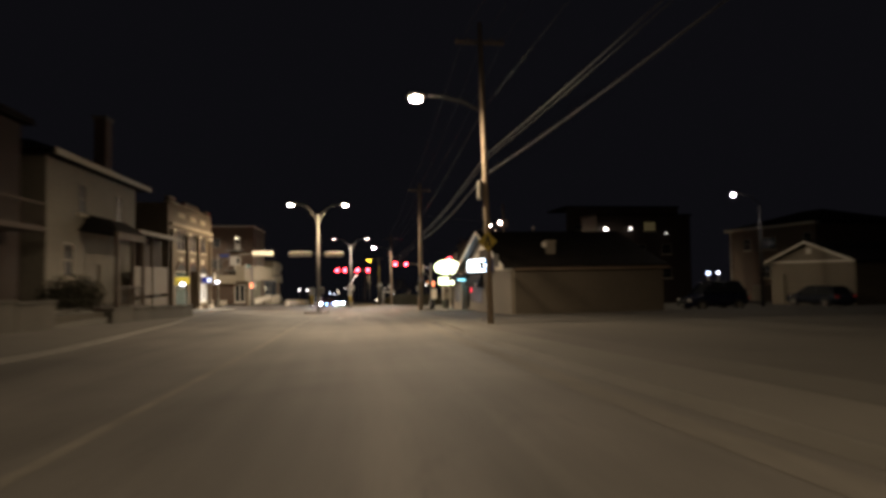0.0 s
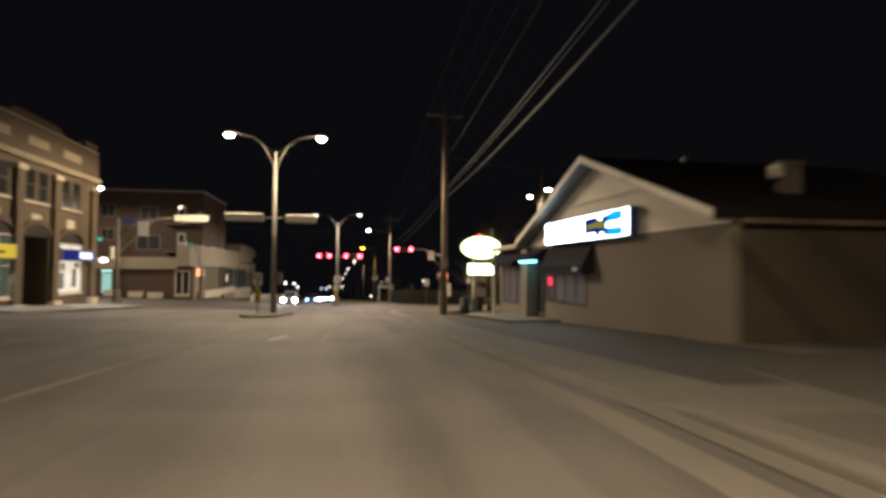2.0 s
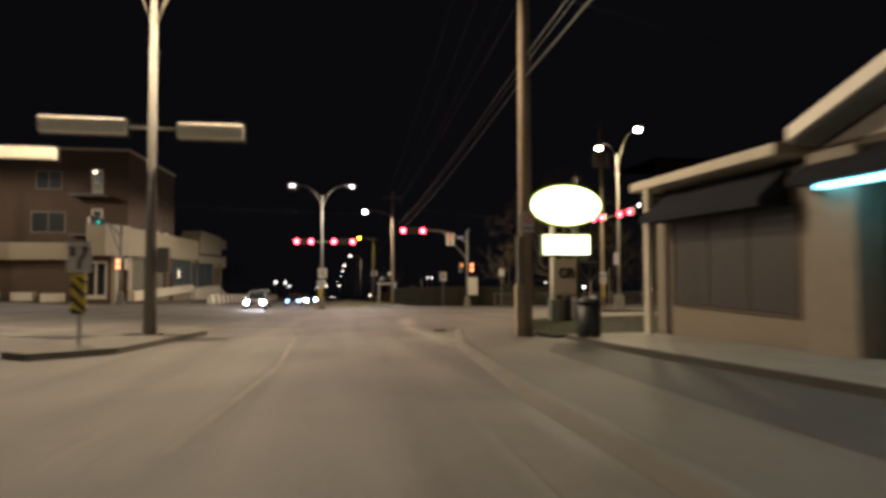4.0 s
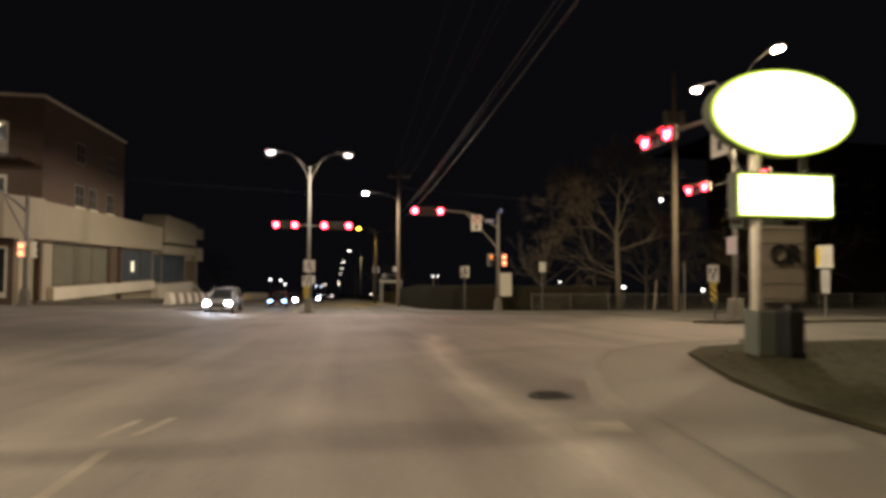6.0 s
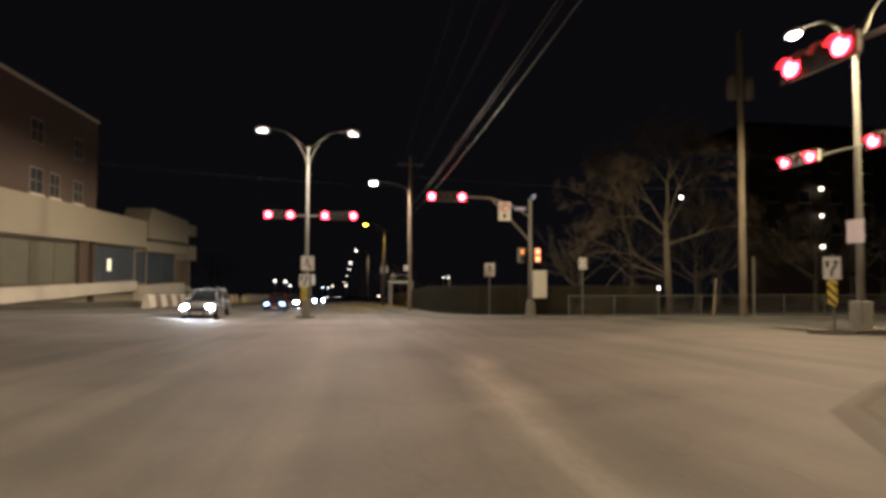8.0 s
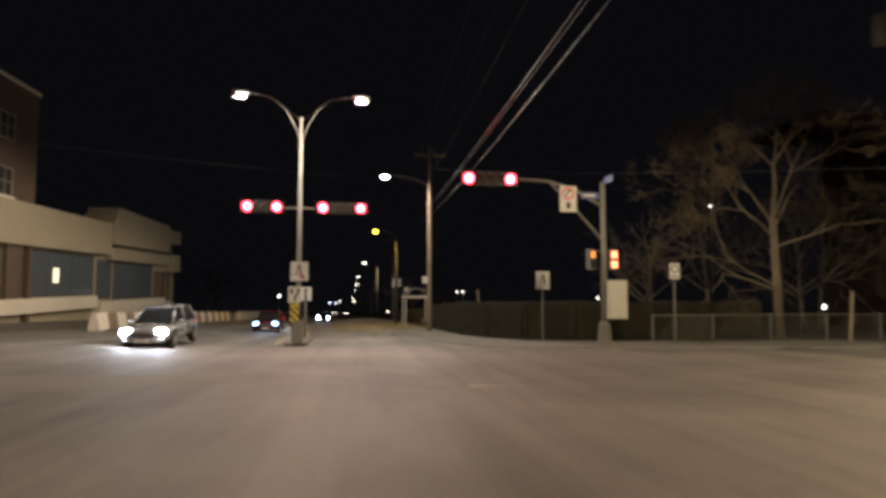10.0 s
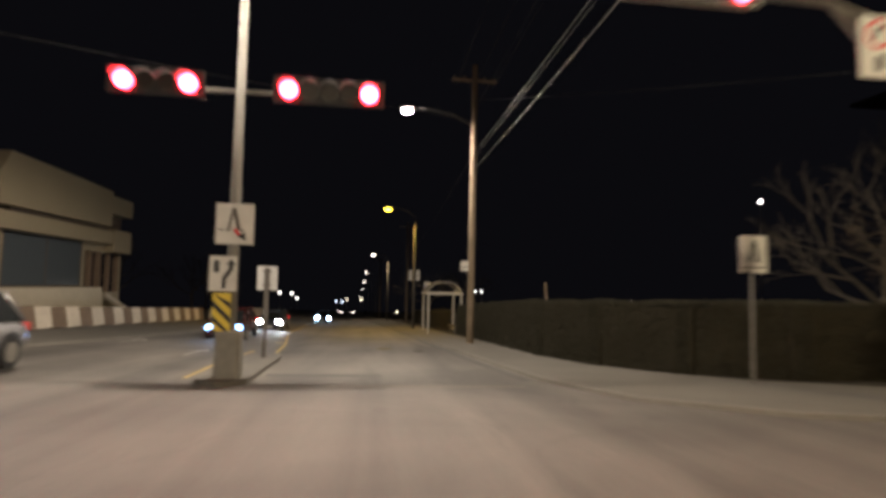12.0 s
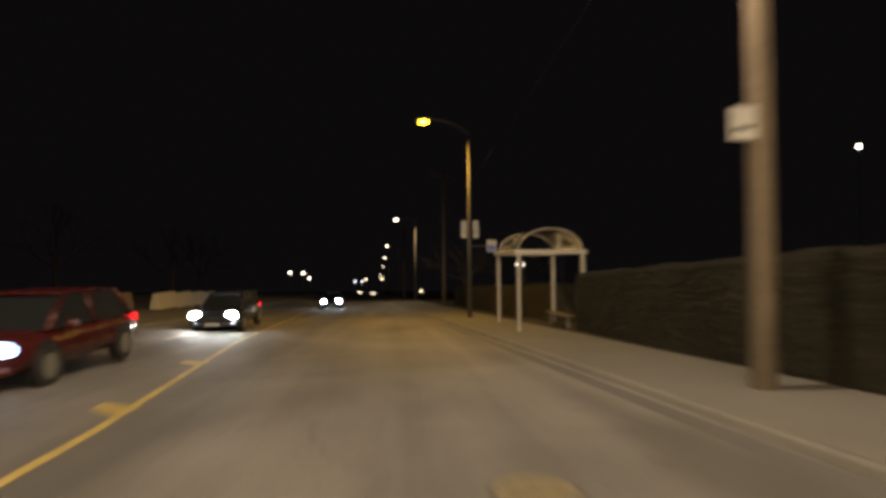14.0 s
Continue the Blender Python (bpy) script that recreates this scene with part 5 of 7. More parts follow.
for z in (-1.42, -1.14, -0.84, -0.4, -0.14):
    part("rail", box(B(), -0.08, 0.82, -0.112, -0.102, z - zg, z + 0.02 - zg), BOARD, rb)
for k, c in enumerate("OR"):
    font = bpy.data.curves.new("letter", "FONT")
    font.body, font.size, font.extrude, font.offset = c, 0.5, 0.01, 0.012
    sample = bpy.data.objects.new("letter", font)
    me = bpy.data.meshes.new_from_object(sample)
    bpy.data.objects.remove(sample)
    me.materials.clear()
    me.materials.append(SIGN_BLACK)
    ob = new("letter", me)
    ob.matrix_basis = pose(0.06 + k * 0.36, -0.13, -0.78 - zg, 90)
    ob.parent = rb
part("footing", box(B(), -0.25, 0.13, -0.2, 0.2, 0.0, 0.84, 0.03), GREEN_METAL, t, "grey-green steel plinth")
t = thing("litter_bin", 12.37, 57.95, gz(12.37, 57.95) + 0.15, "dark slatted litter bin under the pole sign", "bin")
part("body", box(B(), -0.17, 0.17, -0.17, 0.17, 0.0, 0.84, 0.03), BLACK, t)
for k in range(4):
    part("slat", box(B(), -0.15 + k * 0.08, -0.1 + k * 0.08, -0.183, -0.172, 0.08, 0.76), BLACK, t)
t = thing("bollard", 13.3, 59.0, gz(13.3, 59) + 0.15, "short dark steel bollard on the grass", "bollard")
part("post", tube(B(), [(0, 0, 0), (0, 0, 0.85), (0, 0, 0.93)], [0.11, 0.11, 0.05], 14), BLACK, t, smooth=True)

# ---- tan brick commercial building ----
X = -12.2
O = (X, 49.2, gz(X, 49.2))
bk = thing("brick_building", *O, "two-storey tan brick building with arched shopfronts", "building")
zb = -3.0
holes = []
bays = (45.5, 49.05, 52.7)
for c in bays:
    for s in (-0.62, 0.62):
        holes.append((c + s - 0.48, c + s + 0.48, 3.6, 5.2))
holes += [(44.1, 47.0, -1.0, 1.9), (47.9, 50.4, -1.6, 1.9), (51.4, 54.2, -1.0, 1.7)]
part("wall", wall_with_holes("x", X, -0.35, 42.3, 56.0, zb, 7.3, holes), BRICK_TAN, bk, "tan brick street front", at=O)
part("wall", wall_with_holes("y", 42.3, -0.35, -26, X - 0.0, zb, 7.2, []), BRICK_TAN, bk, "dull brick side wall", at=O)
part("wall", wall_with_holes("y", 56.0, 0.35, -26, X - 0.0, zb, 7.2, []), BRICK_DARK, bk, at=O)
part("wall", wall_with_holes("x", -26.0, -0.3, 42.3, 56.0, zb, 7.2, []), BRICK_DARK, bk, at=O)
part("roof", box(B(), -26, X - 0.36, 42.3, 56.0, 6.6, 6.75), ROOFING, bk, at=O)
part("back_room_wall", box(B(), X - 3.0, X - 2.9, 42.4, 55.9, zb, 6.5), CURTAIN, bk, at=O)
part("cornice", prism(B(), [(X + 0.003, 5.45), (X + 0.2, 5.5), (X + 0.28, 5.75), (X + 0.003, 5.8)], "y", 42.2, 56.1), STONE_WORN, bk, "weathered stone cornice", at=O)
part("parapet_cap", box(B(), X - 0.45, X + 0.1, 42.2, 56.1, 7.302, 7.42, 0.02), STONE_WORN, bk, at=O)
for y0, y1 in ((42.3, 43.9), (54.4, 56.0)):
    part("parapet_block", box(B(), X - 0.35, X - 0.02, y0, y1, 7.422, 7.72, 0.02), BRICK_TAN, bk, at=O)
    part("coping", box(B(), X - 0.4, X + 0.03, y0 - 0.04, y1 + 0.04, 7.722, 7.8, 0.01), STONE_WORN, bk, at=O)
part("parapet_crest", prism(B(), [(46.2, 7.422), (47.0, 7.85), (51.2, 7.85), (52.0, 7.422)], "x", X - 0.35, X - 0.02), BRICK_TAN, bk, at=O)
for y in (42.75, 47.3, 50.85, 55.4):
    part("pilaster", box(B(), X + 0.003, X + 0.22, y - 0.32, y + 0.32, zb, 5.2, 0.02), BRICK_TAN, bk, at=O)
    part("capital", box(B(), X + 0.003, X + 0.3, y - 0.4, y + 0.4, 4.95, 5.2, 0.02), STONE, bk, at=O)
    part("plinth_block", box(B(), X + 0.003, X + 0.36, y - 0.42, y + 0.42, zb, -1.35, 0.03), STONE, bk, "pale stone plinth block", at=O)
for c in bays:
    part("stone_panel", box(B(), X + 0.003, X + 0.06, c - 1.05, c + 1.05, 6.3, 6.75, 0.02), STONE_WORN, bk, "pale stone panel", at=O)
    part("spandrel", box(B(), X + 0.003, X + 0.06, c - 0.45, c + 0.45, 2.5, 3.0, 0.02), STONE, bk, at=O)
    for s in (-0.62, 0.62):
        window(bk, "x", X, c + s - 0.48, c + s + 0.48, 3.6, 5.2, O, BROWN_WOOD, GLASS, True, 0, 1)
def arch(y0, y1, z0, rise):
    c, h = (y0 + y1) / 2, (y1 - y0) / 2
    outer = [(c + (h + 0.25) * math.cos(radians(a)), z0 + (rise + 0.25) * math.sin(radians(a))) for a in range(0, 181, 15)]
    inner = [(c + h * math.cos(radians(a)), z0 + rise * math.sin(radians(a))) for a in range(180, -1, -15)]
    bm = prism(B(), outer + inner, "x", X + 0.003, X + 0.1)
    part("arch", bm, BRICK_DARK, bk, "dark brick arch", at=O)
for y0, y1, z in ((44.1, 47.0, 1.9), (47.9, 50.4, 1.9), (51.4, 54.2, 1.7)):
    arch(y0, y1, z, 0.6)
    part("fanlight", prism(B(), [((y0 + y1) / 2 + (y1 - y0) / 2 * math.cos(radians(a)), z + 0.003 + 0.6 * math.sin(radians(a))) for a in range(0, 181, 15)], "x", X + 0.003, X + 0.03), DULL_PANE, bk, at=O)
lit_dim = glow("dim_shop_window", (0.7, 0.8, 0.55), 0.1)
w = window(bk, "x", X, 44.1, 47.0, -1.0, 1.9, O, PALE_SIDING, None, True, 2, 1, 1, lit_dim, 0.12)
window(bk, "x", X, 51.4, 54.2, -1.0, 1.7, O, PALE_SIDING, None, True, 1, 1, 1, WINDOW_LIT, 0.12)
for y0, y1, z0, z1, m in ((51.65, 52.2, -0.75, 0.1, SIGN_PRINT), (51.7, 52.3, 0.2, 0.65, DULL_FRAME), (53.1, 53.6, -0.7, 0.3, BROWN_WOOD), (53.3, 54.0, 0.4, 0.68, DULL_FRAME)):
    part("poster", box(B(), X + 0.008, X + 0.014, y0, y1, z0, z1), m, bk, "dark poster in the lit window", at=O)
for y0, y1 in ((47.78, 47.89), (50.41, 50.52)):
    part("recess_side", box(B(), X - 1.35, X - 0.352, y0, y1, -1.6, 1.9), BROWN_WOOD, bk, "brown side of the entrance recess", at=O)
part("recess_ceiling", box(B(), X - 1.35, X - 0.352, 47.78, 50.52, 1.902, 2.0), BROWN_WOOD, bk, at=O)
part("recess_floor", box(B(), X - 1.35, X - 0.002, 47.9, 50.4, -1.7, -1.602), CONCRETE, bk, at=O)
door = part("door", wall_with_holes("x", X - 1.35, 0.1, 47.9, 50.4, -1.6, 1.9, [(48.1, 49.05, -0.6, 1.5), (49.25, 50.2, -0.6, 1.5)]), BROWN_WOOD, bk, "dark wooden double door", at=O)
for u in (48.1, 49.25):
    part("pane", box(B(), X - 1.32, X - 1.3, u, u + 0.95, -0.6, 1.5), GLASS, door, at=O)
ys = part("shop_sign", box(B(), X + 0.05, X + 0.3, 43.3, 46.9, 0.75, 1.45, 0.03), GALV, bk, "lit yellow shop sign", at=O)
part("sign_panel", box(B(), X + 0.302, X + 0.312, 43.35, 46.85, 0.8, 1.4), YELLOW_LIT, ys, at=O)
part("sign_panel", box(B(), X + 0.1, X + 0.25, 43.285, 43.296, 0.8, 1.4), YELLOW_LIT, ys, at=O)
for y0 in (43.7, 44.6, 45.4):
    part("sign_print", box(B(), X + 0.314, X + 0.318, y0, y0 + 0.6, 1.0, 1.12), SIGN_BLACK, ys, at=O)
bs = part("shop_sign", box(B(), X + 0.05, X + 0.3, 51.2, 55.2, 0.75, 1.4, 0.03), GALV, bk, "lit blue shop sign", at=O)
part("sign_panel", box(B(), X + 0.302, X + 0.312, 51.25, 55.15, 0.8, 1.35), BLUE_LIT, bs, at=O)
part("sign_panel", box(B(), X + 0.314, X + 0.32, 53.3, 54.9, 0.9, 1.25), glow("lit_pale_sign", (0.75, 0.8, 1.0), 2.0), bs, at=O)
for y in (43.0, 55.3):
    arm = part("sign_arm", tube(B(), [(X, y, 1.0), (X + 0.7, y, 0.95)], 0.025, 6), GALV, bk, at=O)
    bm = B()
    bmesh.ops.create_uvsphere(bm, u_segments=14, v_segments=8, radius=0.17, matrix=Matrix.Translation((X + 0.8, y, 0.85)) @ Matrix.Diagonal((1.3, 1.0, 0.7, 1)))
    part("globe", bm, glow("shop_globe", (0.95, 0.92, 1.0), 6.0), arm, "lit white globe lamp", True, at=O)
bm = B()
bmesh.ops.create_uvsphere(bm, u_segments=10, v_segments=6, radius=0.07, matrix=Matrix.Translation((X + 0.12, 43.0, 2.0)))
part("alarm_lamp", bm, RED_NEON, bk, "small red lamp", True, at=O)
part("step", box(B(), X + 0.003, X + 1.1, 47.7, 50.6, -2.2, -1.55, 0.02), CONCRETE, bk, at=O)
for y, watts in ((45.55, 55.0), (52.8, 110.0)):
    sl = bpy.data.lights.new("shop_window_light", "AREA")
    sl.shape, sl.size, sl.size_y, sl.energy, sl.color = "RECTANGLE", 0.8, 2.6, watts, (0.9, 0.95, 1.0)
    new("shop_window_light", sl).matrix_basis = pose(X + 0.12, y, 0.1, 0, -50, 0)
drape("shop_pavement", [(-12.0, 42.0), (-9.3, 42.0), (-9.4, 54), (-10.2, 58.5), (-13, 61.2), (-17, 62.0), (-17, 57), (-12.0, 56.2)], 0.132, 0.05, CURBCUT, "pale lit concrete before the brick shops", "pavement")


# ---- plaster house with porch ----
X = -10.6
O = (X, 25.0, gz(X, 25))
hs = thing("plaster_house", *O, "two-storey pale plaster house with hipped roof and chimney", "house")
holes = [(21.6, 22.6, 1.5, 3.0), (23.0, 23.8, 4.4, 5.8), (27.3, 28.2, 4.4, 5.8), (24.4, 25.5, -0.2, 2.1)]
part("wall", wall_with_holes("x", X, -0.3, 20.2, 30.2, -1.6, 6.6, holes), PLASTER, hs, "pale beige plaster front", at=O)
part("wall", wall_with_holes("y", 20.2, 0.3, -22, X - 0.302, -1.6, 6.6, []), PLASTER, hs, at=O)
part("wall", wall_with_holes("y", 30.2, -0.3, -22, X - 0.302, -1.6, 6.6, []), PLASTER, hs, at=O)
part("wall", wall_with_holes("x", -22.0, -0.3, 20.2, 30.2, -1.6, 6.6, []), PLASTER, hs, at=O)
window(hs, "x", X, 21.6, 22.6, 1.5, 3.0, O, PALE_SIDING, DULL_PANE, True, 0, 1)
for u, wide in ((23.0, 0.8), (27.3, 0.9)):
    window(hs, "x", X, u, u + wide, 4.4, 5.8, O, DULL_FRAME, DULL_PANE, True, 0, 1)
dr = part("door", box(B(), X - 0.2, X - 0.12, 24.4, 25.5, -0.2, 2.1), DULL_FRAME, hs, "dull pale front door", at=O)
bm = B()
v = [bm.verts.new(p) for p in ((X + 0.55, 19.7, 6.7), (X + 0.55, 30.9, 6.7), (-22.5, 30.9, 6.7), (-22.5, 19.7, 6.7), (-13.6, 25.0, 8.2), (-19, 25.0, 8.2))]
w2 = [bm.verts.new(p.co + Vector((0, 0, -0.22))) for p in v[:4]]
for f in ((0, 1, 4), (1, 2, 5, 4), (2, 3, 5), (3, 0, 4, 5)):
    bm.faces.new([v[k] for k in f])
for a, b in ((0, 1), (1, 2), (2, 3), (3, 0)):
    bm.faces.new((v[a], w2[a], w2[b], v[b]))
bm.faces.new(w2)
bmesh.ops.recalc_face_normals(bm, faces=bm.faces)
part("roof", bm, ROOFING, hs, "dark hipped roof", at=O)
part("eaves_board", box(B(), X + 0.555, X + 0.63, 19.65, 30.95, 6.46, 6.72, 0.01), PALE_SIDING, hs, "pale eaves board", at=O)
ch = part("chimney", box(B(), -12.2, -11.6, 28.6, 29.5, 6.8, 10.2, 0.02), BRICK_DARK, hs, "brick chimney", at=O)
part("chimney_cap", box(B(), -12.28, -11.52, 28.52, 29.58, 10.202, 10.36, 0.02), CONCRETE, ch, at=O)
# porch roof
bm = B()
v = [bm.verts.new(p) for p in ((-8.9, 23.0, 3.6), (-8.9, 26.9, 3.6), (X, 26.9, 3.6), (X, 23.0, 3.6), (X, 24.0, 4.45), (X, 25.9, 4.45), (-9.6, 24.0, 4.2), (-9.6, 25.9, 4.2))]
for f in ((0, 1, 7, 6), (1, 2, 5, 7), (0, 6, 4, 3), (6, 7, 5, 4), (0, 3, 2, 1)):
    bm.faces.new([v[k] for k in f])
bmesh.ops.recalc_face_normals(bm, faces=bm.faces)
part("porch_roof", bm, ROOFING, hs, "dark hipped porch roof", at=O)
part("porch_beam", box(B(), -9.1, -8.95, 23.1, 26.8, 3.25, 3.59, 0.01), BROWN_WOOD, hs, at=O)
for y in (23.2, 26.7):
    part("porch_post", box(B(), -9.1, -8.95, y - 0.08, y + 0.08, 0.05, 3.25, 0.01), BROWN_WOOD, hs, at=O)
part("porch_floor", box(B(), X + 0.01, -8.85, 23.0, 27.0, -0.2, 0.05, 0.01), BROWN_WOOD, hs, at=O)
for k in range(8):
    y = 23.45 + k * 0.4
    part("baluster", box(B(), -9.05, -9.0, y, y + 0.05, 0.05, 0.95), BROWN_WOOD, hs, at=O)
part("rail", box(B(), -9.08, -8.97, 23.28, 26.62, 0.95, 1.03, 0.01), BROWN_WOOD, hs, at=O)
part("porch_skirt", box(B(), -9.0, -8.9, 23.0, 27.0, -1.3, -0.2), BROWN_WOOD, hs, at=O)
# wing with an enclosed gallery
part("wing", box(B(), -20, -10.3, 30.25, 34.0, -2.2, 3.75), BRICK_DIM, hs, "dark wing with gallery", at=O)
part("wing_roof", prism(B(), [(-9.4, 3.78), (-9.4, 3.95), (-20, 4.6), (-20, 4.42)], "y", 27.05, 34.3), ROOFING, hs, at=O)
part("wing_fascia", box(B(), -9.395, -9.32, 27.05, 34.35, 3.74, 3.98, 0.01), DULL_FRAME, hs, at=O)
for k in range(2):
    y0 = 28.0 + k * 3.05
    part("gallery_panel", box(B(), -10.0, -9.9, y0, y0 + 2.9, 0.4, 2.05, 0.01), DULL_FRAME, hs, "dull gallery screen", at=O)
    part("gallery_panel", box(B(), -10.0, -9.9, y0, y0 + 2.9, -0.75, 0.22, 0.01), DULL_FRAME, hs, at=O)
for y in (27.9, 30.97, 34.0):
    part("gallery_post", box(B(), -10.02, -9.86, y - 0.07, y + 0.07, -2.0, 3.76, 0.01), BROWN_WOOD, hs, at=O)
part("gallery_floor", box(B(), -10.3, -9.7, 27.05, 34.1, -0.95, -0.77, 0.01), BROWN_WOOD, hs, at=O)

# retaining walls before the houses
for name, y0, y1, z0, z1, hh in (("garden_wall", 2.0, 15.9, 0, 0, 0.92), ("garden_wall", 20.7, 33.4, 0, 0, 0.66)):
    t = thing(name, -8.4, (y0 + y1) / 2, gz(-8.4, (y0 + y1) / 2), "low weathered concrete garden wall along the pavement", "wall")
    n = int((y1 - y0) / 2.2)
    for k in range(n):
        a, b = y0 + (y1 - y0) * k / n, y0 + (y1 - y0) * (k + 1) / n
        top = gz(-8.4, (a + b) / 2) + hh
        part("wall_block", box(B(), -8.55, -8.25, a + 0.006, b - 0.006, gz(-8.4, b) - 0.1, top, 0.015), GARDEN_WALL, t, at=(-8.4, (y0 + y1) / 2, gz(-8.4, (y0 + y1) / 2)))
        part("coping", box(B(), -8.62, -8.18, a + 0.004, b - 0.004, top + 0.002, top + 0.08, 0.015), GARDEN_WALL, t, at=(-8.4, (y0 + y1) / 2, gz(-8.4, (y0 + y1) / 2)))
drape("garden", [(-8.6, 2), (-8.6, 33.3), (-10.4, 33.3), (-10.4, 2)], 0.5, 0.5, SOIL, "raised dark garden bed behind the wall", "ground")
t = thing("garden_steps", -8.9, 18.3, gz(-8.9, 18.3), "concrete garden steps between the walls", "steps")
for k in range(4):
    part("step", box(B(), 0.5 - (k + 1) * 0.3, 0.5 - k * 0.3, -2.3, 2.3, 0.0, 0.1 + (k + 1) * 0.14, 0.01), CONCRETE, t)

# dark brick neighbour
O = (-14, 10.5, gz(-14, 10))
nb = thing("brick_house", *O, "dark unlit brick house beside the plaster house", "house")
X = -10.9
part("wall", wall_with_holes("x", X, -0.3, 3.0, 18.9, -1.0, 7.4, [(14.5, 16.2, 1.0, 2.6), (14.5, 16.2, 4.4, 5.8), (9.0, 10.5, 4.4, 5.8)]), BRICK_DIM, nb, at=O)
part("wall", wall_with_holes("y", 18.9, -0.3, -22, X - 0.302, -1.0, 7.4, []), BRICK_DIM, nb, at=O)
part("wall", wall_with_holes("y", 3.0, 0.3, -22, X - 0.302, -1.0, 7.4, []), BRICK_DIM, nb, at=O)
window(nb, "x", X, 14.5, 16.2, 1.0, 2.6, O, PALE_SIDING, GLASS, True, 1, 0)
window(nb, "x", X, 14.5, 16.2, 4.4, 5.8, O, PALE_SIDING, GLASS, True, 1, 0)
window(nb, "x", X, 9.0, 10.5, 4.4, 5.8, O, PALE_SIDING, GLASS, True, 1, 0)
part("roof", box(B(), -22, X + 0.4, 2.7, 19.1, 7.402, 7.65, 0.02), ROOFING, nb, at=O)
part("balcony", box(B(), X + 0.01, X + 1.3, 12.5, 18.0, 3.2, 3.4, 0.02), BROWN_WOOD, nb, at=O)
part("rail", box(B(), X + 1.2, X + 1.26, 12.5, 18.0, 4.2, 4.28), BROWN_WOOD, nb, at=O)
for k in range(14):
    part("baluster", box(B(), X + 1.21, X + 1.25, 12.55 + k * 0.4, 12.6 + k * 0.4, 3.4, 4.2), BROWN_WOOD, nb, at=O)

# ---- red brick apartment block ----
O = (-18, 91, gz(-18, 91))
ap = thing("apartment_block", *O, "three-storey red brick apartment block with small balconies", "building")
X, Y = -12.5, 84.9
wins = [(-22.9, -21.5, 3.4, 4.7), (-19.3, -16.9, 2.4, 4.0), (-22.9, -21.5, 5.9, 7.2), (-19.0, -17.2, 5.7, 7.1), (-25.8, -24.4, 3.4, 4.7), (-25.8, -24.4, 5.9, 7.2)]
doors = [(-15.2, -14.3, 2.3, 4.3), (-15.2, -14.3, 5.3, 7.3)]
part("wall", wall_with_holes("y", Y, 0.3, -27, X, -4.5, 8.75, wins + doors), BRICK_RED, ap, "red brick front", at=O)
side = [(88.9, 90.3, 2.95, 4.4), (91.0, 92.2, 2.95, 4.4), (93.9, 95.2, 2.95, 4.4), (88.9, 90.3, 5.75, 7.1), (93.9, 95.2, 5.75, 7.1)]
part("wall", wall_with_holes("x", X, -0.3, Y + 0.302, 97.0, 2.87, 8.75, side), BRICK_RED, ap, "red brick side", at=O)
part("wall", wall_with_holes("y", 97.0, 0.3, -27, X, -4.5, 8.75, []), BRICK_RED, ap, at=O)
part("wall", wall_with_holes("x", -27.0, -0.3, Y, 97.3, -4.5, 8.75, []), BRICK_RED, ap, at=O)
part("roof", box(B(), -27.1, X - 0.1, Y + 0.1, 97.1, 8.3, 8.45), ROOFING, ap, at=O)
part("roof_edge", box(B(), -27.3, X + 0.12, Y - 0.12, Y + 0.4, 8.752, 8.92, 0.02), STONE, ap, "pale roof edge", at=O)
part("roof_edge", box(B(), X - 0.4, X + 0.12, Y + 0.402, 97.3, 8.752, 8.92, 0.02), STONE, ap, at=O)
for a in wins:
    window(ap, "y", Y, *a, O, DULL_FRAME, DULL_PANE, False, 1, 0, -1)
for a in side:
    window(ap, "x", X, *a, O, DULL_FRAME, DULL_PANE, a[2] < 5, 1, 1, 1)
for a in doors:
    dr = part("door", box(B(), a[0], a[1], Y + 0.1, Y + 0.16, a[2], a[3]), PALE_SIDING, ap, "pale balcony door", at=O)
    part("pane", box(B(), a[0] + 0.2, a[1] - 0.2, Y + 0.085, Y + 0.098, a[2] + 1.0, a[3] - 0.2), GLASS, dr, at=O)
    bl = part("balcony", box(B(), a[0] - 1.0, a[1] + 0.6, Y - 1.3, Y - 0.01, a[2] - 0.2, a[2] - 0.02, 0.02), CONCRETE, ap, "small concrete balcony", at=O)
    part("rail", tube(B(), [(a[0] - 0.95, Y - 1.25, a[2] + 0.95), (a[1] + 0.55, Y - 1.25, a[2] + 0.95)], 0.025, 6), BLACK, bl, at=O)
    for k in range(11):
        x = a[0] - 0.95 + k * 0.24
        part("baluster", tube(B(), [(x, Y - 1.25, a[2] - 0.02), (x, Y - 1.25, a[2] + 0.95)], 0.01, 4), BLACK, bl, at=O)

part("balcony_lamp", box(B(), -15.0, -14.75, Y - 0.12, Y - 0.01, 7.0, 7.14, 0.02), glow("balcony_glow", (1.0, 0.85, 0.6), 6.0), ap, "small lit balcony lamp", at=O)

# ---- low corner shop with a buff fascia ----
O = (-13, 100, gz(-13, 100))
sh = thing("corner_shop", *O, "low corner shop with buff fascia band and wide windows", "shop")
X, Y = -12.8, 83.3
part("wall", wall_with_holes("x", X, -0.25, Y, 122.0, -5.6, 0.62, [(87.0, 95.2, -2.1, 0.5), (96.6, 105.2, -2.1, 0.5), (105.6, 108.0, -2.4, 0.3), (108.3, 116.2, -2.5, 0.3), (116.6, 121.8, -2.9, -0.22)]), FASCIA, sh, "buff panel street wall", at=O)
part("wall", wall_with_holes("y", Y, 0.25, -30, X - 0.252, -4.5, 0.62, [(-22.2, -21.0, -2.4, 0.2), (-14.9, -12.95 - 0.4, -2.6, 0.2)]), BRICK_RED, sh, "red brick side wall", at=O)
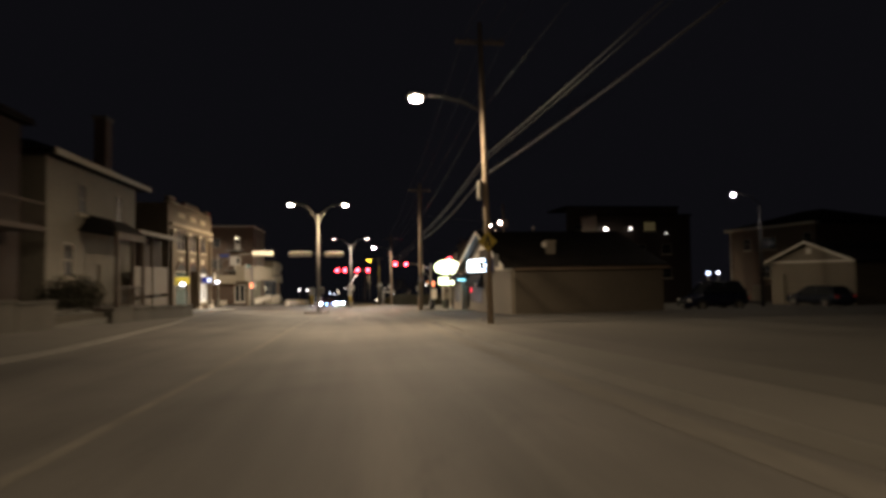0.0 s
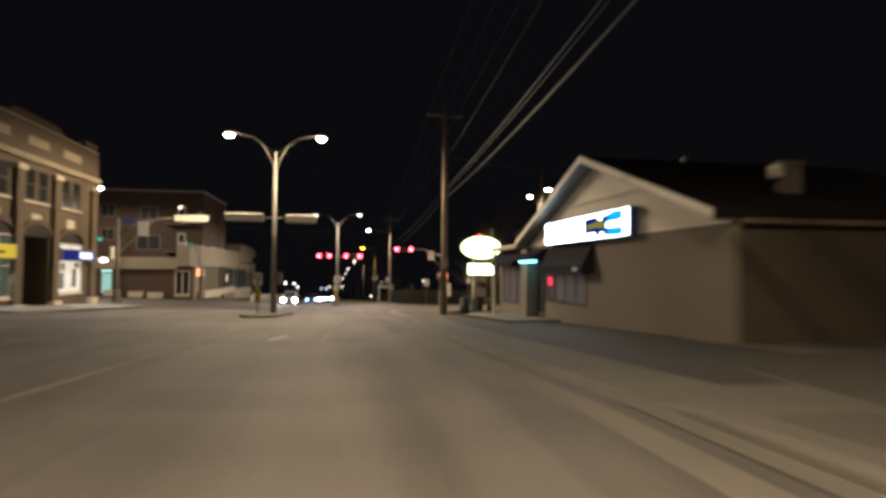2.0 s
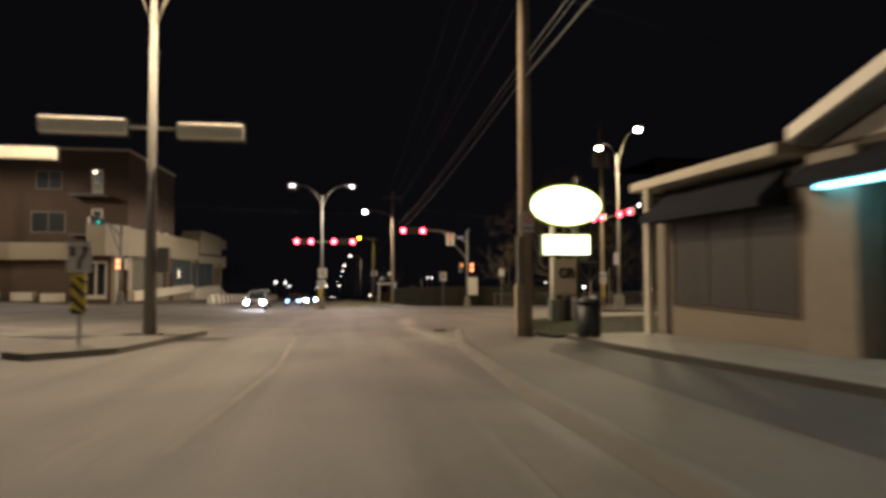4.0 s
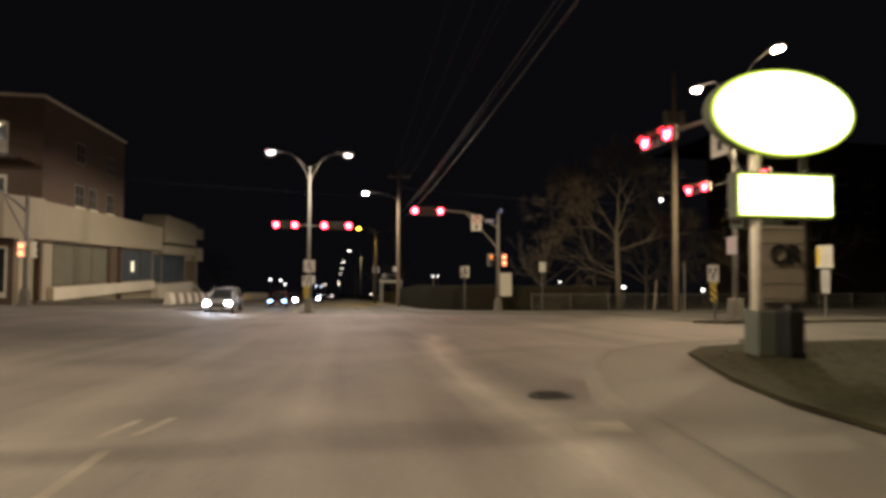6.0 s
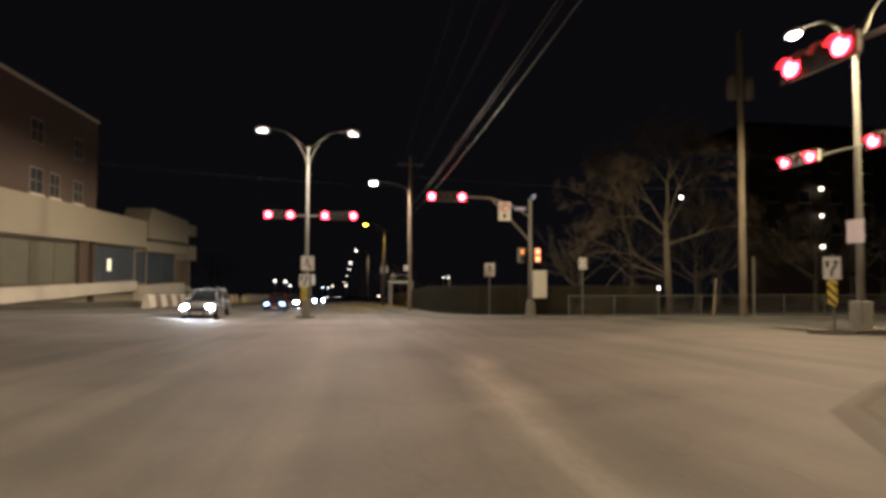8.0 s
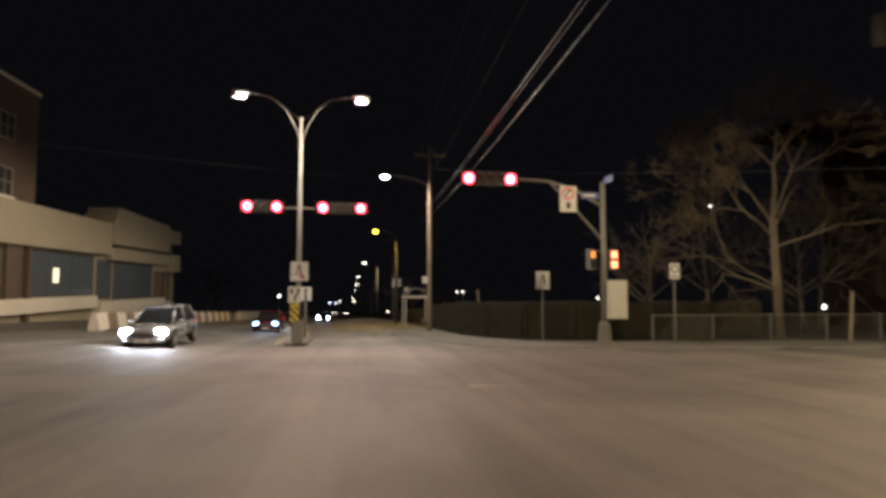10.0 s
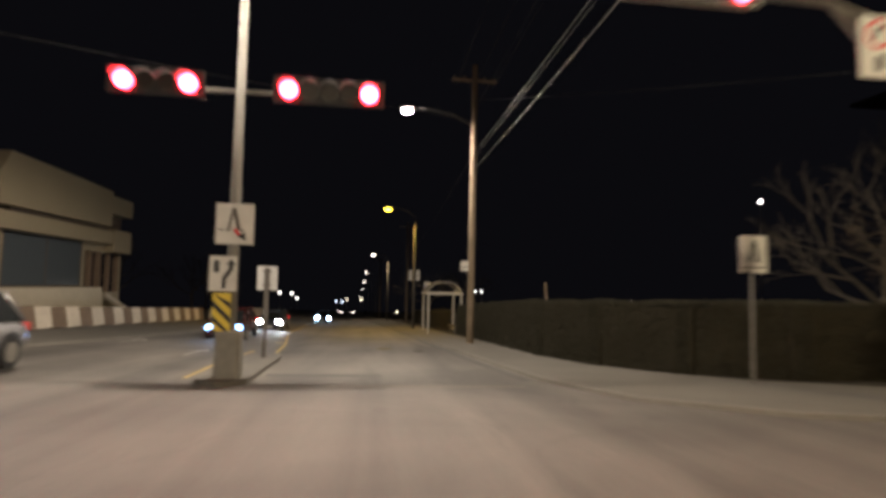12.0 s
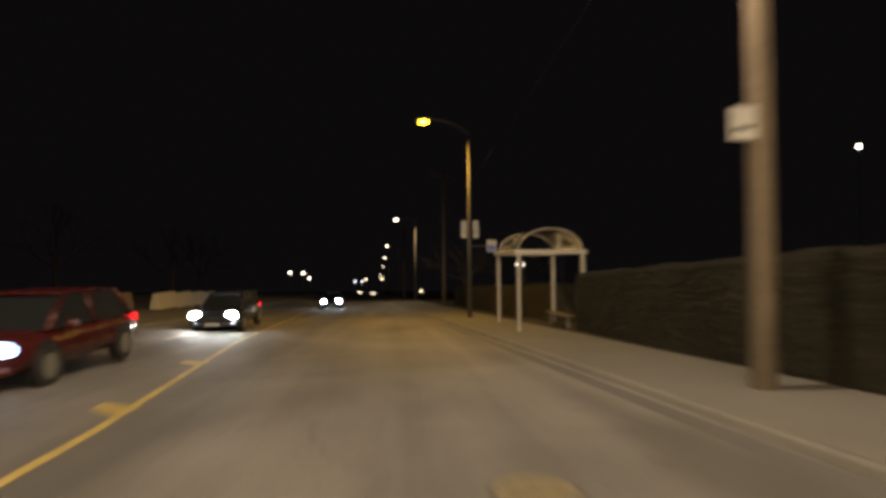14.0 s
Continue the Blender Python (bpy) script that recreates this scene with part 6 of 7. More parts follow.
part("fascia_band", box(B(), X - 0.2, X + 0.45, 85.0, 106.9, 0.62, 2.85, 0.04), FASCIA, sh, "wide buff fascia band", at=O)
part("fascia_corner", prism(B(), [(X + 0.45, 84.998), (X - 0.5, 82.75), (X - 1.8, 82.75), (X - 1.8, 84.998)], "z", 0.62, 2.95), FASCIA, sh, at=O)
part("fascia_band", box(B(), -30, X - 1.81, 82.75, 83.298, 0.3, 1.55, 0.03), FASCIA, sh, at=O)
part("shop_roof", box(B(), -30, X - 0.25, 83.7, 84.85, 0.64, 1.3), ROOFING, sh, at=O)
part("shop_roof", box(B(), -20, X - 0.25, 97.4, 121.8, 0.64, 2.5), ROOFING, sh, at=O)
part("raised_fascia", prism(B(), [(106.91, 1.45), (106.91, 3.0), (107.6, 4.08), (118.8, 3.85), (118.8, 1.5)], "x", X - 1.5, X + 0.6), FASCIA, sh, "raised buff fascia panel", at=O)
part("slot_shadow", box(B(), X - 0.1, X + 0.3, 108.2, 118.9, 1.2, 1.44), BROWN_WOOD, sh, at=O)
part("lower_band", box(B(), X - 0.2, X + 0.5, 106.91, 119.4, 0.32, 1.19, 0.03), FASCIA, sh, at=O)
part("end_block", box(B(), X - 2, X + 0.55, 118.9, 122.3, 2.4, 3.6, 0.03), FASCIA, sh, at=O)
part("end_block", box(B(), X - 2, X + 0.55, 119.41, 122.3, -0.2, 1.35, 0.03), FASCIA, sh, at=O)
part("end_recess", box(B(), X - 2, X - 0.2, 118.9, 122.2, 1.36, 2.39), BROWN_WOOD, sh, at=O)
part("plinth", box(B(), X + 0.003, X + 0.35, 86.5, 105.2, -2.95, -2.15, 0.03), STONE, sh, "pale plinth below the windows", at=O)
part("plinth", box(B(), X + 0.003, X + 0.6, 105.25, 118.0, -4.2, -2.55, 0.03), STONE, sh, at=O)
part("pier", box(B(), X + 0.003, X + 0.2, 95.25, 96.55, -3.0, 0.6, 0.02), BRICK_RED, sh, "red brick pier", at=O)
for y0, y1, z0, z1, n in ((87.0, 95.2, -2.1, 0.5, 2), (96.6, 105.2, -2.1, 0.5, 2), (105.6, 108.0, -2.4, 0.3, 0), (108.3, 116.2, -2.5, 0.3, 1)):
    window(sh, "x", X, y0, y1, z0, z1, O, BROWN_WOOD, GLASS_GREY if y0 > 96 else CURTAIN, False, n, 0, 1)
part("recess_wall", box(B(), X - 1.3, X - 1.2, 116.4, 122.0, -5.6, -0.2), BRICK_DARK, sh, "dark wall of the end entrance", at=O)
for y in (117.6, 118.9, 120.3, 121.6):
    part("column", box(B(), X - 0.3, X - 0.05, y - 0.14, y + 0.14, -5.6, -0.21, 0.01), BLOCK_DARK, sh, "brown entrance column", at=O)
part("ramp_rail", prism(B(), [(118.4, -3.2), (121.9, -4.3), (121.9, -4.0), (118.4, -2.9)], "x", X + 0.62, X + 0.7), BLOCK_PALE, sh, "pale sloping ramp parapet", at=O)
dr = part("door", box(B(), -22.2, -21.0, Y + 0.1, Y + 0.15, -2.4, 0.2), GALV, sh, "lit teal glazed door", at=O)
part("pane", box(B(), -22.05, -21.15, Y + 0.08, Y + 0.095, -2.2, -0.15), WINDOW_TEAL, dr, at=O)
part("lamp_strip", box(B(), -22.1, -21.1, Y - 0.02, Y + 0.06, 0.02, 0.17), glow("teal_strip", (0.6, 1.0, 0.9), 1.6), sh, at=O)
dr = part("door", wall_with_holes("y", Y + 0.05, 0.06, -14.9, -13.36, -2.6, 0.2, [(-14.75, -14.2, -2.3, 0.05), (-14.05, -13.5, -2.3, 0.05)]), PALE_SIDING, sh, "pale double shop door", at=O)
for x in (-14.75, -14.05):
    part("pane", box(B(), x, x + 0.55, Y + 0.07, Y + 0.09, -2.3, 0.05), GLASS, dr, at=O)
part("inside_lamp", box(B(), X - 0.02, X + 0.006, 100.1, 100.75, -1.3, -0.45), glow("window_lamp", (1.0, 0.85, 0.55), 1.6), sh, "small lit lamp behind the window", at=O)
for k, x in enumerate((-20.6, -18.3, -16.4)):
    t = thing("planter", x, 82.0, gz(x, 82.0) + 0.12, "pale concrete planter box before the shop", "planter", 0, "planters")
    part("trough", box(B(), -0.7, 0.7, -0.3, 0.3, 0, 0.62, 0.03), STONE, t)
    part("soil", box(B(), -0.62, 0.62, -0.23, 0.23, 0.622, 0.64), SOIL, t)

# ---- blocks along the far pavement ----
bar = thing("road_barrier", -8.9, 112, gz(-8.9, 112) + 0.12, "row of alternating white and dark concrete barrier blocks", "barrier")
n = 26
for k in range(n):
    y = 96.5 + k * 1.28
    x = -8.75 - 0.012 * k
    pale = k % 2 == 0
    bm = prism(B(), [(-0.3, 0), (0.3, 0), (0.26, 0.3), (0.14, 0.92), (-0.14, 0.92), (-0.26, 0.3)], "y", -0.62, 0.62, 0.015)
    ob = part("barrier_block", bm, BLOCK_PALE if pale else BLOCK_DARK, bar, "white painted block" if pale else "dark block")
    ob.location = (x + 8.9, y - 112, gz(x, y) - gz(-8.9, 112))
bar = thing("road_barrier", -9.8, 150, gz(-9.8, 150) + 0.12, "continuous pale concrete barrier along the street", "barrier")
for k in range(9):
    y = 134 + k * 3.05
    x = -9.0 - 0.05 * k
    bm = prism(B(), [(-0.3, 0), (0.3, 0), (0.26, 0.3), (0.12, 0.95), (-0.12, 0.95), (-0.26, 0.3)], "y", -1.5, 1.5, 0.015)
    ob = part("barrier_block", bm, STONE, bar)
    ob.location = (x + 9.8, y - 150, gz(x, y) - gz(-9.8, 150))

# ---- bus shelter ----
t = thing("bus_shelter", 10.05, 117.8, gz(10.05, 117.8) + 0.12, "white-framed glass bus shelter with an arched roof", "bus shelter")
H, W2, L2 = 2.62, 1.1, 1.75
for x in (-W2, W2):
    for y in (-L2, L2):
        part("post", box(B(), x - 0.05, x + 0.05, y - 0.05, y + 0.05, 0, H, 0.01), SHELTER_PAINT, t)
for y in (-L2, L2):
    part("beam", box(B(), -W2 - 0.15, W2 + 0.15, y - 0.06, y + 0.06, H, H + 0.14, 0.02), SHELTER_PAINT, t)
    pts = [(W2 * math.cos(radians(a)), y, H + 0.14 + 0.72 * math.sin(radians(a))) for a in range(0, 181, 15)]
    part("arch_rib", tube(B(), pts, 0.02, 6), SHELTER_PAINT, t)
for x in (-W2, W2):
    part("beam", box(B(), x - 0.06, x + 0.06, -L2 + 0.06, L2 - 0.06, H, H + 0.14, 0.02), SHELTER_PAINT, t)
ROOF_GLASS = glass_mat("clear_dome", (0.8, 0.8, 0.78), 0.12)
ROOF_GLASS.node_tree.nodes["Principled BSDF"].inputs["Transmission Weight"].default_value = 1.0
ROOF_GLASS.node_tree.nodes["Principled BSDF"].inputs["IOR"].default_value = 1.08
bm = B()
rows = []
for y in (-L2, 0, L2):
    rows.append([bm.verts.new(((W2 - 0.02) * math.cos(radians(a)), y, H + 0.15 + 0.7 * math.sin(radians(a)))) for a in range(0, 181, 15)])
for r0, r1 in zip(rows, rows[1:]):
    for k in range(len(r0) - 1):
        bm.faces.new((r0[k], r0[k + 1], r1[k + 1], r1[k]))
bmesh.ops.solidify(bm, geom=list(bm.faces), thickness=0.012)
DOME = part("roof_dome", bm, ROOF_GLASS, t, "clear plastic barrel roof", True)
DOME.visible_shadow = False
CLEAR = bpy.data.materials.new("clear_glass")
CLEAR.use_nodes = True
cb = CLEAR.node_tree.nodes["Principled BSDF"]
cb.inputs["Transmission Weight"].default_value, cb.inputs["Roughness"].default_value, cb.inputs["IOR"].default_value = 1.0, 0.02, 1.1
for y in (-0.58, 0.58):
    part("glass_pane", box(B(), W2 - 0.008, W2 + 0.008, y - 0.5, y + 0.5, 0.2, H - 0.1), CLEAR, t).visible_shadow = False
part("glass_pane", box(B(), -0.9, 0.9, L2 - 0.008, L2 + 0.008, 0.2, H - 0.1), CLEAR, t).visible_shadow = False
bench = part("bench", box(B(), W2 - 0.5, W2 - 0.1, -1.2, 1.2, 0.42, 0.47, 0.01), BROWN_WOOD, t)
for y in (-1.0, 1.0):
    part("bench_leg", box(B(), W2 - 0.34, W2 - 0.26, y - 0.03, y + 0.03, 0, 0.42), GALV, bench)


# ---- cars ----
def loft(bm, stations, n=20, power=3.4):
    """A rounded hull through cross-sections: y, half width, lower and upper z."""
    rings = []
    for y, hw, z0, z1 in stations:
        mid, h, ring = (z0 + z1) / 2, (z1 - z0) / 2, []
        for k in range(n):
            c, q = math.cos(2 * math.pi * k / n), math.sin(2 * math.pi * k / n)
            ring.append(bm.verts.new((hw * math.copysign(abs(c) ** (2 / power), c), y, mid + h * math.copysign(abs(q) ** (2 / power), q))))
        rings.append(ring)
    for p, q in zip(rings, rings[1:]):
        for k in range(n):
            bm.faces.new((p[k], p[(k + 1) % n], q[(k + 1) % n], q[k]))
    bm.faces.new(rings[0][::-1])
    bm.faces.new(rings[-1])
    bmesh.ops.recalc_face_normals(bm, faces=bm.faces)
    return bm


def car(x, y, rz, paint, head, tall, label, tail=None):
    """A parked or waiting car, nose along its own -y."""
    t = thing("car", x, y, gz(x, y) + 0.004, label, "car", rz)
    roof, belt = tall, tall * 0.6
    hull = [(-2.3, 0.62, 0.36, 0.66), (-2.22, 0.78, 0.26, 0.78), (-1.95, 0.86, 0.22, 0.88), (-1.15, 0.89, 0.2, belt), (0.2, 0.9, 0.2, belt + 0.03), (1.7, 0.89, 0.22, belt + 0.05), (2.1, 0.85, 0.27, belt + 0.02), (2.26, 0.76, 0.34, belt - 0.08)]
    body = part("body", loft(B(), hull), paint, t, "", True)
    low = [(sx * 0.76, yy, belt - 0.03) for sx, yy in ((-1, -1.2), (1, -1.2), (1, 2.05), (-1, 2.05))]
    top = [(sx * 0.58, yy, roof - 0.04) for sx, yy in ((-1, -0.35), (1, -0.35), (1, 1.6), (-1, 1.6))]
    bm = B()
    v = [bm.verts.new(p) for p in low + top]
    for f in ((3, 2, 1, 0), (4, 5, 6, 7), (0, 1, 5, 4), (1, 2, 6, 5), (2, 3, 7, 6), (3, 0, 4, 7)):
        bm.faces.new([v[k] for k in f])
    bmesh.ops.bevel(bm, geom=list(bm.edges), offset=0.03, segments=2, affect="EDGES", profile=0.5)
    part("glazing", bm, GLASS, t, "dark car glass")
    part("roof", loft(B(), [(-0.48, 0.5, roof - 0.07, roof - 0.02), (-0.3, 0.6, roof - 0.08, roof), (0.6, 0.62, roof - 0.08, roof + 0.02), (1.5, 0.6, roof - 0.09, roof), (1.68, 0.5, roof - 0.1, roof - 0.04)]), paint, t, "", True)
    for s in (-1, 1):
        for (ya, yb) in ((-1.22, -0.38), (0.42, 0.42), (2.06, 1.62)):
            part("pillar", tube(B(), [(s * 0.765, ya, belt - 0.02), (s * 0.59, yb, roof - 0.05)], [0.05, 0.04], 8), paint, t, "", True)
        part("mirror", loft(B(), [(-0.92, 0.05, belt + 0.02, belt + 0.1), (-0.88, 0.09, belt - 0.01, belt + 0.13), (-0.78, 0.09, belt, belt + 0.13)]), paint, t, "", True).location.x = s * 0.96
        bm = B()
        bmesh.ops.create_uvsphere(bm, u_segments=14, v_segments=8, radius=0.15, matrix=Matrix.Translation((s * 0.62, -2.2, 0.68)) @ Matrix.Diagonal((1.5, 0.6, 0.85, 1)))
        part("headlight", bm, head, t, "headlight", True)
        part("tail_light", box(B(), s * 0.58, s * 0.8, 2.16, 2.27, 0.72, 0.9, 0.02), tail or SIGN_RED, t)
        for yy in (-0.35, 0.75):
            part("door_handle", box(B(), s * 0.885, s * 0.915, yy, yy + 0.16, belt - 0.16, belt - 0.13, 0.008), paint, t)
        part("door_gap", box(B(), s * 0.896, s * 0.904, 0.38, 0.392, 0.3, belt - 0.05), BLACK, t)
        for yy in (-1.4, 1.4):
            part("wheel_arch", disc(B(), (s * 0.86, yy, 0.36), 0.39, "x", 0.075, 28), BLACK, t)
            wh = part("wheel", disc(B(), (s * 0.82, yy, 0.33), 0.33, "x", 0.2, 28), RUBBER, t)
            rim = part("rim", disc(B(), (s * 0.925, yy, 0.33), 0.21, "x", 0.02, 20), GALV, wh)
    part("grille", box(B(), -0.45, 0.45, -2.33, -2.24, 0.5, 0.64, 0.02), BLACK, t)
    part("bumper", loft(B(), [(-2.38, 0.6, 0.3, 0.44), (-2.3, 0.8, 0.27, 0.47), (-2.1, 0.86, 0.27, 0.47)]), paint, t, "", True)
    part("number_plate", box(B(), -0.25, 0.25, -2.395, -2.385, 0.32, 0.42), SIGN_WHITE, t)
    return t


car(-3.4, 89.6, 0, CAR_SILVER, HEAD_WHITE, 1.62, "silver hatchback waiting at the crossing, headlights lit")
car(-0.35, 150, 3, CAR_DARK, HEAD_COLD, 1.5, "dark car far down the street with bluish headlights")
car(-1.8, 108.4, 1, CAR_RED, HEAD_BLUE, 1.5, "dark red car driving with bluish headlights lit", TAIL_ON)
car(-1.75, 121.0, 1, CAR_DARK, HEAD_WHITE, 1.45, "dark car driving behind with white headlights lit", TAIL_ON)
car(26.7, 31.5, -90, CAR_NAVY, SIGN_WHITE, 2.0, "dark blue parked van on the unlit lot")
car(34.4, 30.6, 180, CAR_DARK, LENS_OFF, 1.5, "dark car parked before the garage")
for x, y, power, colour in ((-3.4, 87.1, 110, (0.85, 0.93, 1.0)), (-1.8, 105.9, 90, (0.3, 0.55, 1.0)), (-1.75, 118.5, 70, (0.85, 0.93, 1.0))):
    hl = bpy.data.lights.new("headlight_beam", "SPOT")
    hl.energy, hl.color, hl.spot_size, hl.spot_blend, hl.shadow_soft_size = power, colour, radians(70), 0.6, 0.1
    ob = new("headlight_beam", hl)
    ob.matrix_basis = look((x, y, gz(x, y) + 0.68), (x + 0.2, y - 12, gz(x, y - 12) - 0.4))


# ---- hedge, trees, fence ----
rng = np.random.default_rng(7)


def leaf_mesh(name, centres, size, material, parent, label=""):
    """Many small two-triangle leaves scattered at centres, joined into one mesh."""
    n = len(centres)
    a = rng.normal(size=(n, 3))
    a /= np.linalg.norm(a, axis=1)[:, None]
    b = rng.normal(size=(n, 3))
    b -= a * (a * b).sum(1)[:, None]
    b /= np.linalg.norm(b, axis=1)[:, None]
    s = size * rng.uniform(0.6, 1.4, (n, 1))
    quads = np.stack([centres - a * s, centres - b * s * 0.5, centres + a * s, centres + b * s * 0.5], 1).reshape(-1, 3)
    me = bpy.data.meshes.new(name)
    me.from_pydata(quads.tolist(), [], np.arange(4 * n).reshape(-1, 4).tolist())
    me.materials.append(material)
    ob = new(name, me)
    if parent is not None:
        ob.parent = parent
    if label:
        ob["label"] = label
    return ob


def top_at(x, y, high):
    """The hedge is clipped a little lower round the corner."""
    return high - 0.1 * min(max((99.0 - y) / 6.0, 0.0), 1.0)


def hedge_run(pts, high, deep, per_metre):
    """A clipped hedge along points: a dark core with a shell of small leaves, uneven on top."""
    x0, y0 = pts[0]
    base = gz(x0, y0)
    core, leaves = B(), []
    for (xa, ya), (xb, yb) in zip(pts, pts[1:]):
        d = Vector((xb - xa, yb - ya))
        long = d.length
        d.normalize()
        xa, ya, long = xa - d.x * 0.35, ya - d.y * 0.35, long + 0.7
        n = Vector((-d.y, d.x))
        steps = max(1, int(long / 0.8))
        for k in range(steps):
            ca, cb = k / steps, (k + 1) / steps
            p, q = Vector((xa, ya)) + d * long * ca, Vector((xa, ya)) + d * long * cb
            h = top_at(p.x, p.y, high) * (1 + 0.03 * noise.noise(Vector((p.x, p.y, 0)) * 0.6)) - 0.08
            w = deep / 2 - 0.06
            lo = [(p + n * w), (p - n * w), (q - n * w), (q + n * w)]
            vb = [core.verts.new((v.x, v.y, gz(v.x, v.y))) for v in lo]
            vt = [core.verts.new((v.x, v.y, gz(v.x, v.y) + h)) for v in lo]
            core.faces.new(vt)
            for i in range(4):
                core.faces.new((vb[i], vb[(i + 1) % 4], vt[(i + 1) % 4], vt[i]))
        m = int(long * per_metre)
        u = rng.uniform(0, long, m)
        pick = rng.uniform(0, 1, m)
        side = np.where(pick < 0.42, -1, np.where(pick < 0.7, 1, 0))
        tall = np.array([top_at(xa + d.x * a, ya + d.y * a, high) for a in u])
        z = np.where(side == 0, tall, rng.uniform(0.05, 1, m) * tall)
        off = np.where(side == 0, rng.uniform(-1, 1, m) * deep / 2, side * deep / 2)
        xs, ys = xa + d.x * u + n.x * off, ya + d.y * u + n.y * off
        bump = np.array([noise.noise(Vector((a, b, c)) * 0.9) for a, b, c in zip(xs, ys, z)]) * 0.07
        xs, ys = xs + n.x * np.sign(side) * bump, ys + n.y * np.sign(side) * bump
        z = z + np.where(side == 0, bump * 1.2, 0) + np.array([gz(a, b) for a, b in zip(xs, ys)])
        c = np.stack([xs, ys, z], 1) + rng.normal(size=(m, 3)) * 0.028
        leaves.append(c - np.array([x0, y0, base]))
    t = thing("hedge", x0, y0, base, "tall clipped dark hedge behind the pavement", "hedge", kind="stuff")
    part("core", core, HEDGE_CORE, t, at=(x0, y0, base))
    leaf_mesh("foliage", np.concatenate(leaves), 0.03, LEAF, t)


hedge_run([(11.4, 115.5), (11.35, 97.5), (11.9, 94.0), (13.1, 91.7), (15.0, 90.4), (19.0, 90.1), (24, 90.2)], 1.95, 1.1, 4600)
hedge_run([(11.3, 150), (11.9, 121)], 1.7, 1.2, 500)


def tree(x, y, height, spread, seed, depth=5, trunk=0.16, label="bare leafless tree with a spreading crown", low=0.35, limbs=(), limb_bark=None):
    """A leafless tree: tapered trunk, forking limbs and fine twigs."""
    r = random.Random(seed)
    t = thing("tree", x, y, gz(x, y) + 0.1, label, "tree", 0, "bare trees")
    trunk_bm, limb_bm, twig_bm = B(), B(), B()
    lean = Vector((r.uniform(-0.06, 0.06), r.uniform(-0.06, 0.06), 1))
    top = lean * height * low
    tube(trunk_bm, [(0, 0, -0.15), lean * height * low * 0.4, top], [trunk * 1.25, trunk, trunk * 0.85], 9)

    def grow(p, way, long, rad, level):
        mid = p + way * long * 0.5 + Vector((r.uniform(-1, 1), r.uniform(-1, 1), r.uniform(-0.4, 0.8))) * long * 0.08
        end = mid + (way + Vector((0, 0, 0.12 * r.uniform(-0.6, 1)))).normalized() * long * 0.5
        bm, n = (limb_bm, 6) if level <= 2 else (twig_bm, 3)
        tube(bm, [p, mid, end], [rad, rad * 0.8, rad * 0.6], n, False)
        if level >= depth:
            return
        for k in range(r.choice((2, 3, 3)) if level < 4 else 3):
            axis = Vector((r.gauss(0, 1), r.gauss(0, 1), r.gauss(0, 1))).normalized()
            w = (way + axis * r.uniform(0.45, 0.85) * spread).normalized()
            at = p.lerp(end, r.uniform(0.55, 1.0)) if k else end
            grow(at, w, long * r.uniform(0.58, 0.8), max(rad * 0.58, 0.006), level + 1)

    for up, way, long, rad in limbs:
        grow(lean * up, Vector(way).normalized(), long, rad, 1)
    for k in range(0 if limbs else r.choice((4, 5))):
        a = 2 * math.pi * (k + r.random() * 0.6) / 4.5
        way = Vector((math.cos(a) * spread, math.sin(a) * spread, r.uniform(0.25, 0.9))).normalized()
        grow(top * r.uniform(0.75, 1.0), way, height * 0.3, trunk * 0.55, 1)
    grow(top, lean.normalized(), height * 0.26, trunk * 0.7, 1)
    part("trunk", trunk_bm, limb_bark or BARK, t, smooth=True)
    crown = part("crown", limb_bm, limb_bark or BARK, t, smooth=True)
    tagged(part("brushwood", twig_bm, limb_bark or TWIG, crown), kind="stuff")
    return t


tree(24.7, 88.9, 10.0, 1.1, 3, 8, 0.19, "bare tree with wide spreading limbs by the fence", 0.58,
     [(2.3, (-1, -0.1, 0.28), 3.0, 0.075), (2.5, (-0.8, 0.4, 0.6), 2.6, 0.06), (4.4, (1, -0.1, 0.3), 3.2, 0.075), (4.8, (-0.9, -0.3, 0.45), 2.8, 0.07), (5.2, (0.7, 0.4, 0.7), 2.4, 0.06), (5.5, (-0.4, 0.3, 0.9), 2.4, 0.06), (5.7, (0.25, -0.3, 1), 2.6, 0.07)])
# grove trees take the bark whose colour holds the dimness
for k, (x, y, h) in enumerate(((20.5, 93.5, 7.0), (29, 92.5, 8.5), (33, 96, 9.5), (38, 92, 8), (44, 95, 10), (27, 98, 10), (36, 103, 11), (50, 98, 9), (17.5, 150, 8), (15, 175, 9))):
    tree(x, y, h, 0.9, 20 + k, 5, 0.14, "bare leafless tree in the dark grove", 0.3, limb_bark=BARK_DIM)
for k, (x, y, h) in enumerate(((-24, 150, 9), (-22, 172, 9), (-26, 195, 11))):
    tree(x, y, h, 0.9, 50 + k, 5, 0.14, "bare leafless tree along the far street", 0.3)

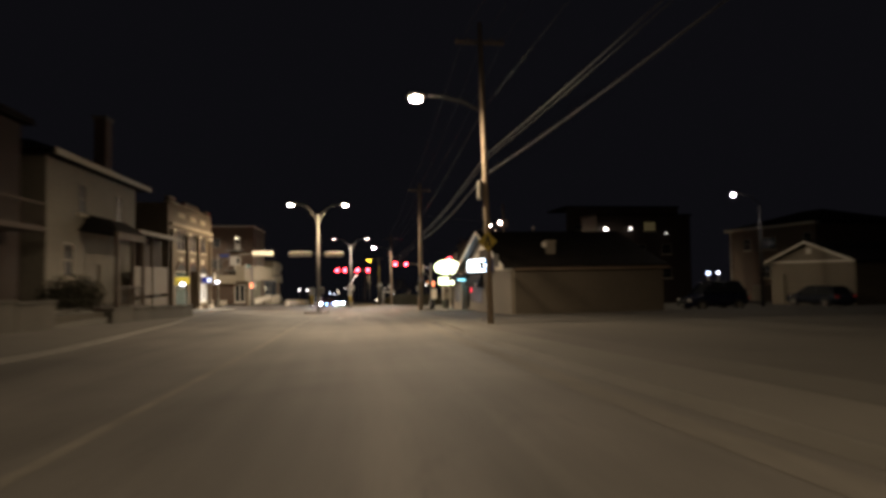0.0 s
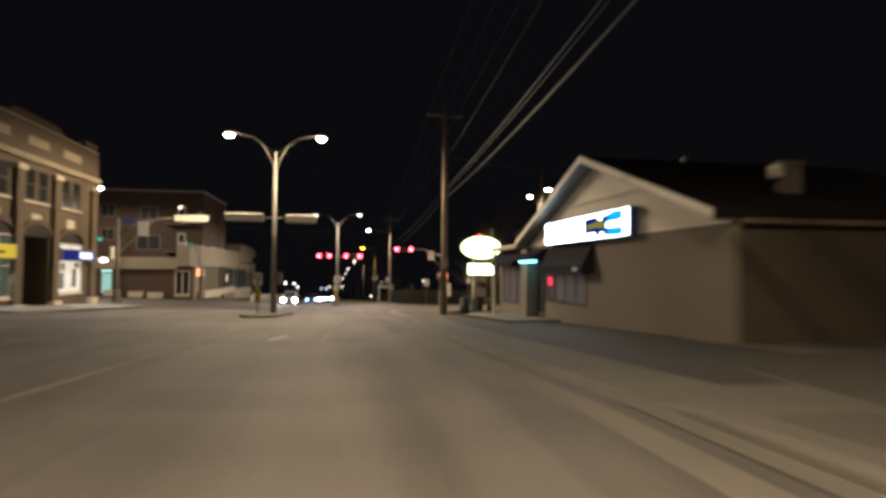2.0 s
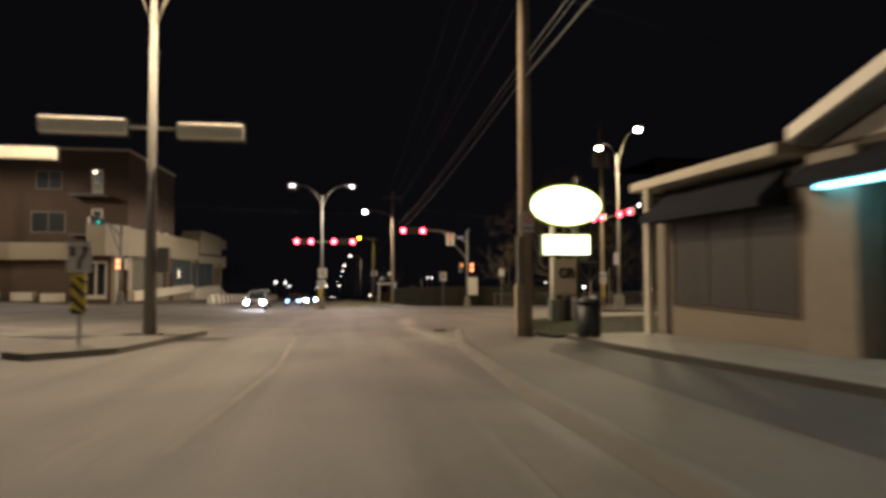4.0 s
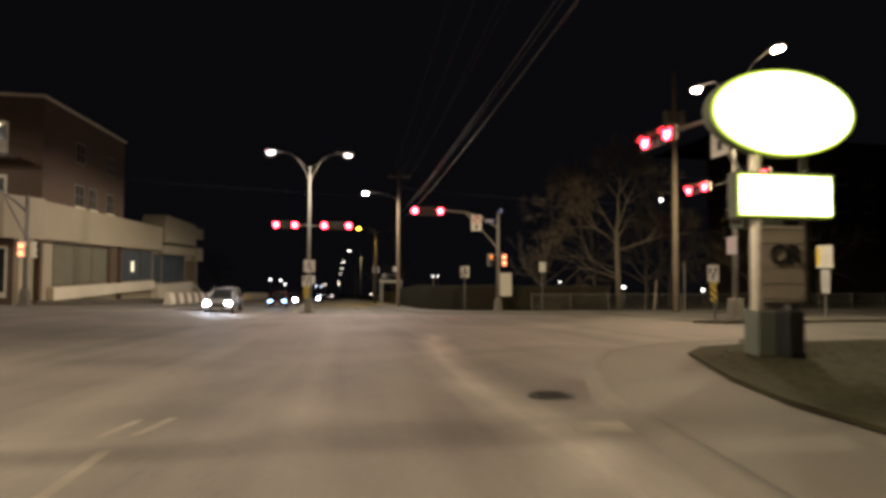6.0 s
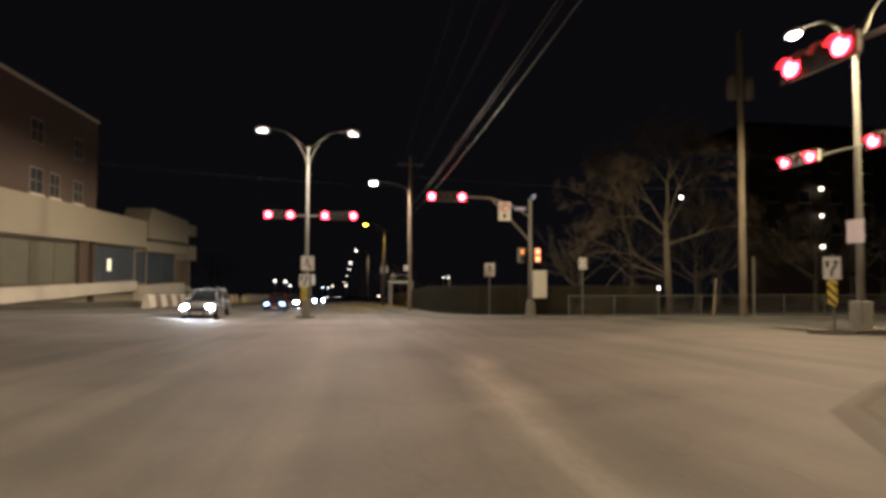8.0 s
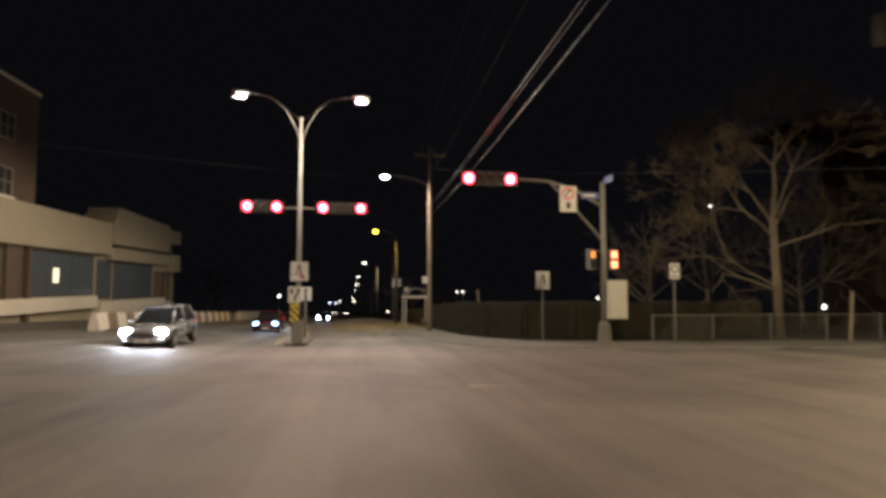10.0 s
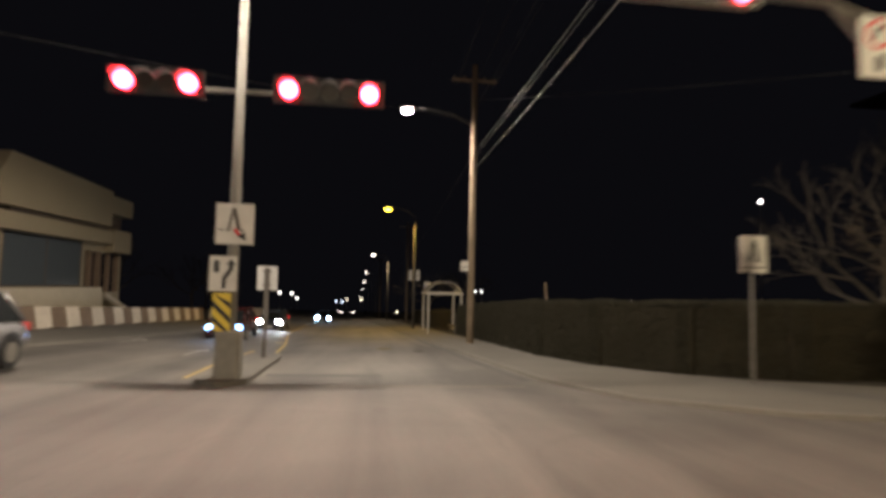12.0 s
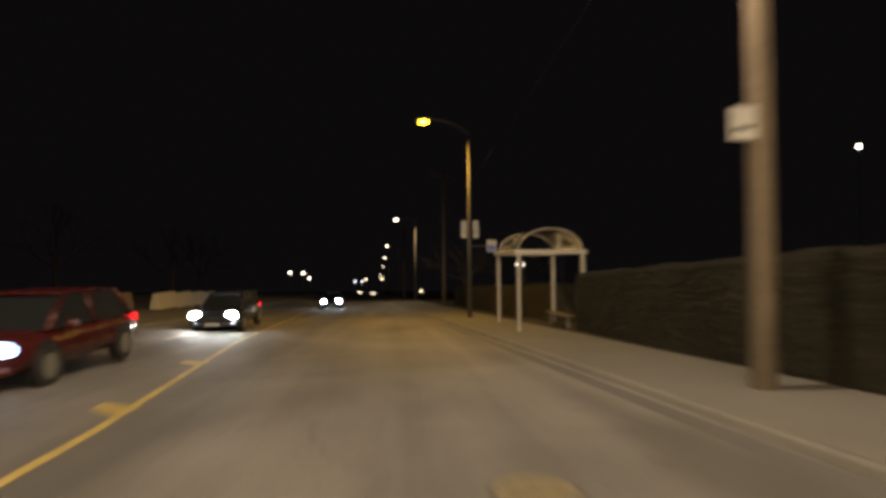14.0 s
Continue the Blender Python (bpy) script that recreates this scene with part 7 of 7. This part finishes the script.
fence = thing("chain_link_fence", 32.0, 88.0, gz(32, 88), "low chain-link fence with steel posts", "fence")
o = (32.0, 88.0, gz(32, 88))
xs = [17.4, 20.3, 23.2, 26.1, 29, 32, 35, 38, 41, 44, 47, 50]
yf = 87.4
for x in xs:
    y = yf + (x - 17.4) * 0.03
    part("post", tube(B(), [(x, y, gz(x, y)), (x, y, gz(x, y) + 1.3)], 0.032, 8), GALV, fence, at=o)
for a, b in zip(xs, xs[1:]):
    ya, yb = yf + (a - 17.4) * 0.03, yf + (b - 17.4) * 0.03
    part("rail", tube(B(), [(a, ya, gz(a, ya) + 1.26), (b, yb, gz(b, yb) + 1.26)], 0.022, 6), GALV, fence, at=o)
    part("rail", tube(B(), [(a, ya, gz(a, ya) + 0.1), (b, yb, gz(b, yb) + 0.1)], 0.012, 6), GALV, fence, at=o)
    bm = B()
    k = a
    while k < b + 1.16:
        for s in (-1, 1):
            p0, p1 = k, k + s * 1.16
            c0, c1 = max(a, min(b, p0)), max(a, min(b, p1))
            if abs(c1 - c0) > 0.02:
                z0, z1 = 0.1 + abs(c0 - p0), 0.1 + abs(c1 - p0)
                y0, y1 = yf + (c0 - 17.4) * 0.03, yf + (c1 - 17.4) * 0.03
                tube(bm, [(c0, y0, gz(c0, y0) + z0), (c1, y1, gz(c1, y1) + z1)], 0.004, 3, False)
        k += 0.14
    part("mesh", bm, GALV, fence, "wire mesh", at=o)
t = thing("marker_post", 13.2, 103.4, gz(13.2, 103.4) + 0.09, "thin leaning wooden stake behind the hedge", "post", 0)
part("post", tube(B(), [(0, 0, 0), (-0.25, 0, 2.85)], [0.045, 0.035], 8), WOODPOLE, t)
t = thing("marker_post", 26.0, 86.3, gz(26.0, 86.3) + 0.08, "leaning thin pale post by the fence", "post", 0)
part("post", tube(B(), [(0, 0, 0), (0.2, 0, 2.2)], 0.05, 8), WOODPOLE, t)
t = thing("marker_post", 26.7, 83.7, gz(26.7, 83.7) + 0.08, "plain thin grey steel post by the kerb", "post", 0)
part("post", tube(B(), [(0, 0, 0), (0, 0, 3.3)], 0.045, 8), GALV, t)

# grass blades on the corner
n = 16000
gx, gy = rng.uniform(9.0, 24, n), rng.uniform(51, 61.2, n)
ok = gx > np.interp(gy, [51, 53, 54.3, 55.9, 57.5, 59.1, 60.2, 60.9, 61.3], [9.1, 9.1, 9.35, 9.85, 10.55, 11.25, 12.3, 14.6, 20.0])
gx, gy = gx[ok], gy[ok]
g0 = np.stack([gx, gy, np.array([gz(a, b) for a, b in zip(gx, gy)]) + 0.15], 1)
hgt, ang = rng.uniform(0.015, 0.04, len(gx)), rng.uniform(0, 6.28, len(gx))
side = np.stack([np.cos(ang), np.sin(ang), 0 * ang], 1) * 0.006
tip = np.stack([rng.normal(size=len(gx)) * 0.03, rng.normal(size=len(gx)) * 0.03, hgt], 1)
tri = np.stack([g0 - side, g0 + side, g0 + tip], 1).reshape(-1, 3)
me = bpy.data.meshes.new("grass")
me.from_pydata(tri.tolist(), [], np.arange(len(tri)).reshape(-1, 3).tolist())
me.materials.append(GRASS)
tagged(new("grass", me), "short dull grass blades on the corner lawn", "grass", "", "stuff")

# shrub by the garden steps
c = rng.normal(size=(6500, 3)) * np.array([0.35, 1.3, 0.4])
c = c[np.linalg.norm(c / np.array([0.8, 2.6, 0.95]), axis=1) < 1] + np.array([0, 0, 0.65])
t = thing("shrub", -9.6, 20.3, gz(-9.6, 20.3) + 0.5, "dark ragged shrub behind the garden wall", "shrub")
bm = B()
for k in range(9):
    a = k * 0.7
    tube(bm, [(0, 0, -0.1), (0.25 * math.cos(a), 0.45 * math.sin(a), 0.6), (0.5 * math.cos(a), 1.6 * math.sin(a), 1.1)], [0.03, 0.02, 0.008], 5)
part("stem", bm, BARK, t)
leaf_mesh("foliage", c, 0.06, LEAF, t)

# ---- dark lot and buildings to the east ----
O = (54, 54, gz(54, 54))
eb = thing("brick_house", *O, "two-storey brown brick house with pale eaves behind the lot", "house")
wins = [(52.85, 55.4, 3.75, 5.2), (47.75, 48.9, 4.2, 5.35), (57.0, 58.2, 3.75, 5.2), (53.9, 55.5, 0.45, 2.0)]
part("wall", wall_with_holes("x", 48.4, 0.3, 47.3, 60.9, -3.5, 6.2, wins), BRICK_HOUSE, eb, "brown brick front", at=O)
part("wall", wall_with_holes("y", 47.3, 0.3, 48.702, 60, -3.5, 6.2, []), BRICK_HOUSE, eb, at=O)
part("wall", wall_with_holes("y", 60.6, 0.3, 48.702, 60, -3.5, 6.2, []), BRICK_HOUSE, eb, at=O)
part("eaves", box(B(), 48.0, 48.6, 46.9, 61.3, 6.202, 6.42, 0.02), PALE_SIDING, eb, "pale painted eaves", at=O)
part("gutter", tube(B(), [(47.95, 46.9, 6.4), (47.95, 61.3, 6.4)], 0.06, 8), PALE_SIDING, eb, at=O)
part("downpipe", tube(B(), [(48.33, 60.6, -3.0), (48.33, 60.6, 6.2)], 0.05, 8), PALE_SIDING, eb, "pale downpipe", at=O)
bm = B()
low = [bm.verts.new(p) for p in ((48.0, 46.9, 6.43), (60.4, 46.9, 6.43), (60.4, 61.3, 6.43), (48.0, 61.3, 6.43))]
high = [bm.verts.new(p) for p in ((54.2, 52.5, 8.3), (54.2, 55.5, 8.3))]
for f in ((low[0], low[1], high[0]), (low[1], low[2], high[1], high[0]), (low[2], low[3], high[1]), (low[3], low[0], high[0], high[1]), low[::-1]):
    bm.faces.new(f)
part("roof", bm, ROOFING, eb, "dark hipped roof", at=O)
for k, a in enumerate(wins):
    window(eb, "x", 48.4, *a, O, PALE_SIDING if k == 3 else DULL_FRAME, GLASS, True, 1 if k == 0 else 0, 1, -1)
part("step", box(B(), 47.3, 48.398, 53.6, 55.6, -3.0, -0.35, 0.02), DULL_FRAME, eb, "pale concrete landing", at=O)
eb.matrix_basis = Matrix.Translation((0.9, -0.2, -0.25)) @ eb.matrix_basis
O = (40, 34, gz(40, 34))
gh = thing("garage", *O, "low garage with a pale-edged gable front", "garage")
part("wall", wall_with_holes("x", 36.8, 0.25, 30.0, 38.2, -2.0, 1.8, [(31.4, 36.8, -1.7, 0.85)]), GARAGE_TAN, gh, "tan boarded front", at=O)
for y in (30.0, 37.95):
    part("wall", box(B(), 37.052, 43.5, y, y + 0.25, -2.0, 1.8), GARAGE_TAN, gh, at=O)
part("gable", prism(B(), [(30.0, 1.802), (38.2, 1.802), (34.1, 3.25)], "x", 36.82, 37.05), GARAGE_TAN, gh, at=O)
part("eaves_band", box(B(), 36.7, 36.798, 29.8, 38.4, 1.78, 1.93, 0.01), PALE_SIDING, gh, "pale band under the gable", at=O)
part("gable_vent", box(B(), 36.76, 36.818, 33.85, 34.35, 2.45, 2.9, 0.01), PALE_SIDING, gh, "small pale gable vent", at=O)
door = part("garage_door", box(B(), 36.9, 36.96, 31.4, 36.8, -1.7, 0.85), GARAGE_TAN, gh, "dull panelled garage door", at=O)
for k in range(1, 5):
    part("panel_joint", box(B(), 36.885, 36.898, 31.4, 36.8, -1.7 + k * 0.5, -1.67 + k * 0.5), BROWN_WOOD, door, at=O)
for d in (-1, 1):
    e = 34.1 + d * 4.45
    part("roof", prism(B(), [(34.1, 3.27), (34.1, 3.4), (e, 1.86), (e, 1.72)], "x", 36.5, 43.7), ROOFING, gh, at=O)
    part("barge_board", prism(B(), [(34.1, 3.26), (34.1, 3.46), (e, 1.92), (e, 1.72)], "x", 36.4, 36.495), PALE_SIDING, gh, "pale barge board", at=O)

O = (40, 76, gz(40, 76))
ub = thing("apartment_block", *O, "dark apartment block on the hill with few wall lamps", "building")
part("wall", wall_with_holes("y", 112.0, 0.3, 48, 74, -6, 15.0, [(50 + 4 * k, 51.5 + 4 * k, z, z + 1.4) for k in range(6) for z in (3.0, 6.5, 10.0)]), BRICK_DIM, ub, at=O)
for k in range(6):
    for z in (3.0, 6.5, 10.0):
        window(ub, "y", 112.0, 50 + 4 * k, 51.5 + 4 * k, z, z + 1.4, O, DULL_FRAME, GLASS, True, 0, 0, -1)
part("roof", box(B(), 47.8, 74.2, 111.8, 124, 15.002, 15.3), ROOFING, ub, at=O)


def small_lamp(name, x, y, z, r, colour, strength, label):
    t = thing(name, x, y, z, label, "lamp")
    bm = B()
    bmesh.ops.create_uvsphere(bm, u_segments=10, v_segments=6, radius=r, matrix=Matrix.Diagonal((1.3, 1.0, 0.8, 1)))
    part("globe", bm, glow(name + "_glow", colour, strength), t, "", True)
    part("shade", tube(B(), [(0, 0, r * 0.7), (0, 0, r * 1.3)], [r * 1.5, r * 0.4], 10), GALV, t)
    part("stem", tube(B(), [(0, 0, r * 1.2), (0, 0.6, r * 1.6)], 0.04, 5), GALV, t)


def post_lamp(x, y, up, r, colour, strength, label):
    """A far lamp on a thin mast."""
    z = gz(x, y)
    t = thing("mast_lamp", x, y, z, label, "lamp", 0, "far lamps")
    part("mast", tube(B(), [(0, 0, 0), (0, 0, up)], 0.08, 6), GALV, t)
    bm = B()
    bmesh.ops.create_uvsphere(bm, u_segments=10, v_segments=6, radius=r, matrix=Matrix.Translation((0, 0, up)))
    part("globe", bm, glow("far_globe", colour, strength), t, "", True)


for x, z in ((56.3, 8.0), (56.3, 5.0), (56.3, 1.55)):
    small_lamp("wall_lamp", x, 111.3, z, 0.2, (1.0, 0.9, 0.72), 7.0, "small lit wall lamp on the dark block")
O = (36, 59, gz(36, 59))
hb = thing("apartment_block", *O, "dark flat-roofed block beyond the lot with a dim stair window", "building")
hw = [(31.4, 32.6, z, z + 1.2) for z in (0.4, 3.2)] + [(35.6, 37.1, 5.9, 7.0)] + [(u, u + 1.2, z, z + 1.2) for u in (34.6, 37.8) for z in (0.4, 3.2)]
part("wall", wall_with_holes("y", 57.0, 0.3, 29.8, 41.5, -3.6, 7.7, hw), BRICK_DIM, hb, at=O)
for u in (29.8, 41.2):
    part("wall", wall_with_holes("x", u, 0.3, 57.302, 61.0, -3.6, 7.7, []), BRICK_DIM, hb, at=O)
part("wall", wall_with_holes("y", 61.002, 0.3, 29.8, 41.5, -3.6, 7.7, []), BRICK_DIM, hb, at=O)
part("roof", box(B(), 29.6, 41.7, 56.85, 61.5, 7.702, 7.9), ROOFING, hb, at=O)
for k, a in enumerate(hw):
    lit = glow("dim_stair_window", (0.85, 0.66, 0.3), 0.05) if k == 2 else None
    window(hb, "y", 57.0, *a, O, DULL_FRAME, GLASS, True, 2 if k == 2 else 0, 1, -1, lit)
for x, z, r, power in ((30.6, 6.1, 0.17, 12.0), (33.6, 6.15, 0.11, 7.0), (38.05, 5.6, 0.07, 3.0)):
    small_lamp("wall_lamp", x, 56.3, z, r, (1.0, 0.93, 0.82), power, "small lit wall lamp on the dark block")
WHITEISH, WARMISH = (1.0, 0.95, 0.9), (1.0, 0.85, 0.6)
for x, y, up, r, c in ((-17.2, 230, 4.9, 0.28, WHITEISH), (-14.2, 230, 4.9, 0.28, WHITEISH), (-13.0, 231, 3.8, 0.25, WHITEISH),
                       (-3.7, 330, 6.0, 0.3, WARMISH), (-8.1, 330, 4.9, 0.3, (0.7, 0.8, 1.0)), (-5.5, 331, 4.9, 0.3, (0.7, 0.8, 1.0)), (2.6, 330, 6.2, 0.35, WARMISH),
                       (89.9, 193.5, 26.8, 0.45, WHITEISH), (28.0, 200, 6.0, 0.2, WHITEISH), (29.3, 200, 6.0, 0.2, WHITEISH), (63.3, 200, 4.5, 0.22, WHITEISH), (16.5, 300, 1.2, 0.3, WARMISH),
                       (35.9, 110, 2.0, 0.16, WHITEISH), (45.8, 110, 1.7, 0.16, WHITEISH), (47.2, 62.2, 3.65, 0.2, (0.6, 0.75, 1.0)), (49.1, 62.9, 3.7, 0.17, (0.75, 0.82, 1.0))):
    post_lamp(x, y, up, r, c, 7.0, "small distant lamp on a thin mast, lit")
car(-6.2, 331, 3, CAR_DARK, LENS_FAR, 1.5, "far car at the end of the street with lit headlights")
car(-1.0, 333, 3, CAR_DARK, LENS_FAR, 1.5, "far car at the end of the street with lit headlights")
car(4.5, 331, 183, CAR_DARK, LENS_FAR, 1.5, "far car driving away down the street")
